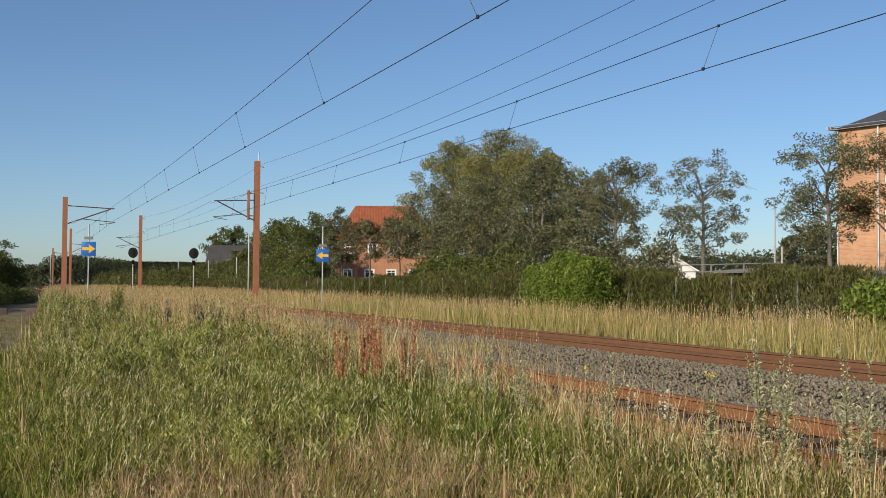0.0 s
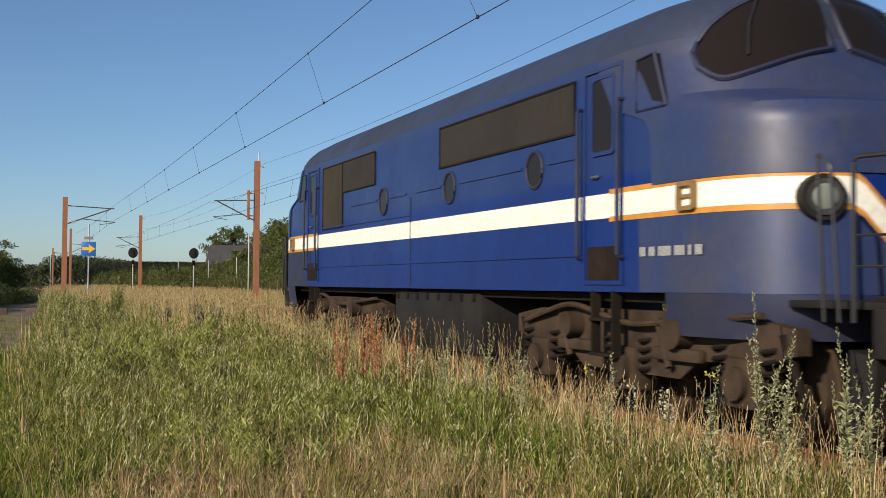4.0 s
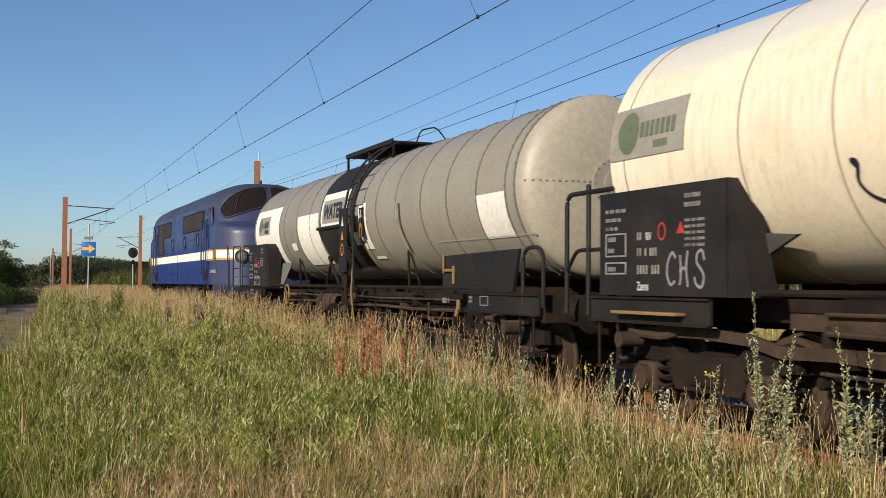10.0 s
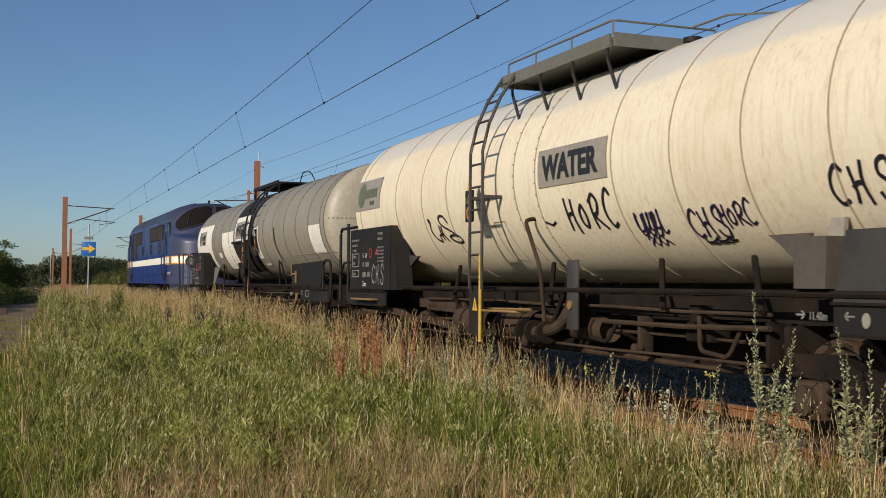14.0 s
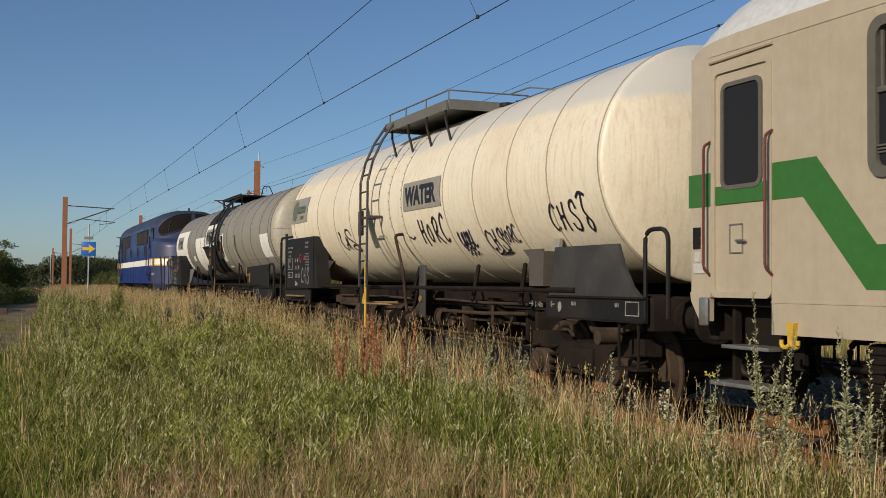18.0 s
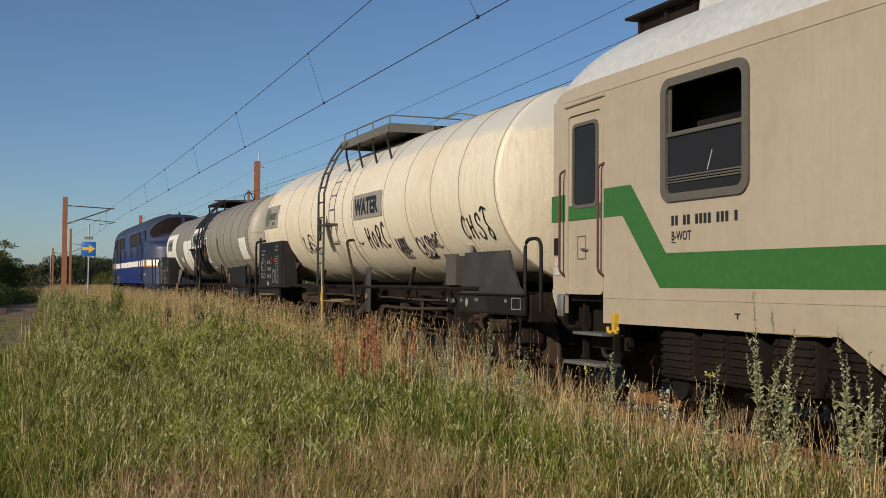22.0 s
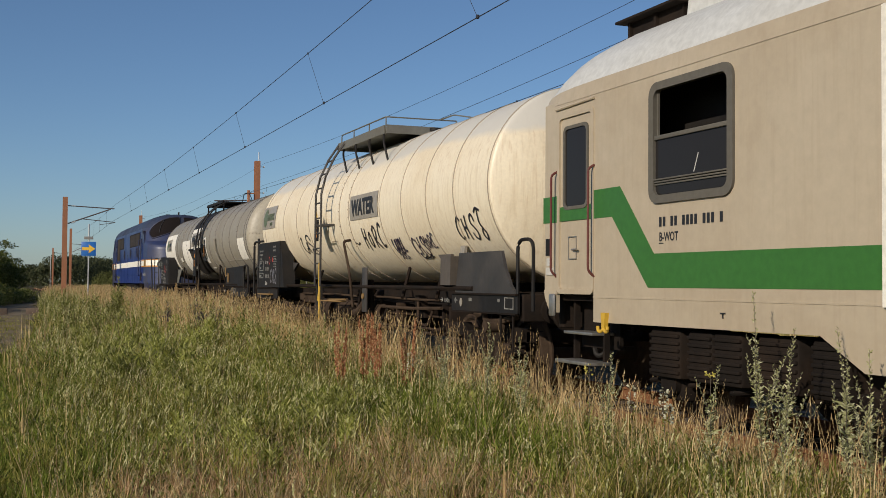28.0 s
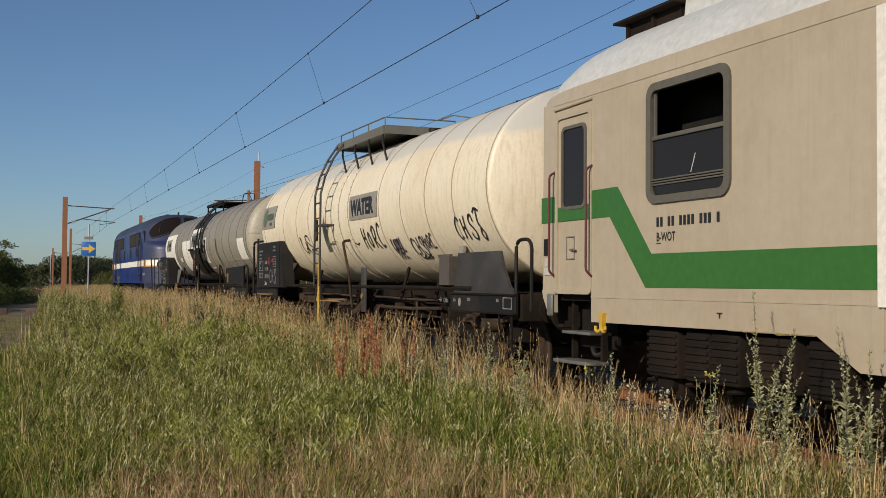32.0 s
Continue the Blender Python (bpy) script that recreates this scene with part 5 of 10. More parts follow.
def glass_low(p):
    """The windscreen's lower edge rises towards the middle post."""
    p = abs(p)
    return 3.14 + 0.34 * max(0.0, 1 - p / 45) ** 1.3 + 0.1 * max(0.0, (p - 45) / 8) ** 2


def glass_high(p):
    return 4.03 - 0.62 * (abs(p) / 54) ** 2.6


def build_loco():
    g = thing("diesel_locomotive", (0, TRACK, 0), "blue diesel locomotive with a white stripe edged in orange", "locomotive")
    part("body", loco_skin(fresh(), [1.29, 1.6, 2.0, 2.3, 2.6, 2.75, 2.82, 2.87, 2.91, 2.95, 2.99, 3.03, 3.2, 3.4, 3.5, 3.58]), "blue", g)
    part("roof", loco_skin(fresh(), [3.58, 3.65, 3.72, 3.80, 3.86, 3.92, 3.98, 4.05, 4.10, 4.15, 4.18, 4.21], close_top=True), "roofblue", g, "grey-blue weathered roof")
    # lower nose aprons and darker cab ends
    for e in (-1, 1):
        b = fresh()
        skin_patch(b, e, -100, 100, 0.92, 1.295, 0.0, 30, 3)
        part("nose_apron", b, "navy", g)
        b = fresh()
        skin_patch(b, e, -128 if e > 0 else -178, 128 if e > 0 else 178, 1.295, 2.0, 0.004, 44, 4)
        part("nose_panel", b, "nose" if e > 0 else "navy", g, "grimy dark navy lower nose")
        b = fresh()
        skin_patch(b, e, -112 if e > 0 else -84, 112 if e > 0 else 84, 2.262, 3.57, 0.016, 44, 22)
        part("upper_nose", b, "nose" if e > 0 else "frontblue", g, "faded grimy navy upper nose")
    # floor under the body
    part("frame_floor", box(fresh(), (-0.5, 0, 1.24), (14.2, 2.6, 0.1), 0.02), "under", g)

    def band(z0, z1, mat_name, off, nm, lab):
        for e in (-1, 1):
            def dip(p):
                k = max(0.0, 1 - abs(p) / (20.0 if e > 0 else 38.0))
                k = k * k * (3 - 2 * k)
                return z0 - 0.42 * k, z1 - 0.42 * k
            b = fresh()
            skin_patch(b, e, -90, 90, 0, 0, off, 48, 2, dip)
            part(nm, b, mat_name, g, lab)
        for s in (-1, 1):
            L = HALF - 0.02 - 1.40
            runs = [(-L - 0.36, L + 0.03 + REAR)] if mat_name == "stripe" else [(-L - 0.36, -L + 1.6), (L - 1.9, L + 0.03 + REAR)]
            for xa, xb in runs:
                b = fresh()
                box(b, ((xa + xb) / 2, s * (1.45 + off / 2), (z0 + z1) / 2), (xb - xa, max(off, 0.002), z1 - z0))
                part(nm, b, mat_name, g, lab)
    band(2.005, 2.245, "stripe", 0.007, "stripe", "cream-white stripe")
    band(1.968, 2.017, "orange", 0.008, "stripe_edge", "orange stripe edge")
    band(2.233, 2.282, "orange", 0.008, "stripe_edge", "orange stripe edge")
    # windscreens: two panes an end, with a post between
    for e in (-1, 1):
        ahead = 0.33 if e < 0 else 0.0
        for sgn in (-1, 1):
            b = fresh()
            skin_patch(b, e, sgn * 1.2, sgn * 54, 3.06, 3.80, 0.026, 40, 10, lambda p: (glass_low(p), glass_high(p)))
            w = part("windscreen", b, "darkglass", g, "dark windscreen pane")
            b = fresh()
            low = [shell_at(e, sgn * (1.2 + 52.8 * (i / 24) ** 1.5), glass_low(1.2 + 52.8 * (i / 24) ** 1.5), 0.028) for i in range(25)]
            high = [shell_at(e, sgn * (1.2 + 52.8 * (i / 24) ** 1.5), glass_high(1.2 + 52.8 * (i / 24) ** 1.5), 0.028) for i in range(25)]
            tube(b, low + high[::-1] + [low[0]], 0.028, 6)
            part("windscreen_rubber", b, "navy", w)
            b = fresh()
            tube(b, [shell_at(e, sgn * 26, 3.92, 0.05), shell_at(e, sgn * 28, 3.65, 0.05), shell_at(e, sgn * 31, 3.36, 0.045)], 0.012, 5)
            part("wiper", b, "rail_black", w)
        # headlamps, small marker lamps, marks on the nose
        for sgn in (-1, 1):
            turn = 31 if e > 0 else 44
            p = shell_at(e, sgn * turn, 2.06, 0.0)
            d = (shell_at(e, sgn * turn, 2.06, 1.0) - p).normalized()
            d = (d + Vector((e * 0.8, 0, 0))).normalized()
            b = fresh()
            tube(b, [p - d * 0.08, p + d * 0.08], 0.185, 20)
            lamp = part("headlight", b, "black", g, "round black-rimmed headlight")
            b = fresh()
            tube(b, [p + d * 0.07, p + d * 0.10], 0.145, 20)
            part("rim", b, "cradle", lamp, "dull steel rim")
            b = fresh()
            tube(b, [p + d * 0.09, p + d * 0.106, p + d * 0.112], 0.112, 20, 0.09)
            part("lens", b, "lampglass", lamp, "clear grey-green lens")
            p = shell_at(e, sgn * (86 if e > 0 else 90), 2.12, 0.02)
            b = fresh()
            hollow(b, rect_round(p.x, 2.125, 0.26, 0.25, 0.03), rect_round(p.x, 2.125, 0.18, 0.17, 0.02), p.y - 0.03 * sgn * 0 - 0.03, p.y + 0.03)
            box(b, (p.x, p.y, 2.125), (0.16, 0.03, 0.03))
            part("step_plate", b, "brass", g)
        # front walkway with railings
        b = fresh()
        box(b, (e * (8.72 + ahead), 0, 1.27), (0.42, 2.3, 0.05), 0.01)
        if e > 0:
            box(b, (8.1, 0, 1.22), (1.1, 2.3, 0.06), 0.01)
        box(b, (e * (8.66 + ahead / 2), 0, 1.03), (0.16 + ahead, 2.5, 0.36), 0.02)
        part("headstock", b, "black", g)
        for sgn in (-1, 1):
            b = fresh()
            tube(b, round_path([(e * (8.9 + ahead), sgn * 1.15, 1.27), (e * (8.9 + ahead), sgn * 1.15, 2.30), (e * (8.9 + ahead), sgn * 0.6, 2.30), (e * (8.9 + ahead), sgn * 0.6, 1.27)], 0.1), 0.019, 7)
            for zz in (1.52, 1.78, 2.06):
                tube(b, [(e * (8.9 + ahead), sgn * 1.15, zz), (e * (8.9 + ahead), sgn * 0.6, zz)], 0.012, 6)
            tube(b, [(e * (8.9 + ahead), sgn * 0.88, 1.27), (e * (8.9 + ahead), sgn * 0.88, 2.30)], 0.012, 6)
            part("railing", b, "rail_black", g, "black tubular railing")
            b = fresh()
            tube(b, round_path([(e * (8.86 + ahead), sgn * 1.2, 1.27), (e * (8.86 + ahead), sgn * 1.2, 2.28), (e * (8.46 + ahead), sgn * 1.3, 2.28), (e * (8.46 + ahead), sgn * 1.3, 1.1)], 0.06), 0.019, 7)
            for zz in (1.5, 1.72):
                tube(b, [(e * (8.86 + ahead), sgn * 1.2, zz), (e * (8.46 + ahead), sgn * 1.3, zz)], 0.011, 6)
            part("railing", b, "rail_black", g, "black tubular railing")
            b = fresh()
            tube(b, round_path([(e * (8.22 + ahead), sgn * 1.36, 1.1), (e * (8.22 + ahead), sgn * 1.42, 2.33), (e * (8.34 + ahead), sgn * 1.40, 2.22), (e * (8.38 + ahead), sgn * 1.36, 1.1)], 0.05), 0.014, 6)
            part("step_handrail", b, "rail_black", g)
            b = fresh()
            box(b, (e * (8.93 + ahead), sgn * 0.86, 2.24), (0.07, 0.2, 0.15), 0.01)
            part("jumper_socket", b, "rail_black", g, "black cable socket box")
            b = fresh()
            tube(b, round_path([(e * (8.95 + ahead), sgn * 0.3, 1.27), (e * (8.95 + ahead), sgn * 0.3, 2.34), (e * (8.75 + ahead), sgn * 0.3, 2.34)], 0.08), 0.018, 6)
            part("railing", b, "rail_black", g, "black tubular railing")
            b = fresh()
            prism(b, [(e * 8.3, 0.28), (e * 8.5, 0.28), (e * 8.58, 0.85), (e * 8.3, 0.9)], sgn * 0.75, sgn * 1.2)
            part("rail_guard", b, "black", g, "black rail guard plate")
        buffer_pair(g, e * (8.75 + ahead), e, 1.06, "black")
    # doors with windows and handrails, near side and far side
    for s in (-1, 1):
        for Sd, w in ((8.67, 0.72), (-2.41, 0.70)):
            b = fresh()
            hollow(b, [(lx(Sd) + k * (w / 2 + 0.04), z) for k, z in ((-1, 1.36), (1, 1.36), (1, 3.5), (-1, 3.5))], [(lx(Sd) + k * (w / 2), z) for k, z in ((-1, 1.40), (1, 1.40), (1, 3.46), (-1, 3.46))], s * 1.452, s * 1.468)
            d = part("door", b, "blue", g, "blue cab door")
            b = fresh()
            prism(b, rect_round(lx(Sd), 3.02, 0.40, 0.72, 0.05), s * 1.450, s * 1.462)
            part("door_window", b, "darkglass", d)
            b = fresh()
            hollow(b, rect_round(lx(Sd), 3.02, 0.47, 0.79, 0.06), rect_round(lx(Sd), 3.02, 0.39, 0.71, 0.05), s * 1.45, s * 1.472)
            part("window_frame", b, "blue", d)
            b = fresh()
            tube(b, [(lx(Sd) - 0.2, s * 1.47, 2.42), (lx(Sd) - 0.06, s * 1.49, 2.42)], 0.015, 6)
            part("door_handle", b, "steel", d)
            b = fresh()
            box(b, (lx(Sd), s * 1.45, 1.56), (w - 0.1, 0.03, 0.34))
            part("foot_recess", b, "under", d, "dirty recessed footstep")
            for k in (-1, 1):
                b = fresh()
                xx = lx(Sd) + k * (w / 2 + 0.05)
                tube(b, round_path([(xx, s * 1.45, 3.12), (xx, s * 1.53, 3.12), (xx, s * 1.53, 1.62), (xx, s * 1.45, 1.62)], 0.05), 0.021, 8)
                part("handrail", b, "navy", d, "dark steel handrail")
            b = fresh()
            box(b, (lx(Sd), s * 1.42, 1.02), (0.4, 0.16, 0.03), 0.005)
            box(b, (lx(Sd), s * 1.42, 0.68), (0.4, 0.16, 0.03), 0.005)
            box(b, (lx(Sd) - 0.2, s * 1.42, 0.98), (0.03, 0.1, 0.64))
            box(b, (lx(Sd) + 0.2, s * 1.42, 0.98), (0.03, 0.1, 0.64))
            part("steps", b, "under", g)
        # cab side windows
        for Sw in (9.52, -3.33):
            b = fresh()
            k = 1 if Sw > 0 else -1
            out = [(lx(Sw + k * 0.22), 2.96), (lx(Sw - k * 0.28), 2.96), (lx(Sw - k * 0.28), 3.44), (lx(Sw + k * 0.02), 3.46)]
            prism(b, out, s * 1.36, s * 1.456)
            part("cab_window", b, "darkglass", g, "dark cab side window")
            b = fresh()
            tube(b, [(x, s * 1.456, z) for x, z in out + out[:1]], 0.02, 6)
            part("window_frame", b, "navy", g)
        # grilles
        b = fresh()
        side_rect(b, 6.70, 4.88, 2.92, 3.44, s * 1.452, 0.016)
        gr = part("grille", b, "grille", g, "brown dusty mesh grille")
        b = fresh()
        side_rect(b, 7.97, 6.70, 2.33, 3.44, s * 1.452, 0.016)
        part("grille", b, "grille_open", g, "yellow-brown open mesh grille")
        b = fresh()
        side_rect(b, 2.03, -1.82, 2.92, 3.44, s * 1.452, 0.016)
        gr2 = part("grille", b, "grille", g, "brown dusty mesh grille")
        b = fresh()
        for S in (2.03, -1.82):
            side_rect(b, S + 0.015, S - 0.015, 2.92, 3.44, s * 1.462, 0.012)
        for zz in (2.91, 3.44):
            side_rect(b, 2.05, -1.84, zz - 0.012, zz + 0.012, s * 1.462, 0.014)
        part("grille_frame", b, "under", gr2)
        b = fresh()
        for S in (7.97, 6.70, 4.88):
            side_rect(b, S + 0.015, S - 0.015, 2.33 if S > 6.6 else 2.92, 3.44, s * 1.462, 0.012)
        side_rect(b, 7.97, 4.88, 3.43, 3.45, s * 1.462, 0.014)
        side_rect(b, 7.97, 6.70, 2.32, 2.34, s * 1.462, 0.014)
        side_rect(b, 6.70, 4.88, 2.91, 2.93, s * 1.462, 0.014)
        part("grille_frame", b, "under", gr)
        for S in (4.45, 1.68, -0.88):
            b = fresh()
            disc_y(b, (lx(S), s * 1.452, 2.62), 0.19, 0.012, 26)
            ph = part("porthole", b, "darkglass", g, "round porthole window")
            b = fresh()
            ring = [(lx(S) + 0.2 * math.cos(2 * math.pi * i / 26), s * 1.455, 2.62 + 0.2 * math.sin(2 * math.pi * i / 26)) for i in range(27)]
            tube(b, ring, 0.024, 6)
            part("porthole_rim", b, "navy", ph)
        # pressed ribs along the side
        b = fresh()
        for S0, S1, z in ((6.2, 4.75, 2.66), (4.15, 3.4, 2.66), (3.0, 2.0, 2.66), (1.35, -0.55, 2.66), (-1.2, -1.9, 2.66), (7.9, -1.9, 1.66), (7.9, 3.2, 2.35)):
            side_rect(b, S0, S1, z - 0.016, z + 0.016, s * 1.458, 0.016)
        part("side_rib", b, "blue", g)
        b = fresh()
        side_rect(b, 3.22, 3.19, 1.32, 2.6, s * 1.452, 0.014)
        part("panel_joint", b, "navy", g)
        # gutter with rivets
        b = fresh()
        box(b, (-0.5, s * 1.405, 3.61), (12.2, 0.03, 0.03))
        for k in range(55):
            box(b, (-6.5 + k * 0.22, s * 1.395, 3.645), (0.025, 0.025, 0.02))
        part("rain_gutter", b, "roofblue", g)
        # registration as bars
        b = fresh()
        bars(b, lx(-3.12), 1.62, 0.085, "00 00 0000 000 0 00", s * 1.466, 0.62)
        tagged(part("lettering", b, "letter_white", g), "small white lettering as bars", kind="stuff")
    # fuel tank and gear under the floor
    b = fresh()
    box(b, (lx(2.55), 0, 0.86), (3.3, 2.7, 0.82), 0.08)
    part("fuel_tank", b, "black", g, "black dusty fuel tank")
    for s in (-1, 1):
        b = fresh()
        for k in range(8):
            box(b, (lx(4.0) + k * 0.42, s * 1.36, 1.18), (0.07, 0.03, 0.09), 0.005)
        tagged(part("tank_bolts", b, "under", g), kind="stuff")
    # three-axle bogies
    for Sc in (7.35, -2.55):
        xc = lx(Sc)
        for s in (-1, 1):
            b = fresh()
            out = [(-2.5, 0.82), (-2.5, 1.02), (-1.9, 1.10), (-0.6, 1.12), (0.6, 1.12), (1.9, 1.10), (2.5, 1.02), (2.5, 0.82), (2.1, 0.72), (1.2, 0.70), (0.9, 0.52), (-0.9, 0.52), (-1.2, 0.70), (-2.1, 0.72)]
            prism(b, [(xc + px, pz) for px, pz in out], s * 1.18 - 0.07, s * 1.18 + 0.07)
            part("side_frame", b, "underbrown", g, "dusty brown bogie side frame")
            for q in (-1.85, 0, 1.85):
                b = fresh()
                box(b, (xc + q, s * 1.2, 0.56), (0.42, 0.22, 0.42), 0.04)
                disc_y(b, (xc + q, s * 1.33, 0.56), 0.14, 0.1, 16)
                part("axle_box", b, "underbrown", g)
                for o in (-0.33, 0.33):
                    b = fresh()
                    coil(b, xc + q + o, s * 1.22, 0.5, 0.86, 0.09, 4)
                    part("spring", b, "under", g)
            b = fresh()
            for q in (-0.95, 0.95):
                box(b, (xc + q, s * 1.3, 0.74), (0.75, 0.10, 0.12), 0.03)
                tube(b, [(xc + q - 0.3, s * 1.33, 1.05), (xc + q - 0.1, s * 1.33, 0.62)], 0.035)
            tube(b, round_path([(xc - 2.2, s * 1.3, 0.95), (xc - 1.0, s * 1.36, 1.18), (xc + 0.2, s * 1.36, 0.98), (xc + 2.2, s * 1.33, 1.12)], 0.3), 0.03, 7)
            disc_y(b, (xc + 1.0, s * 1.3, 0.95), 0.16, 0.25, 16)
            disc_y(b, (xc - 1.0, s * 1.3, 0.95), 0.13, 0.25, 16)
            part("brake_rigging", b, "underbrown", g)
            for o in (-1, 1):
                part("sand_pipe", tube(fresh(), [(xc + o * 2.35, s * 1.25, 0.98), (xc + o * 2.45, s * 1.05, 0.25)], 0.04, 7), "under", g)
        for q in (-1.85, 0, 1.85):
            wheelset(g, xc + q, 0.50)
    # things on the roof
    b = fresh()
    tube(b, [(lx(-1.5), 0.25, 4.2), (lx(-1.5), 0.25, 4.27)], 0.1, 14)
    tube(b, [(lx(-1.5), -0.25, 4.2), (lx(-1.5), -0.25, 4.27)], 0.1, 14)
    part("exhaust_stack", b, "black", g)
    b = fresh()
    tube(b, [(lx(-2.9), 0.0, 4.0), (lx(-2.9), 0.0, 4.30)], 0.035, 8)
    part("antenna", b, "black", g)
    return g


loco = build_loco()


# ---------------------------------------------------------------- tank wagons
def tank_dished(bm, x0, x1, R, zc, dome=0.3, knuckle=0.07):
    """A tank whose ends are shallow dishes with a tight rounded rim."""
    half = [(dome * (1 - (k / 9.0) ** 2) + knuckle * 0.55, (R - knuckle * 0.75) * k / 9.0 + 0.001) for k in range(10)]
    half += [(knuckle * 0.35, R - knuckle * 0.32), (knuckle * 0.12, R - knuckle * 0.08), (0.0, R)]
    return lathe_x(bm, [(x0 - d, r) for d, r in half] + [(x1 + d, r) for d, r in half[::-1]], 64, 0, zc)


def tank_body(bm, x0, x1, R, zc, dome=0.42):
    prof = [(x0 - dome, 0.001)]
    for k in range(1, 9):
        a = radians(90 * k / 9)
        prof.append((x0 - dome * math.cos(a) ** 1.0, R * math.sin(a) ** 0.82))
    prof += [(x0, R), (x1, R)]
    for k in range(8, 0, -1):
        a = radians(90 * k / 9)
        prof.append((x1 + dome * math.cos(a) ** 1.0, R * math.sin(a) ** 0.82))
    prof.append((x1 + dome, 0.001))
    return lathe_x(bm, prof, 64, 0, zc)


def hoop(bm, x, R, zc, w=0.05, t=0.012, bolts=0):
    lathe_x(bm, [(x - w / 2, R - 0.004), (x - w / 2 + 0.008, R + t), (x + w / 2 - 0.008, R + t), (x + w / 2, R - 0.004)], 64, 0, zc, close=False)
    for k in range(bolts):
        a = 2 * math.pi * k / bolts
        r = R + t + 0.004
        box(bm, (x, r * math.cos(a), zc + r * math.sin(a)), (0.015, 0.015, 0.015))


def wagon_frame(g, xa, xb, z_sill=1.12, h=0.2):
    for s in (-1, 1):
        b = fresh()
        y = s * 0.80
        prism(b, [(xa, z_sill - h / 2), (xb, z_sill - h / 2), (xb, z_sill + h / 2), (xa, z_sill + h / 2)], y - 0.04, y + 0.04)
        part("side_sill", b, "under", g)
        b = fresh()
        tube(b, [(xa + 1.6, s * 1.22, 1.30), (xb - 1.6, s * 1.22, 1.30)], 0.03, 7)
        part("side_rail", b, "under", g)
    b = fresh()
    box(b, ((xa + xb) / 2, 0, 1.08), (xb - xa, 0.5, 0.24), 0.02)
    for k in range(5):
        box(b, (xa + (xb - xa) * (k + 0.5) / 5, 0, 1.1), (0.16, 2.0, 0.16), 0.01)
    part("centre_sill", b, "under", g)
    m = (xa + xb) / 2
    # dark girder shape added to block the bright ground seen beneath the wagon
    part("belly_filler", prism(fresh(), [(xa + 2.3, 1.2), (xa + 2.3, 0.85), (xa + 3.6, 0.48), (xb - 3.6, 0.48), (xb - 2.3, 0.85), (xb - 2.3, 1.2)], 0.10, 0.34), "under", g)
    part("upper_girder", box(fresh(), (m, 0.2, 1.33), (xb - xa - 3.4, 0.5, 0.26), 0.02), "under", g)
    for x, way in ((xa, -1), (xb, 1)):
        b = fresh()
        box(b, (x - way * 0.05, 0, 1.08), (0.12, 2.5, 0.32), 0.02)
        part("headstock", b, "under", g)
        buffer_pair(g, x, way)
        for s in (-1, 1):
            b = fresh()
            prism(b, [(x - way * 0.02, 1.0), (x - way * 2.1, 1.0), (x - way * 2.1, 1.24), (x - way * 0.02, 1.24)], s * 1.30 - 0.015, s * 1.30 + 0.015)
            sp = part("end_sill_plate", b, "black", g)
            part("sill_lip", box(fresh(), (x - way * 1.06, s * 1.32, 1.005), (2.08, 0.05, 0.02)), "under", sp)
            part("sill_lip", box(fresh(), (x - way * 1.06, s * 1.32, 1.235), (2.08, 0.05, 0.02)), "under", sp)
            b = fresh()
            disc_y(b, (x - way * 0.75, s * 1.3, 0.84), 0.075, 0.24, 14)
            tube(b, round_path([(x - way * 0.4, s * 1.1, 0.98), (x - way * 0.7, s * 1.22, 0.9), (x - way * 1.2, s * 1.2, 0.88), (x - way * 1.5, s * 1.1, 0.98)], 0.1), 0.04, 8)
            part("brake_hose_pipe", b, "underbrown", g)
            b = fresh()
            box(b, (x - way * 0.35, s * 1.22, 0.55), (0.4, 0.22, 0.03), 0.005)
            tube(b, [(x - way * 0.17, s * 1.3, 0.54), (x - way * 0.17, s * 1.3, 1.05)], 0.016, 6)
            tube(b, [(x - way * 0.53, s * 1.3, 0.54), (x - way * 0.53, s * 1.3, 1.05)], 0.016, 6)
            part("step", b, "under", g)


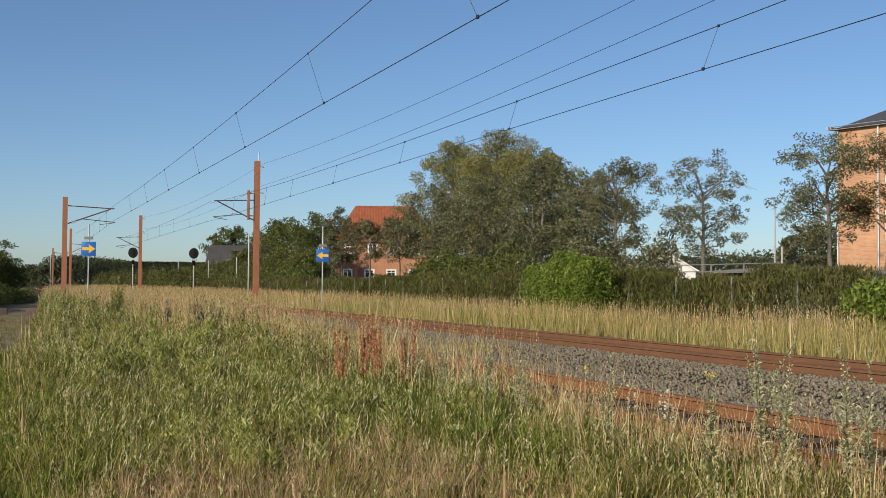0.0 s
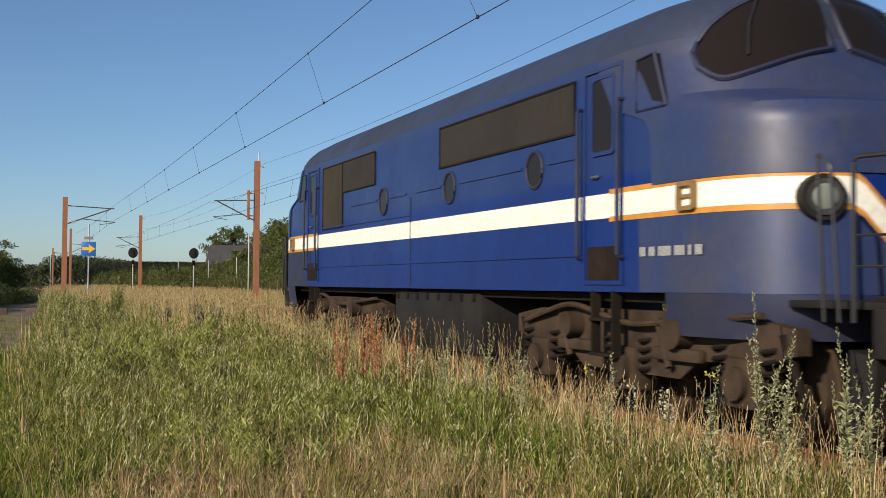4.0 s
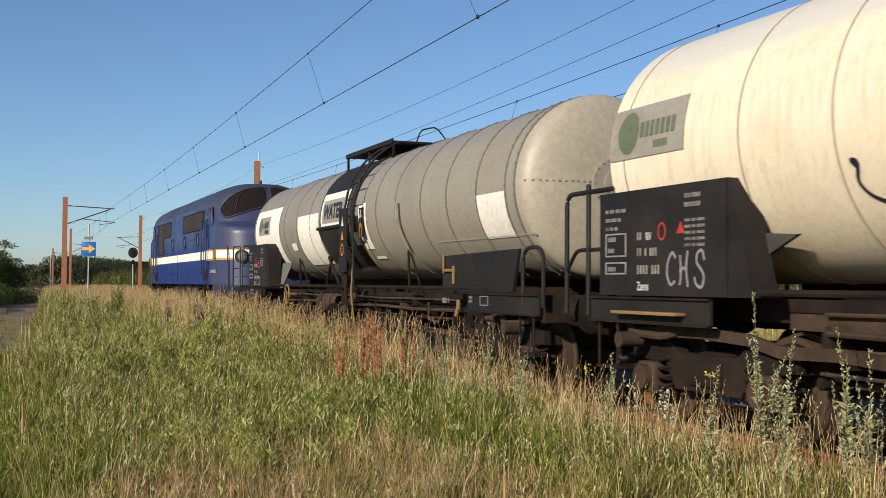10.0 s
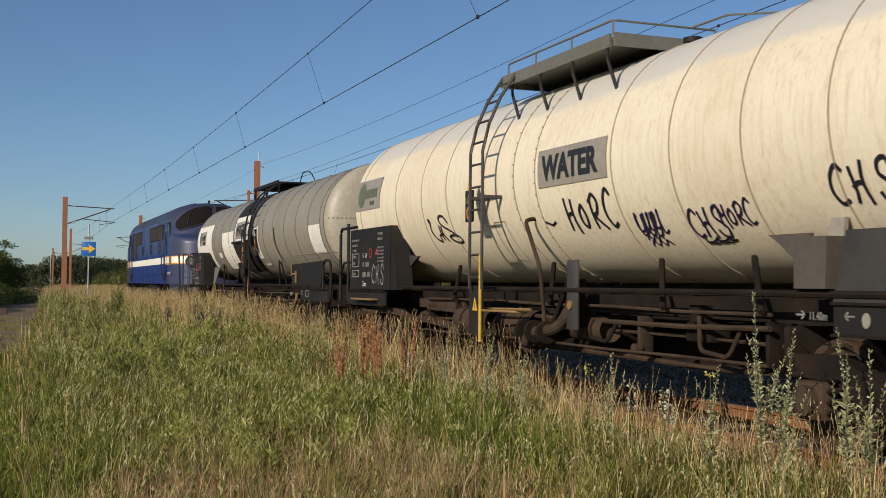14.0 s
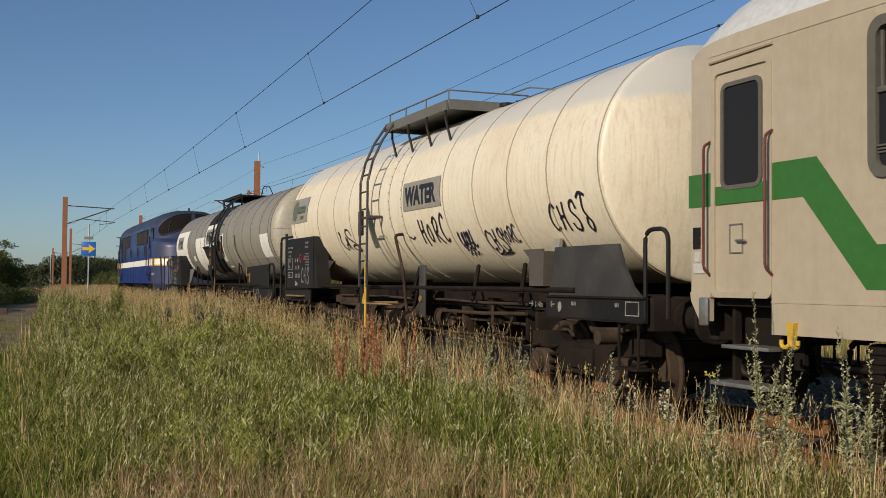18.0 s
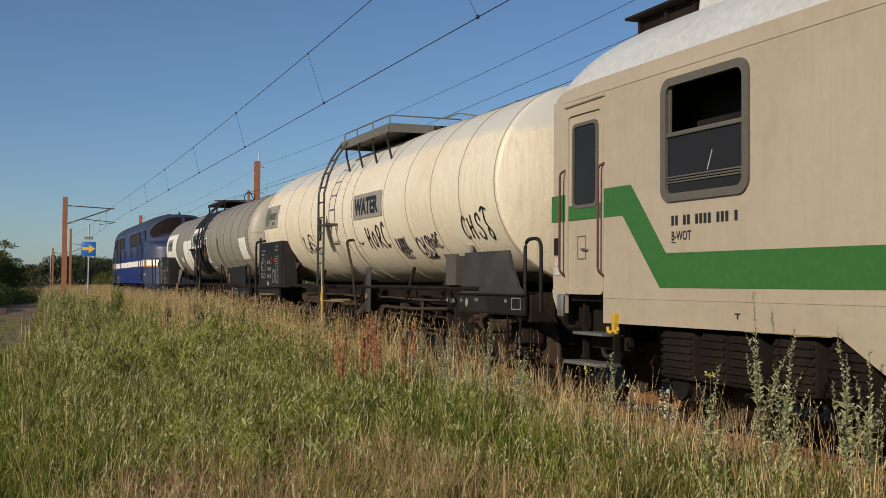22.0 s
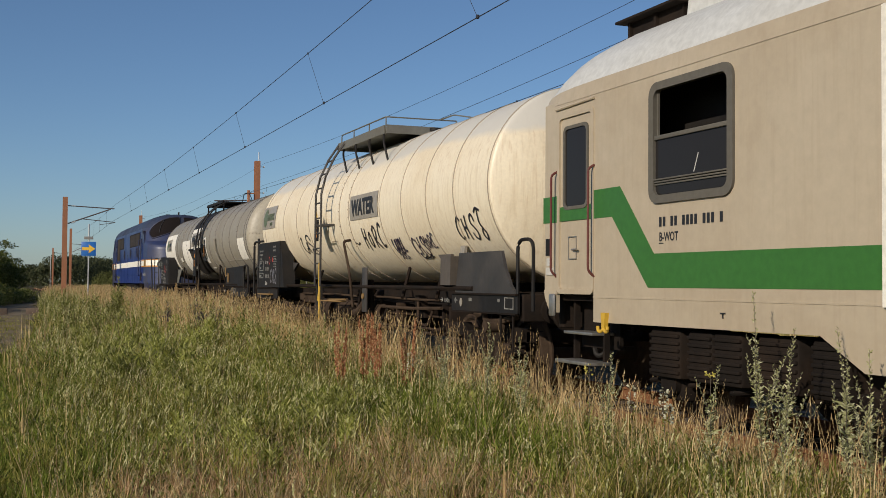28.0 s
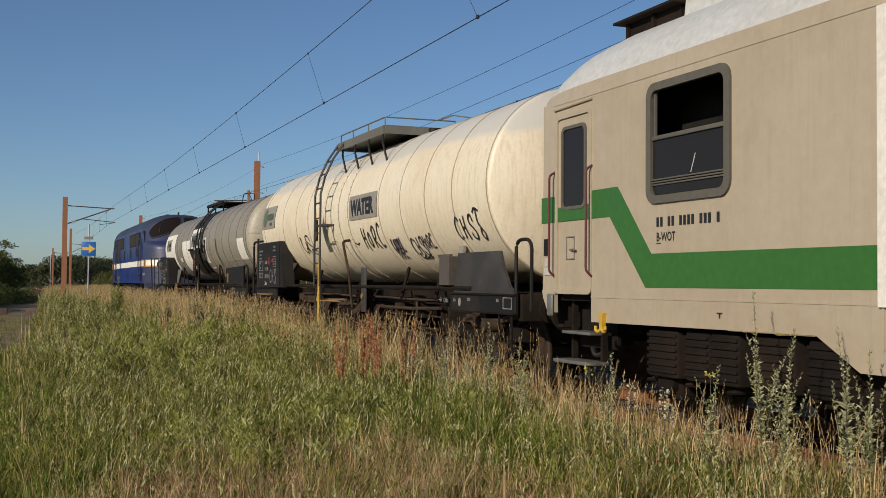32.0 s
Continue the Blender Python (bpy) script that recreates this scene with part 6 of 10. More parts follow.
def underside(g, xa, xb, seed, tanks):
    """Air tanks, rods, levers and hangers between the bogies, each a part of its own."""
    rs = random.Random(seed)
    m = (xa + xb) / 2
    for x0, x1, z, r, mat in tanks:
        b = fresh()
        lathe_x(b, [(x0 - 0.05, 0.001), (x0 - 0.04, r * 0.6), (x0, r * 0.95), (x0 + 0.03, r), (x1 - 0.03, r), (x1, r * 0.95), (x1 + 0.04, r * 0.6), (x1 + 0.05, 0.001)], 22, -0.92, z)
        t = part("air_tank", b, mat, g, "dusty brown air tank")
        for k in (0.25, 0.75):
            x = x0 + (x1 - x0) * k
            part("strap", lathe_x(fresh(), [(x - 0.025, r - 0.002), (x - 0.02, r + 0.008), (x + 0.02, r + 0.008), (x + 0.025, r - 0.002)], 22, -0.92, z, close=False), "under", t)
    for y, z, r in ((-1.02, 1.13, 0.018), (-1.0, 0.99, 0.026), (-0.85, 0.86, 0.02), (-1.05, 0.70, 0.016), (-0.7, 0.60, 0.03), (0.4, 0.75, 0.03), (0.9, 0.95, 0.03)):
        q = [(xa + 3.2 + (xb - xa - 6.4) * k / 6, y + rs.uniform(-0.03, 0.03), z + rs.uniform(-0.02, 0.02)) for k in range(7)]
        part("brake_rod", tube(fresh(), q, r, 7), "underbrown", g)
    for k in range(13):
        x = xa + 3.3 + (xb - xa - 6.6) * (k + rs.uniform(-0.3, 0.3)) / 12
        b = fresh()
        z0 = rs.uniform(0.55, 0.85)
        if k % 3 == 0:
            box(b, (x, -0.9, (z0 + 1.05) / 2), (0.05, 0.16, 1.05 - z0), 0.01)
            disc_y(b, (x, -1.0, z0 + 0.04), 0.05, 0.08, 12)
        elif k % 3 == 1:
            box(b, (x, -0.8, z0 + 0.12), (rs.uniform(0.2, 0.42), 0.24, rs.uniform(0.14, 0.26)), 0.035)
            tube(b, [(x, -0.85, z0 + 0.2), (x + 0.05, -0.85, 1.08)], 0.03, 6)
        else:
            tube(b, round_path([(x - 0.3, -1.0, 1.08), (x - 0.26, -1.02, z0), (x + 0.2, -1.04, z0 - 0.04), (x + 0.3, -0.98, 0.98)], 0.08), 0.022, 7)
        part("brake_lever", b, "underbrown" if k % 2 else "under", g)
    for x, way in ((xa + 3.1, 1), (xb - 3.1, -1)):
        b = fresh()
        box(b, (x, 0, 0.86), (0.08, 1.9, 0.34), 0.02)
        part("cross_member", b, "under", g)
    b = fresh()
    box(b, (m, -0.35, 0.8), (1.5, 0.5, 0.42), 0.06)
    part("brake_cylinder", b, "under", g)


def elbow_valve(g, x, z, y=-1.2):
    """A bottom outlet: a bent pipe with flanges and a cap."""
    b = fresh()
    tube(b, round_path([(x + 0.45, y + 0.25, z + 0.45), (x + 0.4, y, z + 0.05), (x - 0.3, y, z - 0.02), (x - 0.42, y, z - 0.14)], 0.14), 0.065, 10)
    v = part("outlet_pipe", b, "underbrown", g)
    for q in (0.12, -0.18, -0.44):
        part("flange", lathe_x(fresh(), [(x + q - 0.03, 0.001), (x + q - 0.03, 0.13), (x + q + 0.03, 0.13), (x + q + 0.03, 0.001)], 16, y, z), "under", v)


def saddle(g, x0, x1, R, zc, s, name="saddle"):
    """The cradle plate that carries the tank's end."""
    b = fresh()
    out = [(x0, 1.27), (x1, 1.27), (x1 + 0.12 * (1 if x1 > x0 else -1), zc - R * 0.66), (x0, zc - R * 0.66)]
    prism(b, out, s * 1.02, s * 1.06)
    part(name, b, "black", g)


def build_wagon_a():
    """Grey tank wagon with white squares."""
    SC = -15.35

    def wx(S):
        return SC - S
    R, zc = 1.14, 2.575
    g = thing("tank_wagon", (0, TRACK, 0), "grey riveted tank wagon with white squares and a black dome hatch", "tank wagon", "tank wagons")
    b = tank_body(fresh(), wx(-7.45), wx(-22.75), R, zc, 0.30)
    part("tank", b, "tankgrey", g, "weathered grey steel tank")
    # thin shell over the end, in a lighter, creamier tone than the side
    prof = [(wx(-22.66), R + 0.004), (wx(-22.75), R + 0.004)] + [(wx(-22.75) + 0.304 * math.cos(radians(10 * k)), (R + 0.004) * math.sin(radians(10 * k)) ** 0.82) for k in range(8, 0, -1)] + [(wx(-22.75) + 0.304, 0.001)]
    part("tank_end", lathe_x(fresh(), prof, 64, 0, zc, close=False), "tankend", g, "tank end in a lighter cream tone than the side")
    for S in (-7.6, -10.6, -11.7, -12.8, -13.6, -15.6, -17.15, -18.15, -19.3, -20.35, -21.43, -22.35, -22.62):
        b = fresh()
        hoop(b, wx(S), R, zc, 0.04, 0.012, 56)
        part("tank_hoop", b, "hoop", g)
    b = fresh()
    for s in (-1, 1):
        for k in range(60):
            x = wx(-19.6) + k * 0.055
            a = radians(-32)
            box(b, (x, s * (R + 0.006) * math.cos(a), zc + (R + 0.006) * math.sin(a)), (0.02, 0.02, 0.02))
        curved_x = [wx(-19.6), wx(-22.7)]
    tagged(part("seam_rivets", b, "tankgrey", g), kind="stuff")
    # end dome seam and manhole
    b = fresh()
    xe = wx(-22.75) + 0.3
    lathe_x(b, [(xe - 0.06, 0.30), (xe + 0.01, 0.30), (xe + 0.02, 0.27), (xe + 0.02, 0.001)], 28, 0, zc + 0.02)
    for k in range(20):
        a = 2 * math.pi * k / 20
        box(b, (xe + 0.012, 0.285 * math.cos(a), zc + 0.02 + 0.285 * math.sin(a)), (0.03, 0.022, 0.022))
    lathe_x(b, [(xe, 0.16), (xe + 0.05, 0.16), (xe + 0.06, 0.12), (xe + 0.06, 0.001)], 20, 0, zc + 0.02)
    part("end_manhole", b, "tankgrey", g, "round bolted manhole in the tank end")
    b = fresh()
    for k in range(30):
        y = -R + 2 * R * (k + 0.5) / 30
        if abs(y) > 0.33:
            d = 0.3 * math.sqrt(max(0, 1 - (abs(y) / R) ** 2.4))
            box(b, (wx(-22.75) + d + 0.004, y, zc + 0.03), (0.02, 0.025, 0.02))
    tagged(part("end_rivets", b, "tankgrey", g), kind="stuff")
    # white squares, black band, writing
    for s0, s1, a0, a1 in ((-7.62, -10.12, -42, 25), (-11.82, -13.5, -47, 8), (-21.45, -22.33, -33, -3), (-16.17, -16.6, -33, 8)):
        b = fresh()
        curved(b, wx(s0), wx(s1), a0, a1, zc, R, 1, 12, 0.010)
        part("white_square", b, "white", g, "white painted square")
    b = fresh()
    curved(b, wx(-13.62), wx(-15.95), -52, 75, zc, R, 1, 24, 0.011)
    part("black_band", b, "black", g, "dark painted band round the tank")
    b = fresh()
    curved(b, wx(-13.70), wx(-15.45), -10, 25, zc, R, 1, 8, 0.016)
    part("sign_ground", b, "white", g)
    b = fresh()
    curved(b, wx(-13.83), wx(-15.32), -4, 18, zc, R, 1, 6, 0.021)
    part("sign_board", b, "signgrey", g)
    t = letters("WATER", 0.38, wx(-13.93), zc + 0.01, 0, 0.97, 0.045)
    part("lettering", wrap(t, zc, R + 0.026), "letter", g, "black word WATER", smooth=False)
    # lower hatch skirt below the sign
    b = fresh()
    rows = []
    for k in range(9):
        a = radians(-8 - 46 * k / 8)
        f = 1.0 - abs(k / 8 - 0.0) * 0.55
        rows.append([b.verts.new((wx(-14.55) + sx * 0.98 * f, -(R + 0.05) * math.cos(a), zc + (R + 0.05) * math.sin(a))) for sx in (-1, 1)])
    for p, q in zip(rows, rows[1:]):
        b.faces.new((p[0], p[1], q[1], q[0]))
    part("hatch_skirt", b, "black", g)
    b = fresh()
    tube(b, [(wx(-13.6), -(R + 0.06) * math.cos(radians(8)), zc - 0.17), (wx(-15.6), -(R + 0.06) * math.cos(radians(8)), zc - 0.17)], 0.035, 7)
    part("hatch_lip", b, "black", g)
    # emblem board: a green disc and grey bars
    b = fresh()
    curved(b, wx(-8.05), wx(-9.16), -5, 16, zc, R, 1, 6, 0.016)
    part("emblem_board", b, "signgrey", g)
    b = fresh()
    n = 22
    ce = b.verts.new((wx(-8.22), 0, zc + 0.12))
    ring = [b.verts.new((wx(-8.22) + 0.15 * math.cos(2 * math.pi * i / n), 0, zc + 0.12 + 0.17 * math.sin(2 * math.pi * i / n))) for i in range(n)]
    for i in range(n):
        b.faces.new((ce, ring[i], ring[(i + 1) % n]))
    bars(b, wx(-8.40), zc + 0.05, 0.13, "000", 0, 0.75)
    part("emblem", wrap(b, zc, R + 0.02), "weedgreen", g, "round green emblem with bars", smooth=False)
    b = fresh()
    bars(b, wx(-8.70), zc + 0.05, 0.15, "0000", 0, 0.62)
    bars(b, wx(-8.68), zc - 0.07, 0.08, "0000000", 0, 0.62)
    part("emblem_bars", wrap(b, zc, R + 0.02), "letter", g, "dark lettering as bars", smooth=False)
    # small plates on the tank
    for S, a, w, h in ((-11.1, -23, 0.4, 8), (-16.4, -42, 0.5, 3), (-14.0, -22, 0.3, 4), (-15.75, -22, 0.3, 12)):
        b = fresh()
        curved(b, wx(S), wx(S - w), a - h / 2, a + h / 2, zc, R, 1, 3, 0.018)
        part("small_plate", b, "white", g)
    # warning tall plate and dark tall box beside the ladder
    b = fresh()
    prism(b, [(wx(-15.84), 1.55), (wx(-16.30), 1.55), (wx(-16.30), 2.66), (wx(-15.84), 2.66)], -1.40, -1.375)
    wb = part("warning_board", b, "black", g, "tall black board with warning signs")

    def warning(x, z, y, parent, step=0.24):
        for k, (mt, kind) in enumerate((("letter_white", 0), ("warn", 0), ("warn", 1))):
            b = fresh()
            zz = z - step * k
            if kind == 0:
                vs = [b.verts.new(p) for p in ((x - 0.085, y, zz - 0.07), (x + 0.085, y, zz - 0.07), (x, y, zz + 0.09))]
                b.faces.new(vs)
            else:
                stroke(b, [(x + 0.075 * math.cos(a * 0.4), zz + 0.095 * math.sin(a * 0.4)) for a in range(17)], 0.03, y)
            part("warning_sign", b, mt, parent, smooth=False)
    warning(wx(-16.07), 2.42, -1.406, wb)
    b = fresh()
    prism(b, [(wx(-16.26), 2.16), (wx(-16.5), 2.16), (wx(-16.5), 2.66), (wx(-16.26), 2.66)], -1.165, -1.15)
    wb2 = part("warning_plate", b, "black", g)
    warning(wx(-16.38), 2.56, -1.17, wb2, 0.16)
    # ladder up the side, over the shoulder, to the walkway
    for xo in (wx(-15.98), wx(-16.52)):
        pts = [(xo, -1.32, 1.25), (xo, -1.36, 2.6)]
        for k in range(7):
            a = radians(5 + 62 * k / 6)
            pts.append((xo, -(R + 0.19) * math.cos(a), zc + (R + 0.19) * math.sin(a) + 0.02))
        b = fresh()
        lad = part("ladder", tube(b, pts, 0.022, 6), "black", g, "black steel ladder") if xo < wx(-16.2) else part("stile", tube(b, pts, 0.022, 6), "black", lad)
    for k in range(9):
        a = radians(-40 + 100 * k / 8)
        b = fresh()
        tube(b, [(wx(-15.98), -(R + 0.19) * math.cos(a) if a > 0 else -1.34, zc + (R + 0.19) * math.sin(a)), (wx(-16.52), -(R + 0.19) * math.cos(a) if a > 0 else -1.34, zc + (R + 0.19) * math.sin(a))], 0.016, 5)
        part("rung", b, "black", lad if lad.name.startswith("ladder") else lad.parent)
    b = fresh()
    box(b, (wx(-15.0), -0.18, zc + R + 0.12), (2.84, 0.86, 0.04), 0.01)
    box(b, (wx(-15.0), -0.61, zc + R + 0.13), (2.84, 0.03, 0.08))
    box(b, (wx(-15.0), 0.25, zc + R + 0.13), (2.84, 0.03, 0.08))
    for q in (-1.38, 0, 1.38):
        for s in (-1, 1):
            box(b, (wx(-15.0) + q, -0.18 + s * 0.4, zc + R - 0.02), (0.04, 0.04, 0.28))
    part("walkway", b, "black", g, "black steel walkway on the tank")
    b = fresh()
    tube(b, round_path([(wx(-15.3), 0.2, zc + R + 0.15), (wx(-15.6), 0.2, zc + R + 0.46), (wx(-16.4), 0.2, zc + R + 0.42), (wx(-17.1), 0.2, zc + R + 0.02)], 0.2), 0.014, 6)
    part("handrail", b, "black", g)
    b = fresh()
    tube(b, [(wx(-15.3), 0, zc + R - 0.05), (wx(-15.3), 0, zc + R + 0.09)], 0.26, 20)
    part("dome_hatch", b, "black", g)
    # lower brackets between tank and frame
    for S in (-11.74, -18.57):
        for s in (-1, 1):
            b = fresh()
            tube(b, [(wx(S), s * 1.04, 1.22), (wx(S) , s * 1.06, zc - R * 0.62)], 0.022, 6)
            tube(b, [(wx(S) + 0.2, s * 0.9, 1.22), (wx(S), s * 1.02, zc - R * 0.66)], 0.018, 6)
            part("tank_bracket", b, "under", g)
    for S, a0, a1 in ((-18.35, -34, 2),):
        b = fresh()
        tube(b, [(wx(S), -(R + 0.05) * math.cos(radians(a)), zc + (R + 0.05) * math.sin(radians(a))) for a in (2, -10, -22, -34)], 0.03, 7)
        tube(b, [(wx(S) - 0.02, -(R + 0.05) * math.cos(radians(a)), zc + (R + 0.05) * math.sin(radians(a))) for a in (2, -10, -22, -34)], 0.03, 7)
        part("heating_pipe", b, "tankgrey", g)
    # shields with stencils at the front
    for s in (-1, 1):
        b = fresh()
        prism(b, [(wx(-7.66), 1.27), (wx(-9.6), 1.27), (wx(-9.6), 2.24), (wx(-7.66), 2.24)], s * 1.30 - 0.012, s * 1.30 + 0.012)
        sh = part("end_shield", b, "black", g, "black end shield with white stencils")
        b = fresh()
        prism(b, [(wx(-9.6), 1.27), (wx(-9.78), 1.27), (wx(-9.72), 2.15), (wx(-9.6), 2.24)], s * 1.0, s * 1.30)
        part("shield_return", b, "black", sh)
        yy = s * 1.316
        b = fresh()
        bars(b, wx(-7.75), 2.04, 0.035, "000 00000000 0000", yy, 0.6)
        bars(b, wx(-7.75), 1.96, 0.035, "00000000 000", yy, 0.6)
        bars(b, wx(-7.75), 1.88, 0.035, "000 000 000", yy, 0.6)
        bars(b, wx(-8.32), 1.72, 0.075, "00", yy, 0.6)
        bars(b, wx(-8.32), 1.58, 0.075, "00 0 000", yy, 0.6)
        bars(b, wx(-8.32), 1.44, 0.085, "0000 000 0", yy, 0.6)
        bars(b, wx(-9.05), 2.10, 0.04, "0000000", yy, 0.8)
        bars(b, wx(-9.05), 2.03, 0.04, "0000000", yy, 0.8)
        for k in range(4):
            bars(b, wx(-8.95), 1.90 - 0.05 * k, 0.025, "000000 0000 0000000", yy, 0.7)
        tagged(part("stencils", b, "stencil_dim", sh, smooth=False), "dull white stencils as bars", kind="stuff")
        if s < 0:
            part("lettering", letters("RIV", 0.10, wx(-8.47), 1.72, yy, 0.7), "letter_white", sh, "white stencilled letters RIV", smooth=False)
            part("lettering", letters("Zacs", 0.105, wx(-8.32), 1.31, yy, 0.72), "letter_white", sh, "white stencilled type letters", smooth=False)
        b = fresh()
        hollow(b, [(wx(-7.78), 1.66), (wx(-8.12), 1.66), (wx(-8.12), 1.79), (wx(-7.78), 1.79)], [(wx(-7.80), 1.68), (wx(-8.10), 1.68), (wx(-8.10), 1.77), (wx(-7.80), 1.77)], yy - 0.002, yy + 0.002)
        hollow(b, [(wx(-7.78), 1.46), (wx(-8.12), 1.46), (wx(-8.12), 1.57), (wx(-7.78), 1.57)], [(wx(-7.80), 1.48), (wx(-8.10), 1.48), (wx(-8.10), 1.55), (wx(-7.80), 1.55)], yy - 0.002, yy + 0.002)
        hollow(b, [(wx(-8.62), 1.31), (wx(-8.95), 1.31), (wx(-8.95), 1.50), (wx(-8.62), 1.50)], [(wx(-8.64), 1.33), (wx(-8.93), 1.33), (wx(-8.93), 1.48), (wx(-8.64), 1.48)], yy - 0.002, yy + 0.002)
        part("stencil_box", b, "stencil_dim", sh)
        b = fresh()
        stroke(b, [(wx(-8.52) + 0.09 * math.cos(0.35 * a), 1.84 + 0.1 * math.sin(0.35 * a)) for a in range(19)], 0.02, yy)
        stroke(b, [(wx(-8.46), 1.91), (wx(-8.58), 1.77)], 0.02, yy)
        for px, pz in ((-8.78, 1.84), (-8.72, 1.75), (-8.84, 1.75)):
            vs = [b.verts.new(p) for p in ((wx(px) - 0.055, yy, pz - 0.05), (wx(px) + 0.055, yy, pz - 0.05), (wx(px), yy, pz + 0.05))]
            b.faces.new(vs)
        part("red_marks", b, "red", sh, "red danger marks", smooth=False)
        # diagonal stay behind the shield and the rear cradle plates
        b = fresh()
        prism(b, [(wx(-9.75), 1.24), (wx(-9.95), 1.24), (wx(-10.9), 1.80), (wx(-10.0), 1.80)], s * 1.0, s * 1.02)
        part("front_cradle", b, "walk", g)
        b = fresh()
        prism(b, [(wx(-20.5), 1.27), (wx(-22.8), 1.27), (wx(-22.97), 1.78), (wx(-20.5), 1.74)], s * 1.20, s * 1.24)
        part("rear_cradle", b, "black", g, "black rear cradle plate")
        b = fresh()
        tube(b, round_path([(wx(-23.22), s * 1.3, 1.1), (wx(-23.22), s * 1.3, 1.78), (wx(-23.75), s * 1.3, 1.78), (wx(-23.75), s * 1.3, 1.1)], 0.2), 0.025, 7)
        part("end_handrail", b, "black", g)
    wagon_frame(g, wx(-7.0), wx(-23.68))
    freight_bogie(g, wx(-8.75), 1.8)
    freight_bogie(g, wx(-22.05), 1.8)
    underside(g, wx(-7.0), wx(-23.68), 3, ((wx(-14.58), wx(-13.3), 1.0, 0.19, "underbrown"), (wx(-18.4), wx(-17.3), 0.72, 0.15, "under")))
    elbow_valve(g, wx(-15.3), 0.86)
    part("outlet_post", tube(fresh(), [(wx(-15.18), -1.1, 0.95), (wx(-15.18), -1.12, 1.93)], 0.045, 9), "under", g)
    part("outlet_stay", tube(fresh(), [(wx(-14.0), -1.1, 1.32), (wx(-14.5), -1.14, 1.85)], 0.03, 7), "under", g)
    part("outlet_stay", tube(fresh(), [(wx(-14.9), -1.1, 1.32), (wx(-14.3), -1.14, 1.85)], 0.03, 7), "under", g)
    part("drain_hose", tube(fresh(), round_path([(wx(-16.05), -1.3, 1.75), (wx(-16.1), -1.34, 1.2), (wx(-16.25), -1.32, 0.7)], 0.1), 0.03, 7), "under", g)
    # handwheel, yellow levers
    b = fresh()
    c = Vector((wx(-11.66), -1.32, 1.12))
    tube(b, [c + Vector((0.2 * math.cos(2 * math.pi * i / 22), 0, 0.2 * math.sin(2 * math.pi * i / 22))) for i in range(23)], 0.017, 6)
    for k in range(3):
        a = 2 * math.pi * k / 3 + 0.3
        tube(b, [c, c + Vector((0.2 * math.cos(a), 0, 0.2 * math.sin(a)))], 0.012, 5)
    tube(b, [c, c + Vector((0, 0.3, 0))], 0.02, 6)
    part("handwheel", b, "brass", g, "dull yellow brake handwheel")
    for S in (-8.72, -21.3):
        b = fresh()
        box(b, (wx(S), -1.33, 1.08), (0.06, 0.04, 0.14), 0.012)
        tube(b, round_path([(wx(S), -1.34, 1.05), (wx(S) - 0.02, -1.36, 0.94), (wx(S) + 0.08, -1.38, 0.94), (wx(S) + 0.09, -1.38, 1.0)], 0.03), 0.018, 7)
        part("rope_hook", b, "brass", g, "dull yellow rope hook")
    b = fresh()
    tube(b, [(wx(-20.62), -1.27, 1.54), (wx(-21.0), -1.27, 1.54)], 0.022, 6)
    tube(b, [(wx(-20.6), -1.27, 1.5), (wx(-20.6), -1.27, 1.76)], 0.014, 6)
    tube(b, [(wx(-20.98), -1.27, 1.60), (wx(-20.98), -1.27, 1.36)], 0.022, 6)
    part("valve_lever", b, "brass", g, "dull yellow valve lever")
    b = fresh()
    hollow(b, [(wx(-22.0), 1.09), (wx(-22.25), 1.09), (wx(-22.25), 1.21), (wx(-22.0), 1.21)], [(wx(-22.01), 1.10), (wx(-22.24), 1.10), (wx(-22.24), 1.20), (wx(-22.01), 1.20)], -1.324, -1.317)
    bars(b, wx(-21.65), 1.17, 0.035, "0000", -1.322, 0.8)
    bars(b, wx(-21.65), 1.12, 0.035, "0000", -1.322, 0.8)
    bars(b, wx(-7.45), 1.11, 0.045, "0 0000 0", -1.322, 0.6)
    hollow(b, [(wx(-7.95), 1.08), (wx(-8.2), 1.08), (wx(-8.2), 1.2), (wx(-7.95), 1.2)], [(wx(-7.97), 1.1), (wx(-8.18), 1.1), (wx(-8.18), 1.18), (wx(-7.97), 1.18)], -1.324, -1.317)
    bars(b, wx(-20.7), 1.10, 0.07, "0000 0", -1.322, 0.6)
    tagged(part("sill_marks", b, "stencil_dim", g, smooth=False), "white stencil bars", kind="stuff")
    part("drain_hose", tube(fresh(), round_path([(wx(-16.38), -1.3, 1.68), (wx(-16.42), -1.34, 1.2), (wx(-16.58), -1.3, 0.45)], 0.1), 0.014, 6), "brass", g, "yellow-brown drain hose")
    return g, SC


def flow(pts, n=5):
    """A smooth line through the points."""
    P = [Vector((x, 0, z)) for x, z in pts]
    P = [P[0] * 2 - P[1]] + P + [P[-1] * 2 - P[-2]]
    out = []
    for a, b, c, d in zip(P, P[1:], P[2:], P[3:]):
        for k in range(n):
            t = k / n
            q = 0.5 * (2 * b + (c - a) * t + (2 * a - 5 * b + 4 * c - d) * t * t + (3 * b - a - 3 * c + d) * t ** 3)
            out.append((q.x, q.z))
    return out + [pts[-1]]


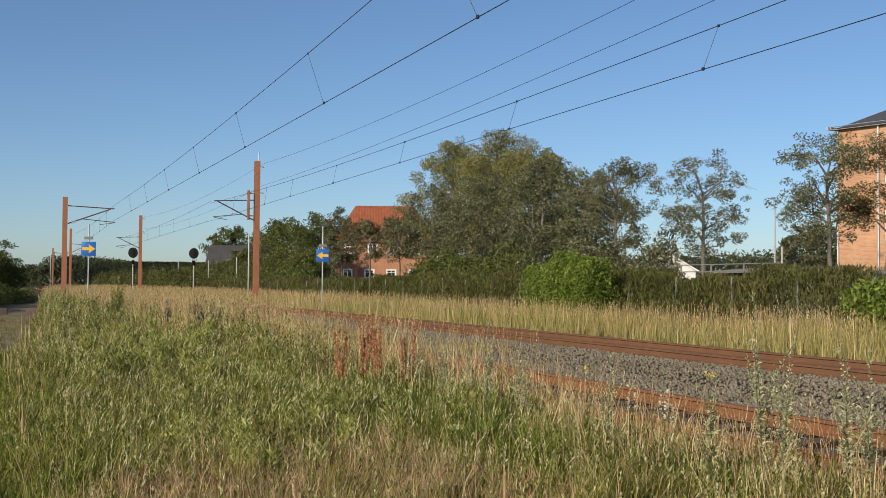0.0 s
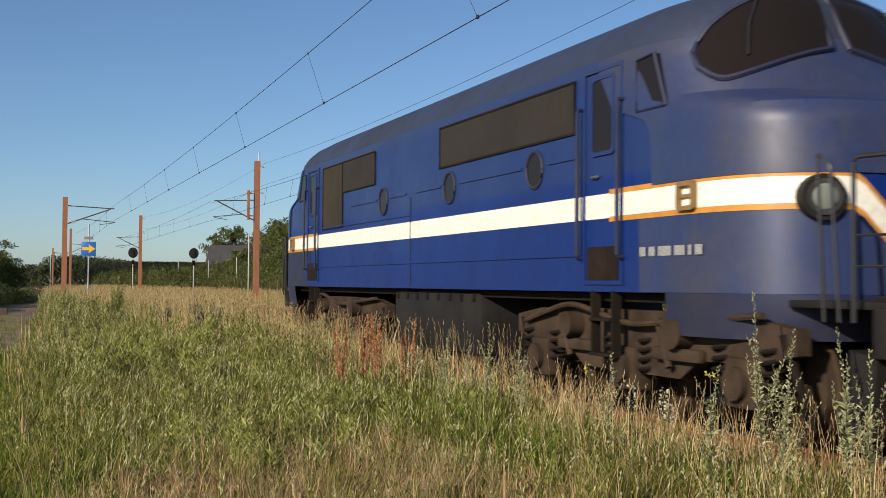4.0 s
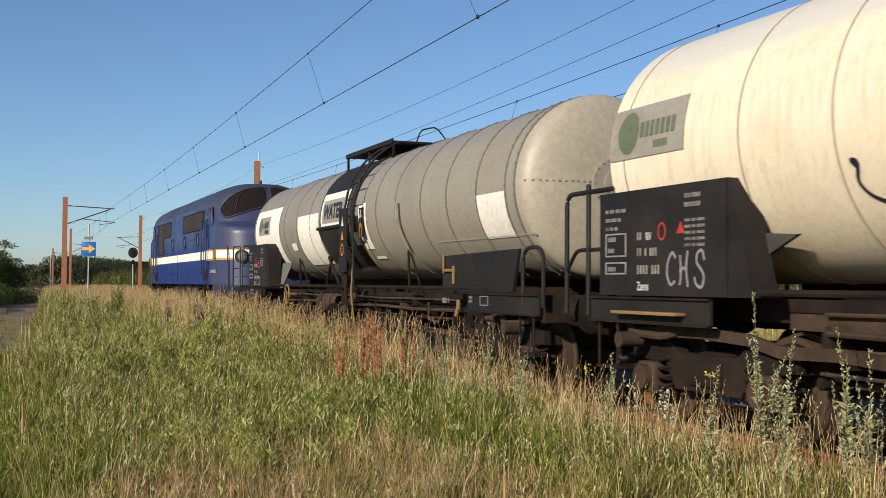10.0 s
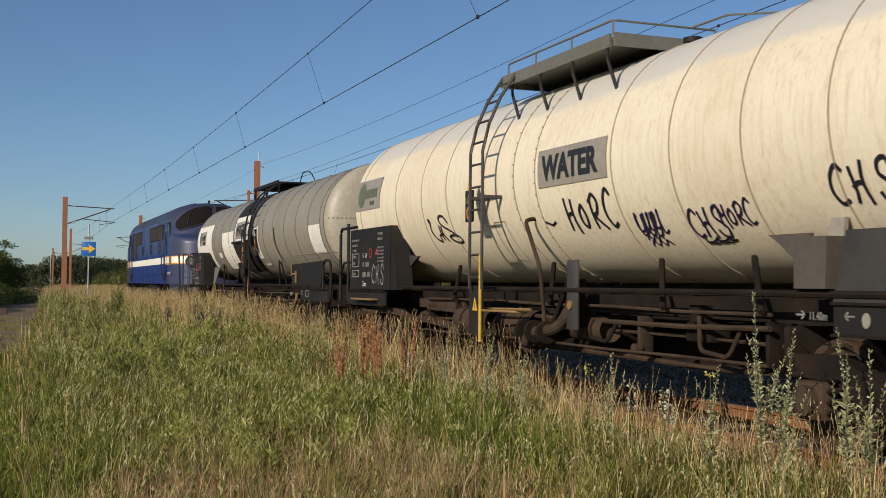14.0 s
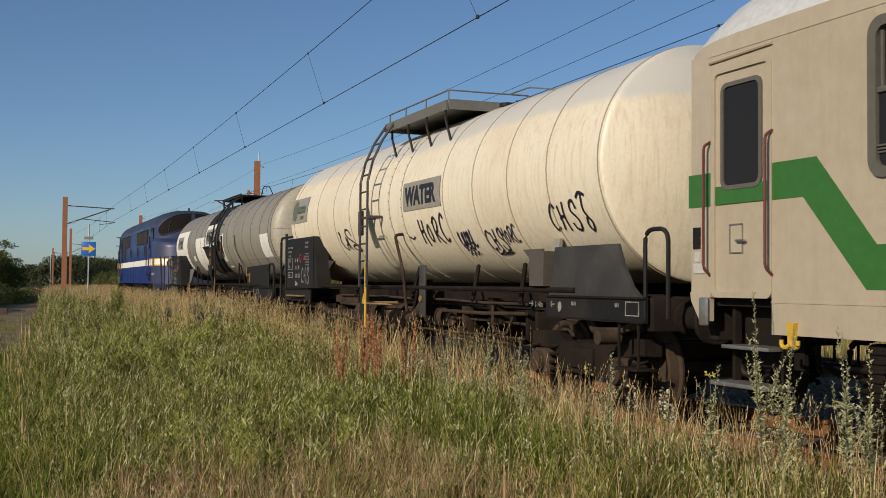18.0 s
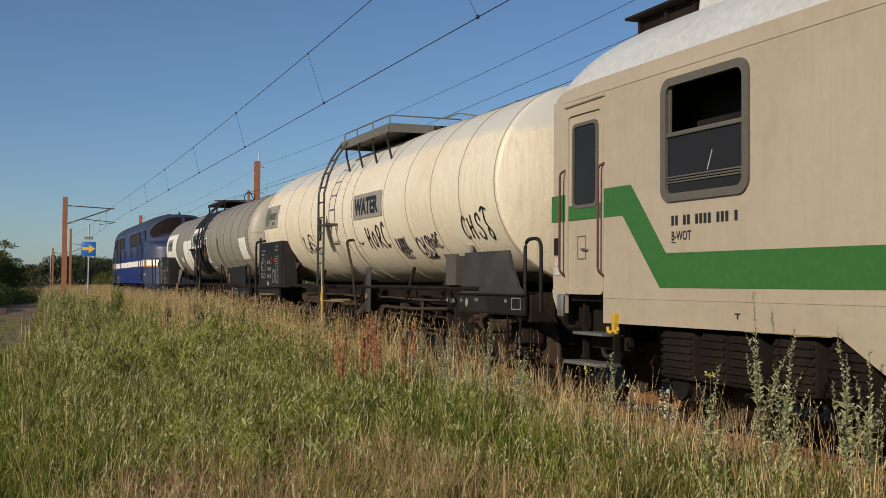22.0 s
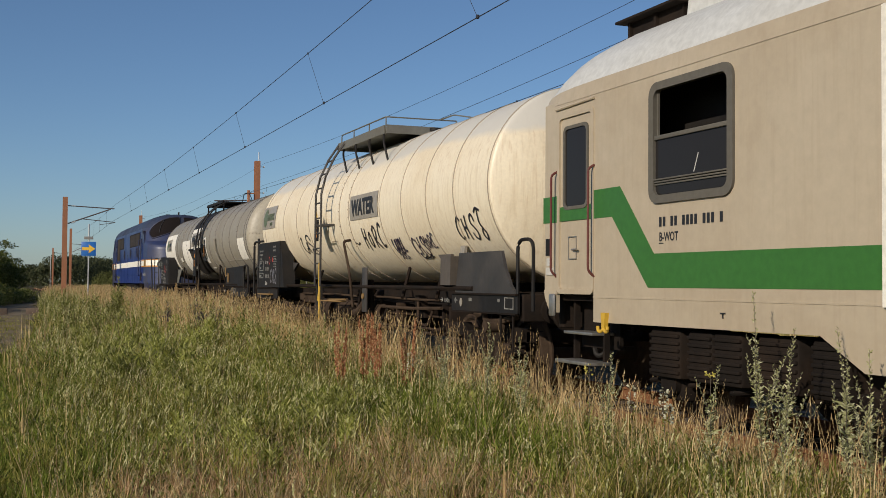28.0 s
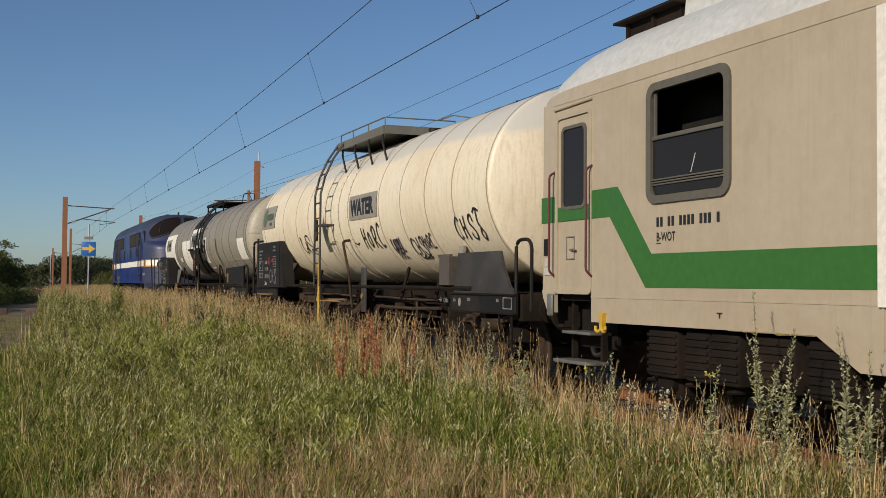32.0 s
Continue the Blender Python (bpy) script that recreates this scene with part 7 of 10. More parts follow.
SPRAY = {
    "C": [[(0.75, 0.85), (0.5, 1.02), (0.18, 0.75), (0.1, 0.35), (0.35, 0.02), (0.7, 0.12)]],
    "h": [[(0.05, 0.8), (0.12, 0.3), (0.02, 0.0)], [(0.0, 0.35), (0.3, 0.45), (0.55, 0.4)], [(0.6, 0.9), (0.5, 0.45), (0.62, -0.05)]],
    "H": [[(0.1, 1.1), (0.09, 0.55), (0.03, 0.0)], [(0.05, 0.48), (0.34, 0.58), (0.62, 0.55)], [(0.64, 1.05), (0.56, 0.5), (0.62, -0.12)]],
    "o": [[(0.35, 0.7), (0.1, 0.5), (0.12, 0.18), (0.38, 0.08), (0.56, 0.35), (0.4, 0.68), (0.2, 0.6)]],
    "R": [[(0.15, 1.0), (0.1, 0.5), (0.12, 0.0)], [(0.0, 0.85), (0.4, 1.1), (0.68, 0.85), (0.45, 0.52), (0.2, 0.45), (0.5, 0.2), (0.85, -0.05)]],
    "S": [[(0.75, 0.75), (0.6, 1.05), (0.28, 0.98), (0.22, 0.7), (0.5, 0.5), (0.72, 0.25), (0.55, -0.05), (0.2, 0.02), (0.05, 0.25)]],
    "T": [[(0.0, 0.95), (0.35, 1.1), (0.85, 1.0)], [(0.5, 1.05), (0.38, 0.6), (0.6, 0.35), (0.8, 0.15), (0.6, -0.1), (0.35, 0.1), (0.5, 0.35)]],
}


def tag_strokes(text, x, z, h, w=0.022, slant=0.0, gap=0.74):
    """A spray-can tag written letter by letter."""
    b = fresh()
    for i, ch in enumerate(text):
        k = h * (1.12 if i % 2 else 0.95)
        for one in SPRAY[ch]:
            stroke(b, flow([(x + (i * gap + 0.72 * u) * h, z + slant * i + v * k) for u, v in one]), w)
    return b


def joined_tag(x, z, wide, h, w):
    """Three letters in one sweep; the last ends in a long flat loop."""
    b = fresh()
    for one in (((0.06, 0.80), (0.02, 0.92), (0.08, 0.86), (0.04, 0.52), (0.12, 0.24), (0.26, 0.10), (0.28, 0.26)),
                ((0.37, 0.70), (0.36, 0.42), (0.39, 0.14)), ((0.27, 0.32), (0.36, 0.36), (0.45, 0.37)), ((0.44, 0.66), (0.42, 0.40), (0.52, 0.08)),
                ((0.72, 0.72), (0.62, 0.96), (0.48, 1.0), (0.42, 0.84), (0.52, 0.64), (0.74, 0.44), (0.95, 0.20), (0.98, 0.05), (0.84, 0.0), (0.68, 0.12), (0.62, 0.24), (0.76, 0.30), (0.88, 0.25))):
        stroke(b, flow([(x + u * wide, z + v * h) for u, v in one]), w)
    return b


def scribble(x, z, wide, h, loops, seed, w=0.02):
    """An unreadable tag: linked loops and a zigzag under them."""
    rs = random.Random(seed)
    b = fresh()
    pts = []
    for i in range(loops * 4):
        t = i / (loops * 4 - 1)
        pts.append((x + wide * t + 0.05 * math.cos(i * 1.57), z + h * (0.5 + (0.5 if i % 4 in (0, 1) else -0.45) * rs.uniform(0.6, 1.1))))
    stroke(b, flow(pts, 4), w)
    stroke(b, flow([(x + wide * (0.1 + 0.12 * i), z - h * (0.25 if i % 2 else 0.5)) for i in range(7)], 4), w * 0.8)
    return b


def build_wagon_b():
    """Cream tank wagon with a long walkway."""
    SC = -31.75

    def wx(S):
        # stations along the wagon, the forward part set closer up
        return SC - S - float(np.interp(S, (-38.0, -36.7, -35.7, -34.7, -32.1, -28.2), (0.02, 0.05, 0.12, 0.22, 0.33, 0.26)))
    R, zc = 1.265, 2.645
    g = thing("tank_wagon", (0, TRACK, 0), "cream tank wagon with black graffiti and a steel walkway on top", "tank wagon", "tank wagons")
    b = tank_dished(fresh(), wx(-24.93), wx(-37.90), R, zc, 0.30)
    part("tank", b, "tankcream", g, "weathered cream steel tank")
    for S, bolts in ((-25.2, 0), (-27.05, 0), (-28.2, 0), (-29.2, 0), (-31.44, 60), (-32.03, 60), (-33.7, 0), (-34.72, 0), (-35.7, 0), (-36.7, 0), (-37.85, 0)):
        b = fresh()
        hoop(b, wx(S), R, zc, 0.024, 0.010, bolts)
        part("tank_hoop", b, "hoopcream", g)
    b = fresh()
    curved(b, wx(-24.95), wx(-26.25), -3, 20, zc, R, 1, 6, 0.010)
    part("emblem_board", b, "signgrey", g)
    b = fresh()
    n = 24
    ring = [(wx(-25.28) + 0.19 * math.cos(2 * math.pi * i / n), zc + 0.19 + 0.21 * math.sin(2 * math.pi * i / n)) for i in range(n)]
    ce = b.verts.new((wx(-25.28), 0, zc + 0.19))
    rv = [b.verts.new((x, 0, z)) for x, z in ring]
    for i in range(n):
        b.faces.new((ce, rv[i], rv[(i + 1) % n]))
    part("emblem", wrap(b, zc, R + 0.014), "weedgreen", g, "round green emblem", smooth=False)
    b = fresh()
    bars(b, wx(-25.5), zc + 0.12, 0.15, "0000000", 0, 0.6)
    bars(b, wx(-25.75), zc + 0.0, 0.07, "000000", 0, 0.6)
    part("emblem_bars", wrap(b, zc, R + 0.016), "weedgreen", g, "green lettering as bars", smooth=False)
    b = fresh()
    curved(b, wx(-32.12), wx(-33.62), -9, 10, zc, R, 1, 6, 0.010)
    part("sign_board", b, "signgrey", g)
    t = letters("WATER", 0.37, wx(-32.24), zc - 0.115, 0, 0.98, 0.045)
    part("lettering", wrap(t, zc, R + 0.016), "letter", g, "black word WATER", smooth=False)
    # graffiti
    for text, S, z, h, w, nm, gap in (("HoRC", -32.60, 1.91, 0.37, 0.043, "ink", 0.74), ("ChS", -34.72, 1.72, 0.31, 0.032, "ink_violet", 0.62), ("HoRC", -35.18, 1.82, 0.22, 0.027, "ink_violet", 0.56), ("ChST", -36.58, 1.93, 0.33, 0.036, "ink", 0.74)):
        part("graffiti", wrap(tag_strokes(text, wx(S), z, h, w, 0.0, gap), zc, R + 0.008), nm, g, "black spray-can tag", smooth=False)
    part("graffiti", wrap(joined_tag(wx(-28.31), 1.88, 1.03, 0.42, 0.036), zc, R + 0.008), "ink", g, "black spray-can tag in one sweep", smooth=False)
    for wide, hh, dz, seed in ((0.5, 0.26, 0.0, 3), (0.4, 0.2, 0.05, 8)):
        part("graffiti", wrap(scribble(wx(-33.88), 1.78 + dz, wide, hh, 4, seed, 0.028), zc, R + 0.008), "ink_violet", g, "dark violet spray-can scribble", smooth=False)
    part("graffiti", wrap(scribble(wx(-34.78), 1.66, 0.5, 0.05, 3, 5, 0.024), zc, R + 0.008), "ink", g, smooth=False)
    b = fresh()
    stroke(b, [(wx(-32.05), 2.05), (wx(-32.2), 2.0), (wx(-32.3), 2.04)], 0.03)
    part("graffiti", wrap(b, zc, R + 0.008), "ink", g, smooth=False)
    b = fresh()
    stroke(b, [(wx(S), zc + R * radians(a)) for S, a in ((-30.62, -24), (-30.95, -24), (-30.95, -51), (-30.55, -51), (-30.62, -24))], 0.016)
    part("weld_seam", wrap(b, zc, R + 0.006), "hoopcream", g, smooth=False)
    # walkway on top with railing and stays
    zt = zc + R
    b = fresh()
    box(b, (wx(-32.0), -0.42, zt + 0.02), (2.75, 1.25, 0.04), 0.01)
    box(b, (wx(-32.0), -1.05, zt + 0.0), (2.75, 0.03, 0.14))
    box(b, (wx(-32.0), 0.21, zt + 0.0), (2.75, 0.03, 0.14))
    box(b, (wx(-33.39), -0.42, zt + 0.0), (0.03, 1.25, 0.14))
    box(b, (wx(-30.61), -0.42, zt + 0.0), (0.03, 1.25, 0.14))
    part("walkway", b, "walk", g, "grey steel walkway on the tank")
    for q in (-30.9, -31.7, -32.5, -33.25):
        b = fresh()
        tube(b, round_path([(wx(q), -1.04, zt - 0.05), (wx(q) + 0.04, -1.06, zt - 0.2), (wx(q) + 0.16, -1.02, zc + math.sqrt(R * R - 1.02 ** 2))], 0.06), 0.02, 6)
        part("walkway_stay", b, "black", g)
        b = fresh()
        tube(b, [(wx(q), 0.2, zt - 0.02), (wx(q) + 0.1, 0.2, zc + math.sqrt(R * R - 0.2 ** 2) - 0.02)], 0.02, 6)
        part("walkway_stay", b, "black", g)
    b = fresh()
    tube(b, round_path([(wx(-30.8), -1.05, zt + 0.05), (wx(-30.8), -1.05, zt + 0.20), (wx(-33.38), -1.05, zt + 0.20), (wx(-33.38), 0.2, zt + 0.20)], 0.05), 0.012, 6)
    for q in (-31.6, -32.5, -33.38):
        tube(b, [(wx(q), -1.05, zt + 0.05), (wx(q), -1.05, zt + 0.20)], 0.011, 5)
    tube(b, [(wx(-33.38), 0.2, zt + 0.05), (wx(-33.38), 0.2, zt + 0.20)], 0.011, 5)
    tube(b, round_path([(wx(-33.4), -0.1, zt + 0.2), (wx(-34.0), -0.1, zt + 0.2), (wx(-34.9), -0.1, zt + 0.02)], 0.1), 0.012, 6)
    part("walkway_railing", b, "walk", g)
    b = fresh()
    tube(b, [(wx(-33.0), 0, zt - 0.04), (wx(-33.0), 0, zt + 0.06)], 0.28, 22)
    part("dome_hatch", b, "black", g)
    for S in (-32.3, -33.7):
        part("vent_cap", tube(fresh(), [(wx(S), -0.3, zt - 0.04), (wx(S), -0.3, zt + 0.01)], 0.1, 14), "black", g)
    # ladder
    bend = [(-1.05, zt + 0.05), (-1.26, zt - 0.26), (-1.42, zt - 0.60), (-1.5, zt - 0.93), (-1.5, 2.2), (-1.5, 1.3)]
    stand = (-30.63, -30.64, -30.66, -30.66, -30.65, -30.65)
    ladder(g, [(wx(S), y, z) for S, (y, z) in zip(stand, bend)], [(wx(S - 0.39), y, z) for S, (y, z) in zip(stand, bend)], 0.021, 10, "cradle", "dark grey steel ladder")
    for S in (-30.66, -31.05):
        part("ladder_bracket", box(fresh(), (wx(S), -1.37, 2.42), (0.035, 0.26, 0.045), 0.006), "cradle", g)
    b = fresh()
    prism(b, [(wx(-30.49), 0.74), (wx(-30.90), 0.74), (wx(-30.90), 1.34), (wx(-30.49), 1.34)], -1.44, -1.41)
    fb = part("ladder_foot_board", b, "black", g)

    def danger(x, z, w, h, y, parent, mat="signyellow"):
        """A triangular warning sign with a dark flash."""
        t = prism(fresh(), [(x - w / 2, z), (x + w / 2, z), (x, z + h)], y - 0.004, y)
        sg = part("warning_sign", t, mat, parent, smooth=False)
        f = stroke(fresh(), [(x + 0.1 * w, z + 0.62 * h), (x - 0.07 * w, z + 0.38 * h), (x + 0.07 * w, z + 0.36 * h), (x - 0.03 * w, z + 0.1 * h)], 0.09 * w, y - 0.007)
        part("flash", f, "letter", sg, smooth=False)
    danger(wx(-30.70), 1.03, 0.15, 0.17, -1.446, fb)
    b = fresh()
    tube(b, [(wx(-31.02), -1.51, 0.66), (wx(-31.02), -1.51, 1.72)], 0.021, 8)
    part("yellow_rail", b, "yellow", g, "yellow lower ladder rail")
    part("step_rail", tube(fresh(), round_path([(wx(-31.02), -1.5, 1.04), (wx(-31.4), -1.46, 1.04), (wx(-31.7), -1.2, 1.03)], 0.1), 0.014, 7), "brass", g)
    b = fresh()
    prism(b, rect_round(wx(-30.46), 2.34, 0.23, 0.40, 0.02), -1.44, -1.415)
    wp = part("warning_plate", b, "black", g, "black plate with warning signs")
    danger(wx(-30.46), 2.55, 0.17, 0.16, -1.43, wp)
    danger(wx(-30.46), 2.37, 0.15, 0.13, -1.442, wp, "brass")
    b = fresh()
    stroke(b, [(wx(-30.47) + 0.06 * math.cos(a * 0.4), 2.255 + 0.07 * math.sin(a * 0.4)) for a in range(17)], 0.035, -1.444)
    part("warning_sign", b, "warn", wp, smooth=False)
    # pipes, valve and manhole low on the side
    b = fresh()
    tube(b, round_path([(wx(-31.8), -1.15, 2.12), (wx(-31.85), -1.3, 2.1), (wx(-32.24), -1.3, 1.55), (wx(-32.22), -1.22, 0.9)], 0.1), 0.024, 8)
    part("side_pipe", b, "underbrown", g)
    b = fresh()
    tube(b, [(wx(-32.8), -1.1, 0.9), (wx(-32.8), -1.1, 1.42)], 0.06, 10)
    part("bottom_outlet", b, "under", g)
    b = fresh()
    disc_y(b, (wx(-32.84), -1.25, 1.14), 0.05, 0.02, 14)
    part("yellow_disc", b, "brass", g)
    # shields, cradles, end hoops
    for s in (-1, 1):
        b = fresh()
        prism(b, [(wx(-24.83), 1.26), (wx(-26.97), 1.26), (wx(-26.97), 2.26), (wx(-24.83), 2.26)], s * 1.31 - 0.012, s * 1.31 + 0.012)
        sh = part("end_shield", b, "black", g, "black end shield with white stencils")
        b = fresh()
        prism(b, [(wx(-26.97), 1.26), (wx(-27.3), 1.26), (wx(-27.12), 1.9), (wx(-26.97), 2.26)], s * 1.05, s * 1.31)
        part("shield_return", b, "black", sh)
        yy = s * 1.326
        b = fresh()
        for k, tx in enumerate(("000 0000 0000 0000", "0000000000 000", "000 000 000")):
            bars(b, wx(-24.95), 2.06 - 0.085 * k, 0.036, tx, yy, 0.6)
        bars(b, wx(-25.0), 1.78, 0.045, "00000", yy, 0.7)
        bars(b, wx(-25.0), 1.67, 0.045, "0000", yy, 0.7)
        bars(b, wx(-25.0), 1.49, 0.045, "00000", yy, 0.7)
        bars(b, wx(-25.55), 1.78, 0.075, "00", yy, 0.6)
        bars(b, wx(-25.55), 1.63, 0.075, "00 0 000", yy, 0.6)
        bars(b, wx(-25.55), 1.46, 0.085, "0000 000", yy, 0.6)
        bars(b, wx(-26.35), 2.13, 0.04, "0000000", yy, 0.9)
        bars(b, wx(-26.35), 2.05, 0.04, "0000000", yy, 0.9)
        for k in range(5):
            bars(b, wx(-26.35), 1.92 - 0.055 * k, 0.026, "00000 000 000000", yy, 0.75)
        tagged(part("stencils", b, "stencil_dim", sh, smooth=False), "dull white stencils as bars", kind="stuff")
        if s < 0:
            part("lettering", letters("RIV", 0.10, wx(-25.70), 1.78, yy, 0.7), "letter_white", sh, "white stencilled letters RIV", smooth=False)
            part("lettering", letters("Zaens", 0.115, wx(-25.55), 1.31, yy, 0.72), "letter_white", sh, "white stencilled type letters", smooth=False)
        b = fresh()
        for z0, z1 in ((1.63, 1.86), (1.46, 1.58)):
            hollow(b, [(wx(-24.95), z0), (wx(-25.35), z0), (wx(-25.35), z1), (wx(-24.95), z1)], [(wx(-24.97), z0 + 0.015), (wx(-25.33), z0 + 0.015), (wx(-25.33), z1 - 0.015), (wx(-24.97), z1 - 0.015)], yy - 0.002, yy + 0.002)
        part("stencil_box", b, "stencil_dim", sh)
        b = fresh()
        stroke(b, [(wx(-25.98) + 0.06 * math.cos(0.35 * a), 1.85 + 0.075 * math.sin(0.35 * a)) for a in range(19)], 0.02, yy)
        vs = [b.verts.new(p) for p in ((wx(-26.36), yy, 1.82), (wx(-26.22), yy, 1.82), (wx(-26.29), yy, 1.93))]
        b.faces.new(vs)
        part("red_marks", b, "red", sh, "red danger marks", smooth=False)
        if s < 0:
            b = tag_strokes("ChS", wx(-26.05), 1.36, 0.3, 0.028)
            for v in b.verts:
                v.co.y = yy - 0.001
            part("graffiti", b, "ink_grey", sh, "silver spray-can tag", smooth=False)
        b = fresh()
        prism(b, [(wx(-26.72), 1.42), (wx(-26.86), 1.81), (wx(-27.56), 1.77)], s * 1.03, s * 1.07)
        part("front_cradle", b, "cradle", g)
        b = fresh()
        prism(b, [(wx(-36.69), 1.24), (wx(-38.6), 1.24), (wx(-38.45), 1.34), (wx(-38.28), 1.55), (wx(-38.17), 1.77), (wx(-36.83), 1.77)], s * 1.18, s * 1.22)
        part("rear_cradle", b, "cradle", g, "dark grey rear cradle plate")
        b = fresh()
        prism(b, [(wx(-36.37), 1.34), (wx(-36.70), 1.34), (wx(-36.72), 1.73), (wx(-36.37), 1.73)], s * 1.0, s * 1.30)
        cb = part("cradle_box", b, "cradlegrey", g, "weathered grey steel box of the rear cradle")
        part("cradle_tab", prism(fresh(), [(wx(-36.46), 1.72), (wx(-36.62), 1.72), (wx(-36.64), 1.88), (wx(-36.50), 1.88)], s * 1.02, s * 1.06), "signgrey", cb)
        part("cradle_gusset", prism(fresh(), [(wx(-35.89), 1.77), (wx(-36.02), 1.69), (wx(-36.20), 1.56), (wx(-36.36), 1.36), (wx(-36.36), 1.77)], s * 1.10, s * 1.14), "cradlegrey", g)
        b = fresh()
        tube(b, round_path([(wx(-38.83), s * 1.3, 1.05), (wx(-38.83), s * 1.3, 1.88), (wx(-39.16), s * 1.26, 1.88), (wx(-39.16), s * 1.26, 1.05)], 0.13), 0.022, 7)
        part("end_handrail", b, "black", g)
        b = fresh()
        tube(b, round_path([(wx(-23.98), s * 1.25, 1.05), (wx(-23.98), s * 1.25, 2.32), (wx(-24.95), s * 1.25, 2.32)], 0.14), 0.027, 7)
        tube(b, round_path([(wx(-23.98), s * 1.25, 1.5), (wx(-24.2), s * 1.25, 1.72), (wx(-24.9), s * 1.25, 1.72)], 0.1), 0.022, 7)
        tube(b, [(wx(-24.46), s * 1.25, 1.05), (wx(-24.46), s * 1.25, 2.4)], 0.027, 7)
        part("end_handrail", b, "black", g)
    part("lettering", letters("11.40m", 0.085, wx(-36.56), 1.11, -1.324, 0.8), "stencil_dim", g, "white length mark on the sill", smooth=False)
    for S, way in ((-36.47, -1), (-36.98, 1)):
        b = stroke(fresh(), [(wx(S) - 0.05, 1.145), (wx(S) + 0.05, 1.145)], 0.014, -1.324)
        stroke(b, flow([(wx(S) - way * 0.01, 1.175), (wx(S) - way * 0.05, 1.145), (wx(S) - way * 0.01, 1.115)], 2), 0.014, -1.324)
        part("arrow_mark", b, "stencil_dim", g, smooth=False)
    part("oval_plate", prism(fresh(), [(wx(-37.14) + 0.04 * math.cos(a * 0.35), 1.12 + 0.055 * math.sin(a * 0.35)) for a in range(18)], -1.325, -1.318), "signgrey", g, "small grey oval plate", smooth=False)
    wagon_frame(g, wx(-24.62), wx(-38.88), 1.15)
    freight_bogie(g, wx(-26.3), 1.8)
    freight_bogie(g, wx(-37.2), 1.8)
    underside(g, wx(-24.62), wx(-38.88), 5, ((wx(-30.2), wx(-29.1), 0.86, 0.19, "underbrown"), (wx(-31.5), wx(-30.55), 0.87, 0.18, "underbrown"), (wx(-33.1), wx(-32.45), 0.88, 0.13, "underbrown")))
    elbow_valve(g, wx(-32.1), 0.82)
    for s in (-1, 1):
        line = [(-25.04, 0.87), (-25.6, 0.93), (-26.36, 0.94), (-27.01, 0.91), (-27.46, 0.83), (-28.15, 0.85), (-28.76, 0.81), (-29.42, 0.77)]
        part("lever_beam", prism(fresh(), [(wx(S), z + 0.045) for S, z in line] + [(wx(S), z - 0.055) for S, z in line[::-1]], s * 1.10, s * 1.15), "underbrown", g)
        part("frame_box", box(fresh(), (wx(-28.22), s * 0.93, 1.07), (1.8, 0.06, 0.14), 0.01), "underbrown", g)
    part("outlet_bracket", box(fresh(), (wx(-32.86), -1.22, 1.25), (0.24, 0.03, 0.75), 0.008), "cradle", g)
    part("outlet_stay", tube(fresh(), [(wx(-32.75), -1.2, 1.42), (wx(-32.3), -1.15, 0.95)], 0.03, 7), "under", g)
    part("step_board", box(fresh(), (wx(-25.8), -1.36, 1.10), (1.1, 0.16, 0.03), 0.005), "brass", g, "dull yellow step board")
    part("side_bar", tube(fresh(), [(wx(-30.6), -1.3, 1.05), (wx(-32.0), -1.3, 1.07)], 0.018, 7), "brass", g, "dull yellow bar")
    for S in (-28.6, -31.6, -33.9, -35.3):
        for s in (-1, 1):
            part("tank_bracket", tube(fresh(), [(wx(S) + 0.5, s * 1.1, 1.14), (wx(S), s * 0.8, zc - R * 0.82)], 0.03, 6), "under", g)
    b = fresh()
    bars(b, wx(-37.4), 1.14, 0.04, "0000", -1.322, 0.7)
    bars(b, wx(-38.3), 1.14, 0.04, "000", -1.322, 0.7)
    hollow(b, [(wx(-38.5), 1.06), (wx(-38.75), 1.06), (wx(-38.75), 1.2), (wx(-38.5), 1.2)], [(wx(-38.51), 1.07), (wx(-38.74), 1.07), (wx(-38.74), 1.19), (wx(-38.51), 1.19)], -1.324, -1.317)
    tagged(part("sill_marks", b, "stencil_dim", g, smooth=False), "white stencil bars", kind="stuff")
    return g, SC


wagon_a, SC_A = build_wagon_a()
wagon_b, SC_B = build_wagon_b()


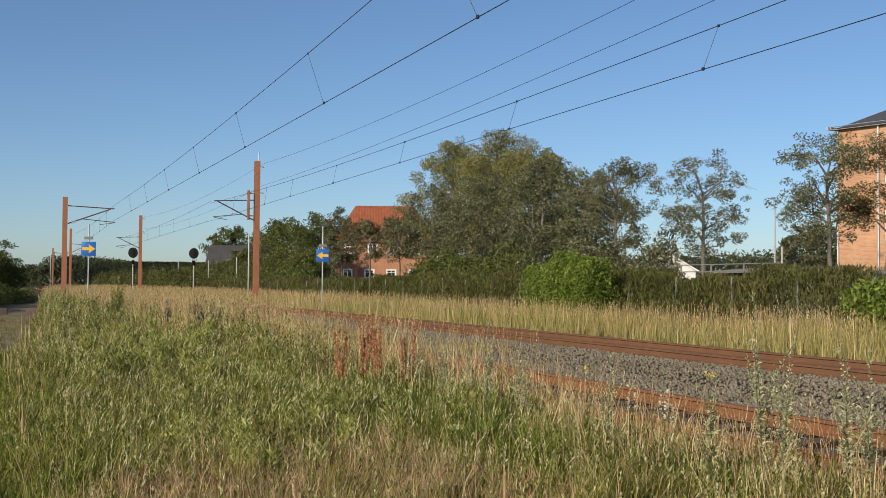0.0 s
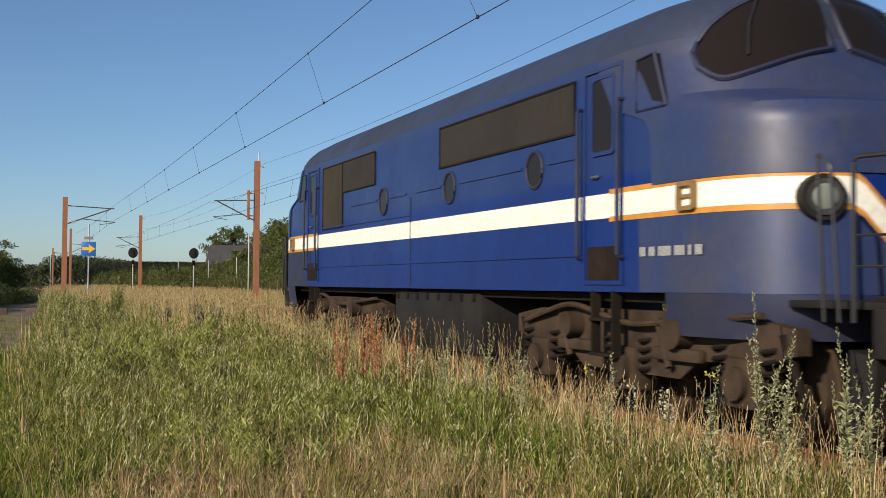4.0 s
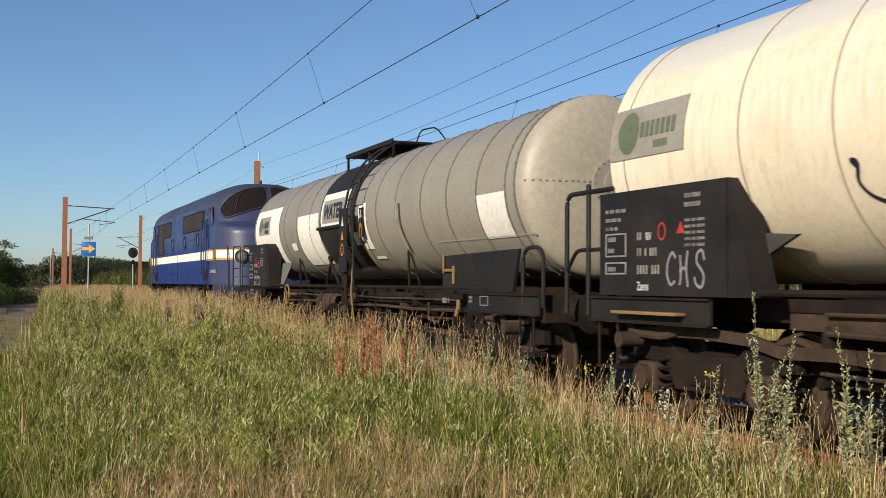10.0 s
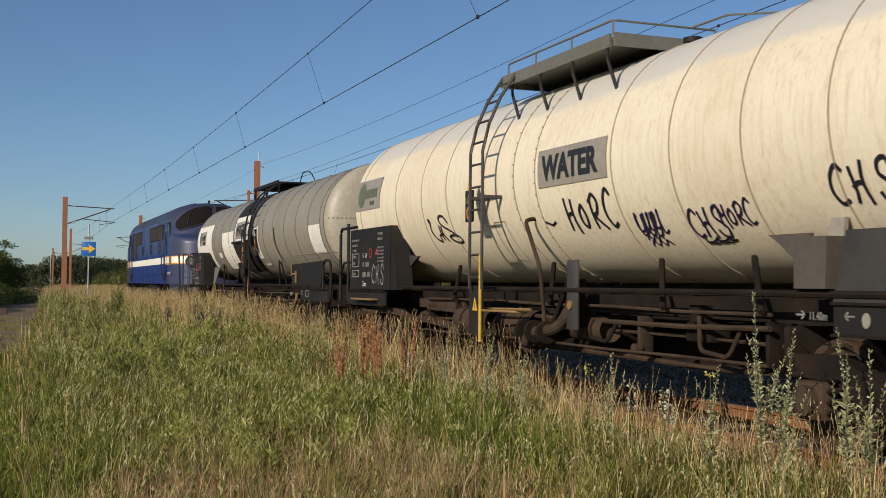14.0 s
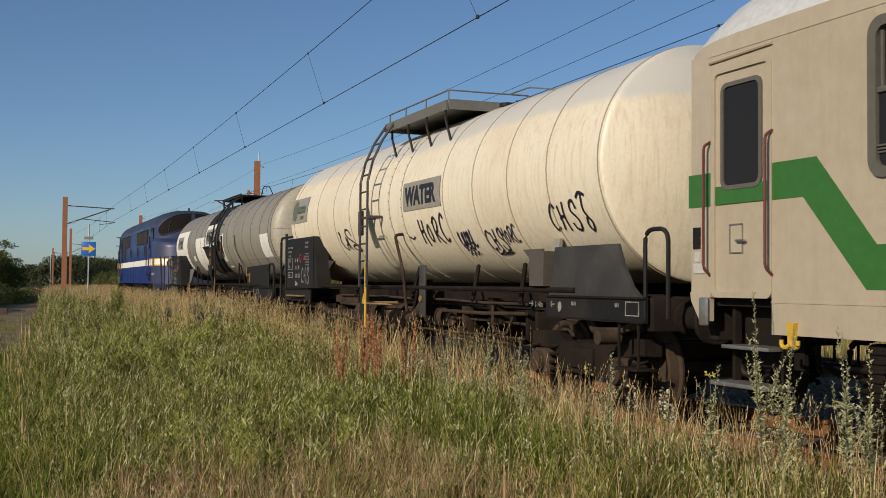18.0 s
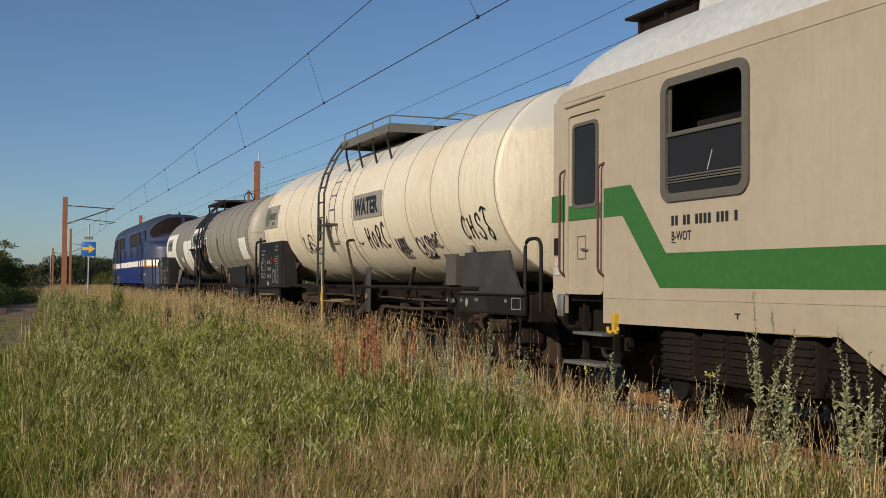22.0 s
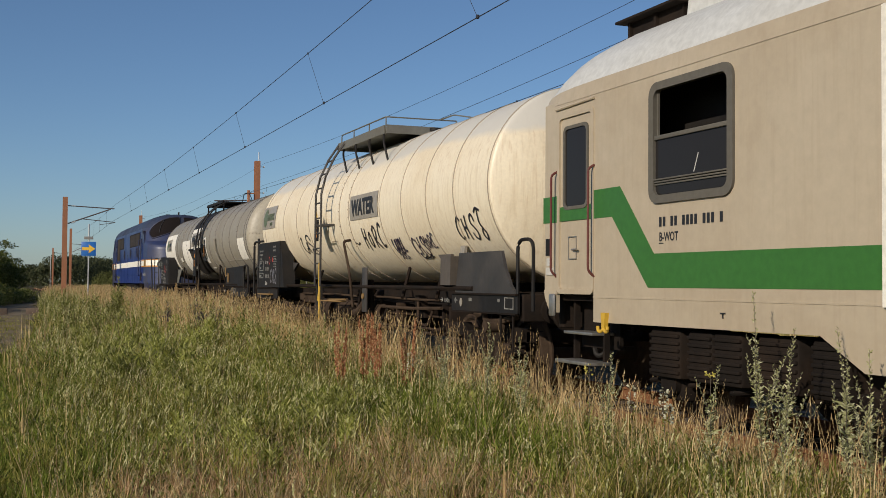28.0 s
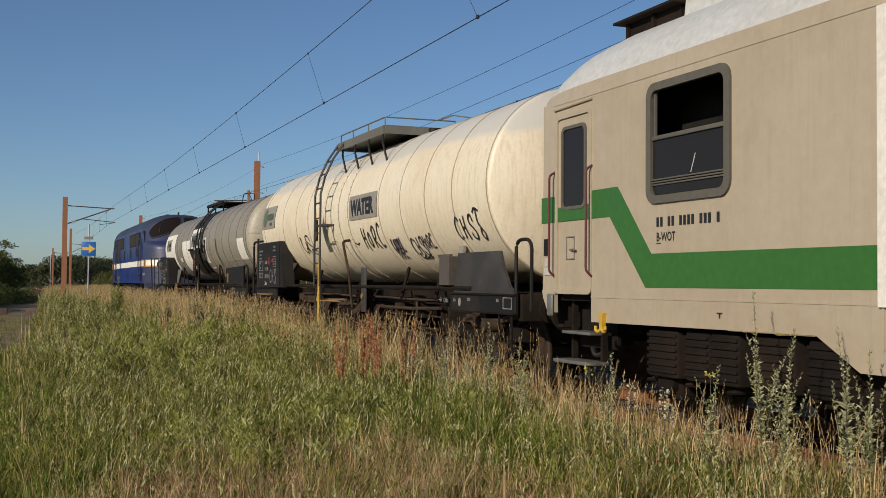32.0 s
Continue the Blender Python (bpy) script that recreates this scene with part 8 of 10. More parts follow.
# ---------------------------------------------------------------- coach
def build_coach():
    S0, S1 = -39.70, -64.3
    SC = (S0 + S1) / 2

    def wx(S):
        return SC - S
    g = thing("work_coach", (0, TRACK, 0), "beige railway coach with green zigzag stripe and half-open window", "coach")
    W = 1.41
    win = (wx(-41.97), 2.16, 1.14, 0.97)
    door = (wx(-40.07), 1.30, 0.74, 1.82)
    holes = [win, door] + [(wx(-47.5 - 2.6 * k), 2.17, 1.10, 0.88) for k in range(5)]
    b = fresh()
    walled(b, wx(-40.02), wx(S1), 1.30, 3.30, holes, -W, 0.05)
    part("side_wall", b, "coach", g, "beige painted side wall", smooth=False)
    b = fresh()
    box(b, ((wx(-39.74) + wx(-40.02)) / 2, -W + 0.0252, 2.28), (0.28, 0.05, 2.04))
    part("corner_post", b, "coach", g)
    b = fresh()
    prism(b, [(wx(-40.83), 1.30), (wx(-40.83), 0.985), (wx(-44.2), 1.0), (wx(-44.66), 0.76), (wx(-48.0), 0.76), (wx(-48.0), 1.30)], -W, -W + 0.05)
    part("skirt", b, "coach", g, "beige lower skirt")
    b = fresh()
    prism(b, [(wx(-39.72), 1.30), (wx(-39.74), 1.22), (wx(-39.86), 1.06), (wx(-40.0), 1.06), (wx(-40.0), 1.30)], -W, -W + 0.05)
    part("corner_apron", b, "coach", g)
    b = fresh()
    box(b, (wx(-39.95), -W - 0.015, 1.14), (0.12, 0.04, 0.24), 0.02)
    part("tail_lamp_bracket", b, "steel", g)
    b = fresh()
    box(b, (0, W - 0.025, 2.15), (S0 - S1, 0.05, 2.3))
    part("far_side_wall", b, "coach", g)
    # roof, domed at its ends
    sec = [(W, 3.30), (1.385, 3.42), (1.30, 3.60), (1.14, 3.78), (0.9, 3.93), (0.6, 4.05), (0.3, 4.11), (0.0, 4.13)]
    sec = [(-y, z) for y, z in sec] + [(y, z) for y, z in sec[-2::-1]]
    b = fresh()
    rows = []
    for S, k, w in ((-39.70, 0.30, 0.97), (-39.76, 0.5, 0.98), (-39.86, 0.68, 0.99), (-40.05, 0.85, 1.0), (-40.35, 0.96, 1.0), (-40.8, 1.0, 1.0), (-50, 1.0, 1.0), (S1 + 0.8, 1.0, 1.0), (S1, 0.4, 0.97)):
        rows.append([b.verts.new((wx(S), y * w, 3.30 + (z - 3.30) * k)) for y, z in sec])
    for p, q in zip(rows, rows[1:]):
        for i in range(len(sec) - 1):
            b.faces.new((p[i], q[i], q[i + 1], p[i + 1]))
    b.faces.new(rows[0])
    b.faces.new(rows[-1][::-1])
    bmesh.ops.recalc_face_normals(b, faces=b.faces[:])
    part("roof", b, "coachroof", g, "pale grey roof")
    b = fresh()
    rows2 = []
    for S, k, w in ((-39.705, 0.30, 0.975), (-39.765, 0.5, 0.985), (-39.865, 0.68, 0.995), (-40.05, 0.85, 1.001), (-40.35, 0.96, 1.001), (-40.8, 1.0, 1.001), (S1, 1.0, 1.001)):
        rows2.append([b.verts.new((wx(S), y * w - 0.004, 3.30 + (z - 3.30) * k + dz)) for (y, z), dz in zip(sec[:2], (-0.03, 0.002))])
    for p, q in zip(rows2, rows2[1:]):
        for i in range(1):
            b.faces.new((p[i], q[i], q[i + 1], p[i + 1]))
    part("cantrail", b, "coach", g, "beige cantrail")
    # end wall and gangway
    b = fresh()
    box(b, (wx(-39.75), 0, 2.3), (0.06, 2 * W - 0.1, 2.1))
    part("end_wall", b, "coach", g)
    b = fresh()
    hollow(b, rect_round(0, 2.35, 1.0, 2.2, 0.2), rect_round(0, 2.35, 0.8, 2.0, 0.15), -0.1, 0.1)
    for v in b.verts:
        v.co = Vector((wx(-39.62) + v.co.y, v.co.x, v.co.z))
    part("gangway", b, "black", g)
    # solid black block added inside; stands in for the shade behind the windows
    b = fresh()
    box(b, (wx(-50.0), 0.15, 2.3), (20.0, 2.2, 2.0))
    part("interior_dark_fill", b, "black", g, "black filler block standing in for the coach's interior shade")
    b = fresh()
    box(b, (0, 0, 1.24), (S0 - S1 - 0.2, 2.6, 0.1))
    part("floor", b, "under", g)
    # green zigzag stripe
    b = fresh()
    y0, y1 = -W - 0.004, -W + 0.001
    prism(b, [(wx(-39.705), 2.02), (wx(-40.06), 2.02), (wx(-40.06), 2.30), (wx(-39.705), 2.30)], y0, y1)
    part("stripe", b, "green", g, "green stripe")
    b = fresh()
    prism(b, [(wx(-40.82), 2.02), (wx(-41.20), 2.02), (wx(-41.86), 1.335), (wx(-44.86), 1.335), (wx(-44.86), 1.64), (wx(-41.96), 1.645), (wx(-41.35), 2.305), (wx(-40.82), 2.305)], y0, y1)
    part("stripe", b, "green", g, "green zigzag stripe")
    b = fresh()
    prism(b, [(wx(-44.93), 1.335), (wx(S1), 1.335), (wx(S1), 1.64), (wx(-44.93), 1.64)], y0, y1)
    part("stripe", b, "green", g, "green stripe")
    # ribs, panel joints, a raised bay edge
    b = fresh()
    box(b, ((wx(-40.83) + wx(S1)) / 2, -W - 0.002, 1.235), (abs(S1 + 40.83), 0.006, 0.016))
    for S in (-44.89,):
        box(b, (wx(S), -W - 0.006, 2.1), (0.02, 0.014, 2.35))
    part("body_rib", b, "coach", g)
    # raised edge coloured white for the light that falls on it
    b = fresh()
    prism(b, [(wx(-44.86), 1.22), (wx(-44.96), 1.22), (wx(-44.96), 3.26), (wx(-44.86), 3.26)], -W - 0.03, -W - 0.002)
    part("bay_edge", b, "white", g, "raised edge strip, white for the light it catches")
    b = fresh()
    tube(b, [(wx(-40.02), -W - 0.012, 3.22), (wx(-40.85), -W - 0.012, 3.235)], 0.014, 6)
    part("door_drip_rail", b, "coach", g)
    # window: rubber frame, half-open sash
    cx, cz = win[0] + win[2] / 2, win[1] + win[3] / 2
    b = fresh()
    hollow(b, rect_round(cx, cz, 1.285, 1.10, 0.13), rect_round(cx, cz, 1.125, 0.955, 0.08), -W - 0.025, -W + 0.03)
    wn = part("window", b, "rubber", g, "grey-framed window with its upper half open")
    b = fresh()
    box(b, (cx, -W + 0.01, cz - 0.22), (1.12, 0.012, 0.50))
    part("pane", b, "winglass", wn, "dark glass pane")
    b = fresh()
    box(b, (cx, -W + 0.0, cz + 0.045), (1.12, 0.035, 0.04), 0.006)
    part("sash_bar", b, "rubber", wn)
    for k in range(3):
        b = fresh()
        box(b, (cx, -W - 0.008 + 0.006 * k, cz - 0.335 - 0.022 * k), (1.12, 0.03, 0.015), 0.004)
        part("sash_rib", b, "rubber", wn)
    b = fresh()
    box(b, (cx - 0.53, -W + 0.012, cz + 0.24), (0.022, 0.02, 0.42))
    part("sash_guide", b, "rubber", wn)
    b = fresh()
    stroke(b, [(cx + 0.05, cz - 0.31), (cx + 0.12, cz - 0.15)], 0.012, -W + 0.002)
    part("scratch", b, "letter_white", wn, smooth=False)
    for k in range(5):
        x0 = wx(-47.5 - 2.6 * k)
        b = fresh()
        c2 = x0 + 0.55
        hollow(b, rect_round(c2, cz, 1.27, 1.03, 0.13), rect_round(c2, cz, 1.09, 0.87, 0.07), -W - 0.03, -W + 0.03)
        w2 = part("window", b, "rubber", g)
        b = fresh()
        box(b, (c2, -W + 0.01, cz), (1.08, 0.012, 0.86))
        part("pane", b, "winglass", w2)
    # door
    dx, dz = door[0] + door[2] / 2, door[1] + door[3] / 2
    b = fresh()
    hollow(b, rect_round(dx, dz, 0.80, 1.90, 0.07), rect_round(dx, dz, 0.70, 1.80, 0.05), -W - 0.012, -W + 0.03)
    d = part("door", b, "coach", g, "beige entrance door with a tall window")
    b = fresh()
    hollow(b, [(dx + x, z) for x, z in ((-0.36, 1.31), (0.36, 1.31), (0.36, 3.11), (-0.36, 3.11))], [(dx + x, z) for x, z in ((-0.24, 2.17), (0.24, 2.17), (0.24, 2.99), (-0.24, 2.99))], -W + 0.01, -W + 0.04)
    part("door_leaf", b, "coach", d)
    b = fresh()
    hollow(b, rect_round(dx, 2.58, 0.54, 0.88, 0.08), rect_round(dx, 2.58, 0.47, 0.81, 0.06), -W - 0.008, -W + 0.02)
    part("door_window_frame", b, "rubber", d)
    b = fresh()
    box(b, (dx, -W + 0.012, 2.58), (0.5, 0.01, 0.84))
    part("door_pane", b, "winglass", d)
    b = fresh()
    box(b, (dx, -W + 0.004, 2.10), (0.71, 0.012, 0.15))
    part("door_stripe", b, "green", d, "green stripe across the door")
    b = fresh()
    tube(b, [(dx - 0.05, -W - 0.01, 1.72), (dx + 0.08, -W - 0.03, 1.72)], 0.012, 6)
    hollow(b, [(dx - 0.16, 1.62), (dx + 0.02, 1.62), (dx + 0.02, 1.86), (dx - 0.16, 1.86)], [(dx - 0.15, 1.63), (dx + 0.01, 1.63), (dx + 0.01, 1.85), (dx - 0.15, 1.85)], -W + 0.0, -W + 0.012)
    part("door_handle", b, "steel", d)
    for S in (-40.02, -40.84):
        b = fresh()
        x = wx(S)
        tube(b, round_path([(x, -W, 2.56), (x, -W - 0.07, 2.52), (x, -W - 0.07, 1.5), (x, -W, 1.44)], 0.04), 0.013, 7)
        part("handrail", b, "rail_red", g, "dark red door handrail")
    # steps below the door
    b = fresh()
    box(b, (dx, -W + 0.16, 0.86), (0.62, 0.26, 0.03), 0.005)
    box(b, (dx - 0.02, -W + 0.10, 0.56), (0.74, 0.26, 0.035), 0.005)
    part("door_steps", b, "steel", g, "light metal footsteps")
    b = fresh()
    for q in (-0.33, 0.30):
        box(b, (dx + q, -W + 0.2, 0.9), (0.04, 0.06, 0.72))
    box(b, (dx, -W + 0.32, 1.0), (0.8, 0.04, 0.6))
    part("step_carrier", b, "under", g)
    b = fresh()
    prism(b, [(wx(-41.1) + px, pz) for px, pz in ((-0.045, 1.085), (-0.03, 1.0), (-0.024, 0.91), (0.024, 0.91), (0.03, 1.0), (0.045, 1.085))], -W - 0.045, -W + 0.0)
    for q in (-1, 1):
        tube(b, round_path([(wx(-41.1), -W - 0.035, 0.93), (wx(-41.1) + q * 0.05, -W - 0.04, 0.895), (wx(-41.1) + q * 0.095, -W - 0.045, 0.91), (wx(-41.1) + q * 0.095, -W - 0.045, 0.955)], 0.025), 0.017, 8)
    part("rope_hook", b, "yellow", g, "yellow rope hook")
    # lettering as bars, small plates by the door
    b = fresh()
    bars(b, wx(-42.05), 1.885, 0.086, "00 00 0000 000 0", -W - 0.004, 0.72)
    tagged(part("lettering", b, "letter", g, smooth=False), "black registration lettering as bars", kind="stuff")
    part("lettering", letters("B-WOT", 0.112, wx(-42.05), 1.755, -W - 0.004, 0.82), "letter", g, "black type letters B-WOT", smooth=False)
    b = fresh()
    box(b, (wx(-42.05) + 0.035, -W - 0.003, 1.735), (0.07, 0.004, 0.008))
    part("underline", b, "letter", g)
    b = fresh()
    box(b, (wx(-39.83), -W - 0.006, 1.76), (0.10, 0.012, 0.18))
    part("plate", b, "black", g, "small black plate")
    b = fresh()
    box(b, (wx(-39.84), -W - 0.006, 1.60), (0.07, 0.012, 0.08))
    box(b, (wx(-39.87), -W - 0.006, 1.50), (0.16, 0.012, 0.08))
    part("plate", b, "letter_white", g, "small white plates")
    b = fresh()
    box(b, (wx(-43.02), -W - 0.004, 1.13), (0.07, 0.006, 0.012))
    box(b, (wx(-43.02), -W - 0.004, 1.108), (0.014, 0.006, 0.04))
    part("jack_mark", b, "letter", g)
    # roof vents
    b = fresh()
    box(b, (wx(-40.97), -0.45, 4.12), (1.16, 0.95, 0.03), 0.008)
    prism(b, [(wx(-40.46), 3.9), (wx(-41.5), 3.9), (wx(-41.5), 4.11), (wx(-40.46), 4.11)], -0.80, -0.60)
    for q in (-0.45, 0.05):
        prism(b, [(wx(-40.97) + q, 3.9), (wx(-40.97) + q + 0.04, 3.9), (wx(-40.97) + q + 0.04, 4.11), (wx(-40.97) + q, 4.11)], -0.84, 0.02)
    part("roof_vent", b, "under", g, "dark louvred roof vent")
    b = fresh()
    prism(b, [(wx(-41.55), 3.9), (wx(-43.6), 3.9), (wx(-43.5), 4.17), (wx(-41.6), 4.17)], -0.80, 0.3)
    part("roof_unit", b, "coachroof", g, "pale roof equipment box")
    # underfloor boxes and bogie
    for S, w in ((-42.0, 0.5), (-42.55, 0.36), (-42.95, 0.4), (-43.6, 0.5), (-44.2, 0.4)):
        b = fresh()
        box(b, (wx(S), -1.12, 0.74), (w, 0.4, 0.44), 0.03)
        ub = part("underfloor_box", b, "under", g, "black louvred box under the floor")
        for k in range(6):
            part("louvre", box(fresh(), (wx(S), -1.325, 0.58 + 0.065 * k), (w * 0.94, 0.03, 0.03), 0.006), "under", ub)
    for Sc in (-43.2, S1 + 3.3):
        xc = wx(Sc)
        for s in (-1, 1):
            b = fresh()
            prism(b, [(xc + px, pz) for px, pz in ((-1.7, 0.62), (-1.7, 0.80), (-0.7, 0.86), (-0.5, 0.70), (0.5, 0.70), (0.7, 0.86), (1.7, 0.80), (1.7, 0.62), (0.6, 0.46), (-0.6, 0.46))], s * 1.05 - 0.07, s * 1.05 + 0.07)
            part("side_frame", b, "under", g)
            for q in (-1.25, 1.25):
                b = fresh()
                box(b, (xc + q, s * 1.08, 0.47), (0.36, 0.22, 0.32), 0.04)
                disc_y(b, (xc + q, s * 1.2, 0.47), 0.13, 0.1, 16)
                part("axle_box", b, "under", g)
                for k in (-0.32, 0.32):
                    part("spring", tube_coil(xc + q + k, s * 1.12, 0.42, 0.78, 0.10), "under", g)
            for k in (-0.26, 0.26):
                part("spring", tube_coil(xc + k, s * 1.12, 0.40, 0.84, 0.13), "under", g)
        for q in (-1.25, 1.25):
            wheelset(g, xc + q, 0.46)
    b = fresh()
    box(b, (wx(-39.82), 0, 1.06), (0.14, 2.5, 0.34), 0.02)
    part("headstock", b, "under", g)
    buffer_pair(g, wx(-39.78), -1, 1.05)
    return g, SC


coach, SC_C = build_coach()


# ---------------------------------------------------------------- grass and weeds
def patchy(x, y, f, s=0.0):
    """A smooth field of patches between 0 and 1."""
    return 0.5 + 0.25 * (np.sin(x * f + s) * np.cos(y * f * 1.3 - s) + np.sin(x * f * 2.3 - y * f * 1.7 + 2 * s))


def meadow_z(x, y):
    z = GROUND + 0.10 * np.exp(-((y - 3.6) / 1.8) ** 2) + 0.05 * np.sin(x * 0.31 + y) * np.exp(-np.abs(x) / 60)
    k = np.clip((-x - 10) / 20, 0, 1)
    return z + 0.42 * k * k * (3 - 2 * k) * np.exp(-((y - 4.7) / 1.3) ** 2) - 0.02


def blades(px, py, pz, h, w, lean, curl=0.35):
    """Tapered blades of three levels; each is one piece."""
    n = len(px)
    a = rng.uniform(0, 2 * np.pi, n)
    d = np.stack([np.cos(a), np.sin(a), np.zeros(n)], 1)
    b = rng.uniform(0, 2 * np.pi, n)
    off = np.stack([np.cos(b), np.sin(b), np.zeros(n)], 1) * (lean * rng.uniform(0.2, 1.0, n) * h)[:, None]
    p = np.stack([px, py, pz], 1)
    up = np.array([0, 0, 1.0])
    p1 = p + up * (h * 0.55)[:, None] + off * 0.35
    p2 = p + up * (h * (1 - curl * rng.uniform(0, 0.5, n) * lean))[:, None] + off
    ww = (w * rng.uniform(0.6, 1.4, n))[:, None] * d / 2
    v = np.stack([p - ww, p + ww, p1 + ww * 0.8, p1 - ww * 0.8, p2], 1).reshape(-1, 3)
    i = 5 * np.arange(n)[:, None]
    f = np.concatenate([i + np.array([[0, 1, 2, 3]]), i + np.array([[3, 2, 4]])], 1).reshape(-1)
    s = np.tile([4, 3], n)
    return v, f, s


def stalks(px, py, pz, h, w, lean, head_len, head_w, bits=7):
    """Thin stems; on each a loose head of small slanting grains."""
    n = len(px)
    b = rng.uniform(0, 2 * np.pi, n)
    off = np.stack([np.cos(b), np.sin(b), np.zeros(n)], 1) * (lean * rng.uniform(0.0, 1.0, n) * h)[:, None]
    a = rng.uniform(0, 2 * np.pi, n)
    d = np.stack([np.cos(a), np.sin(a), np.zeros(n)], 1)
    p = np.stack([px, py, pz], 1)
    mid = p + np.array([0, 0, 1.0]) * (h * 0.6)[:, None] + off * 0.4
    tip = p + np.array([0, 0, 1.0]) * h[:, None] + off
    ww = w * d / 2
    v = np.stack([p - ww, p + ww, mid + ww, mid - ww, tip], 1).reshape(-1, 3)
    i = 5 * np.arange(n)[:, None]
    f = np.concatenate([i + np.array([[0, 1, 2, 3]]), i + np.array([[3, 2, 4]])], 1).reshape(-1)
    s = np.tile([4, 3], n)
    axis = (tip - mid)
    axis /= np.linalg.norm(axis, axis=1, keepdims=True)
    k = np.tile(np.linspace(0, 1, bits), n)
    hl = np.repeat(head_len * rng.uniform(0.6, 1.3, n), bits)
    base = np.repeat(tip, bits, 0) - np.repeat(axis, bits, 0) * (hl * (1 - k))[:, None]
    m = len(base)
    r = rng.normal(size=(m, 3))
    r -= (r * np.repeat(axis, bits, 0)).sum(1, keepdims=True) * np.repeat(axis, bits, 0)
    r /= np.linalg.norm(r, axis=1, keepdims=True)
    sl = (hl / bits * 1.5)[:, None]
    g = base + r * (head_w * (0.35 + 0.65 * np.sin(np.pi * (0.15 + 0.8 * k))))[:, None] * rng.uniform(0.4, 1.0, (m, 1))
    side = np.cross(np.repeat(axis, bits, 0), r) * (head_w * 0.45)
    gv = np.stack([base, g + side * 0.6, g + np.repeat(axis, bits, 0) * sl, g - side * 0.6], 1).reshape(-1, 3)
    return (v, f, s), quads(gv)


def join(sets):
    V, F, S, o = [], [], [], 0
    for v, f, s in sets:
        V.append(v), F.append(f + o), S.append(s)
        o += len(v)
    return np.concatenate(V), np.concatenate(F), np.concatenate(S)


def field(n, x0, x1, y0, y1):
    return rng.uniform(x0, x1, n), rng.uniform(y0, y1, n)


def edge_of_path(x):
    return np.maximum(0.2 + 1.5 * np.maximum(0.0, (-x - 16) / 45) - 0.4 * np.maximum(0.0, x + 31), -4.4)


def herbs(n, x0, x1, y0, y1, hh, size, clump):
    """Broad small leaves in clumps, at all heights up to the clump's own."""
    m = max(1, n // clump)
    cx, cy = field(m, x0, x1, y0, y1)
    keep = (cy > edge_of_path(cx) + 0.15) & (rng.uniform(0, 1, m) < 0.25 + 1.1 * patchy(cx, cy, 0.75, 3.1))
    cx, cy = cx[keep], cy[keep]
    ch = hh * rng.uniform(0.55, 1.2, len(cx))
    k = np.repeat(np.arange(len(cx)), clump)
    t = rng.uniform(0.1, 1.0, len(k)) ** 0.7
    rad = (0.05 + 0.13 * np.sin(np.pi * t)) * (size / 0.03) ** 0.5
    p = np.stack([cx[k] + rng.normal(0, 1, len(k)) * rad, cy[k] + rng.normal(0, 1, len(k)) * rad, np.zeros(len(k))], 1)
    p[:, 2] = meadow_z(p[:, 0], p[:, 1]) + ch[k] * t
    a = rng.normal(size=(len(k), 3)) * np.array([1, 1, 0.7]) + np.array([0, 0, 0.45])
    a /= np.linalg.norm(a, axis=1, keepdims=True)
    b = np.cross(a, rng.normal(size=(len(k), 3)))
    b /= np.linalg.norm(b, axis=1, keepdims=True)
    s = (size * rng.uniform(0.5, 1.5, len(k)))[:, None]
    return quads(np.stack([p - a * s, p - b * s * 0.34, p + a * s, p + b * s * 0.34], 1).reshape(-1, 3))


def leaves_up(p, ln, w, up):
    """Narrow pointed leaves from the points p, rising and spreading."""
    n = len(p)
    a = rng.uniform(0, 2 * np.pi, n)
    d = np.stack([np.cos(a), np.sin(a), np.full(n, up) * rng.uniform(0.5, 1.5, n)], 1)
    d /= np.linalg.norm(d, axis=1, keepdims=True)
    s = np.cross(d, rng.normal(size=(n, 3)))
    s /= np.linalg.norm(s, axis=1, keepdims=True)
    ln, w = (ln * rng.uniform(0.55, 1.4, n))[:, None], (w * rng.uniform(0.7, 1.3, n))[:, None]
    m = p + d * ln * 0.45
    return quads(np.stack([p, m - s * w / 2, p + d * ln, m + s * w / 2], 1).reshape(-1, 3))


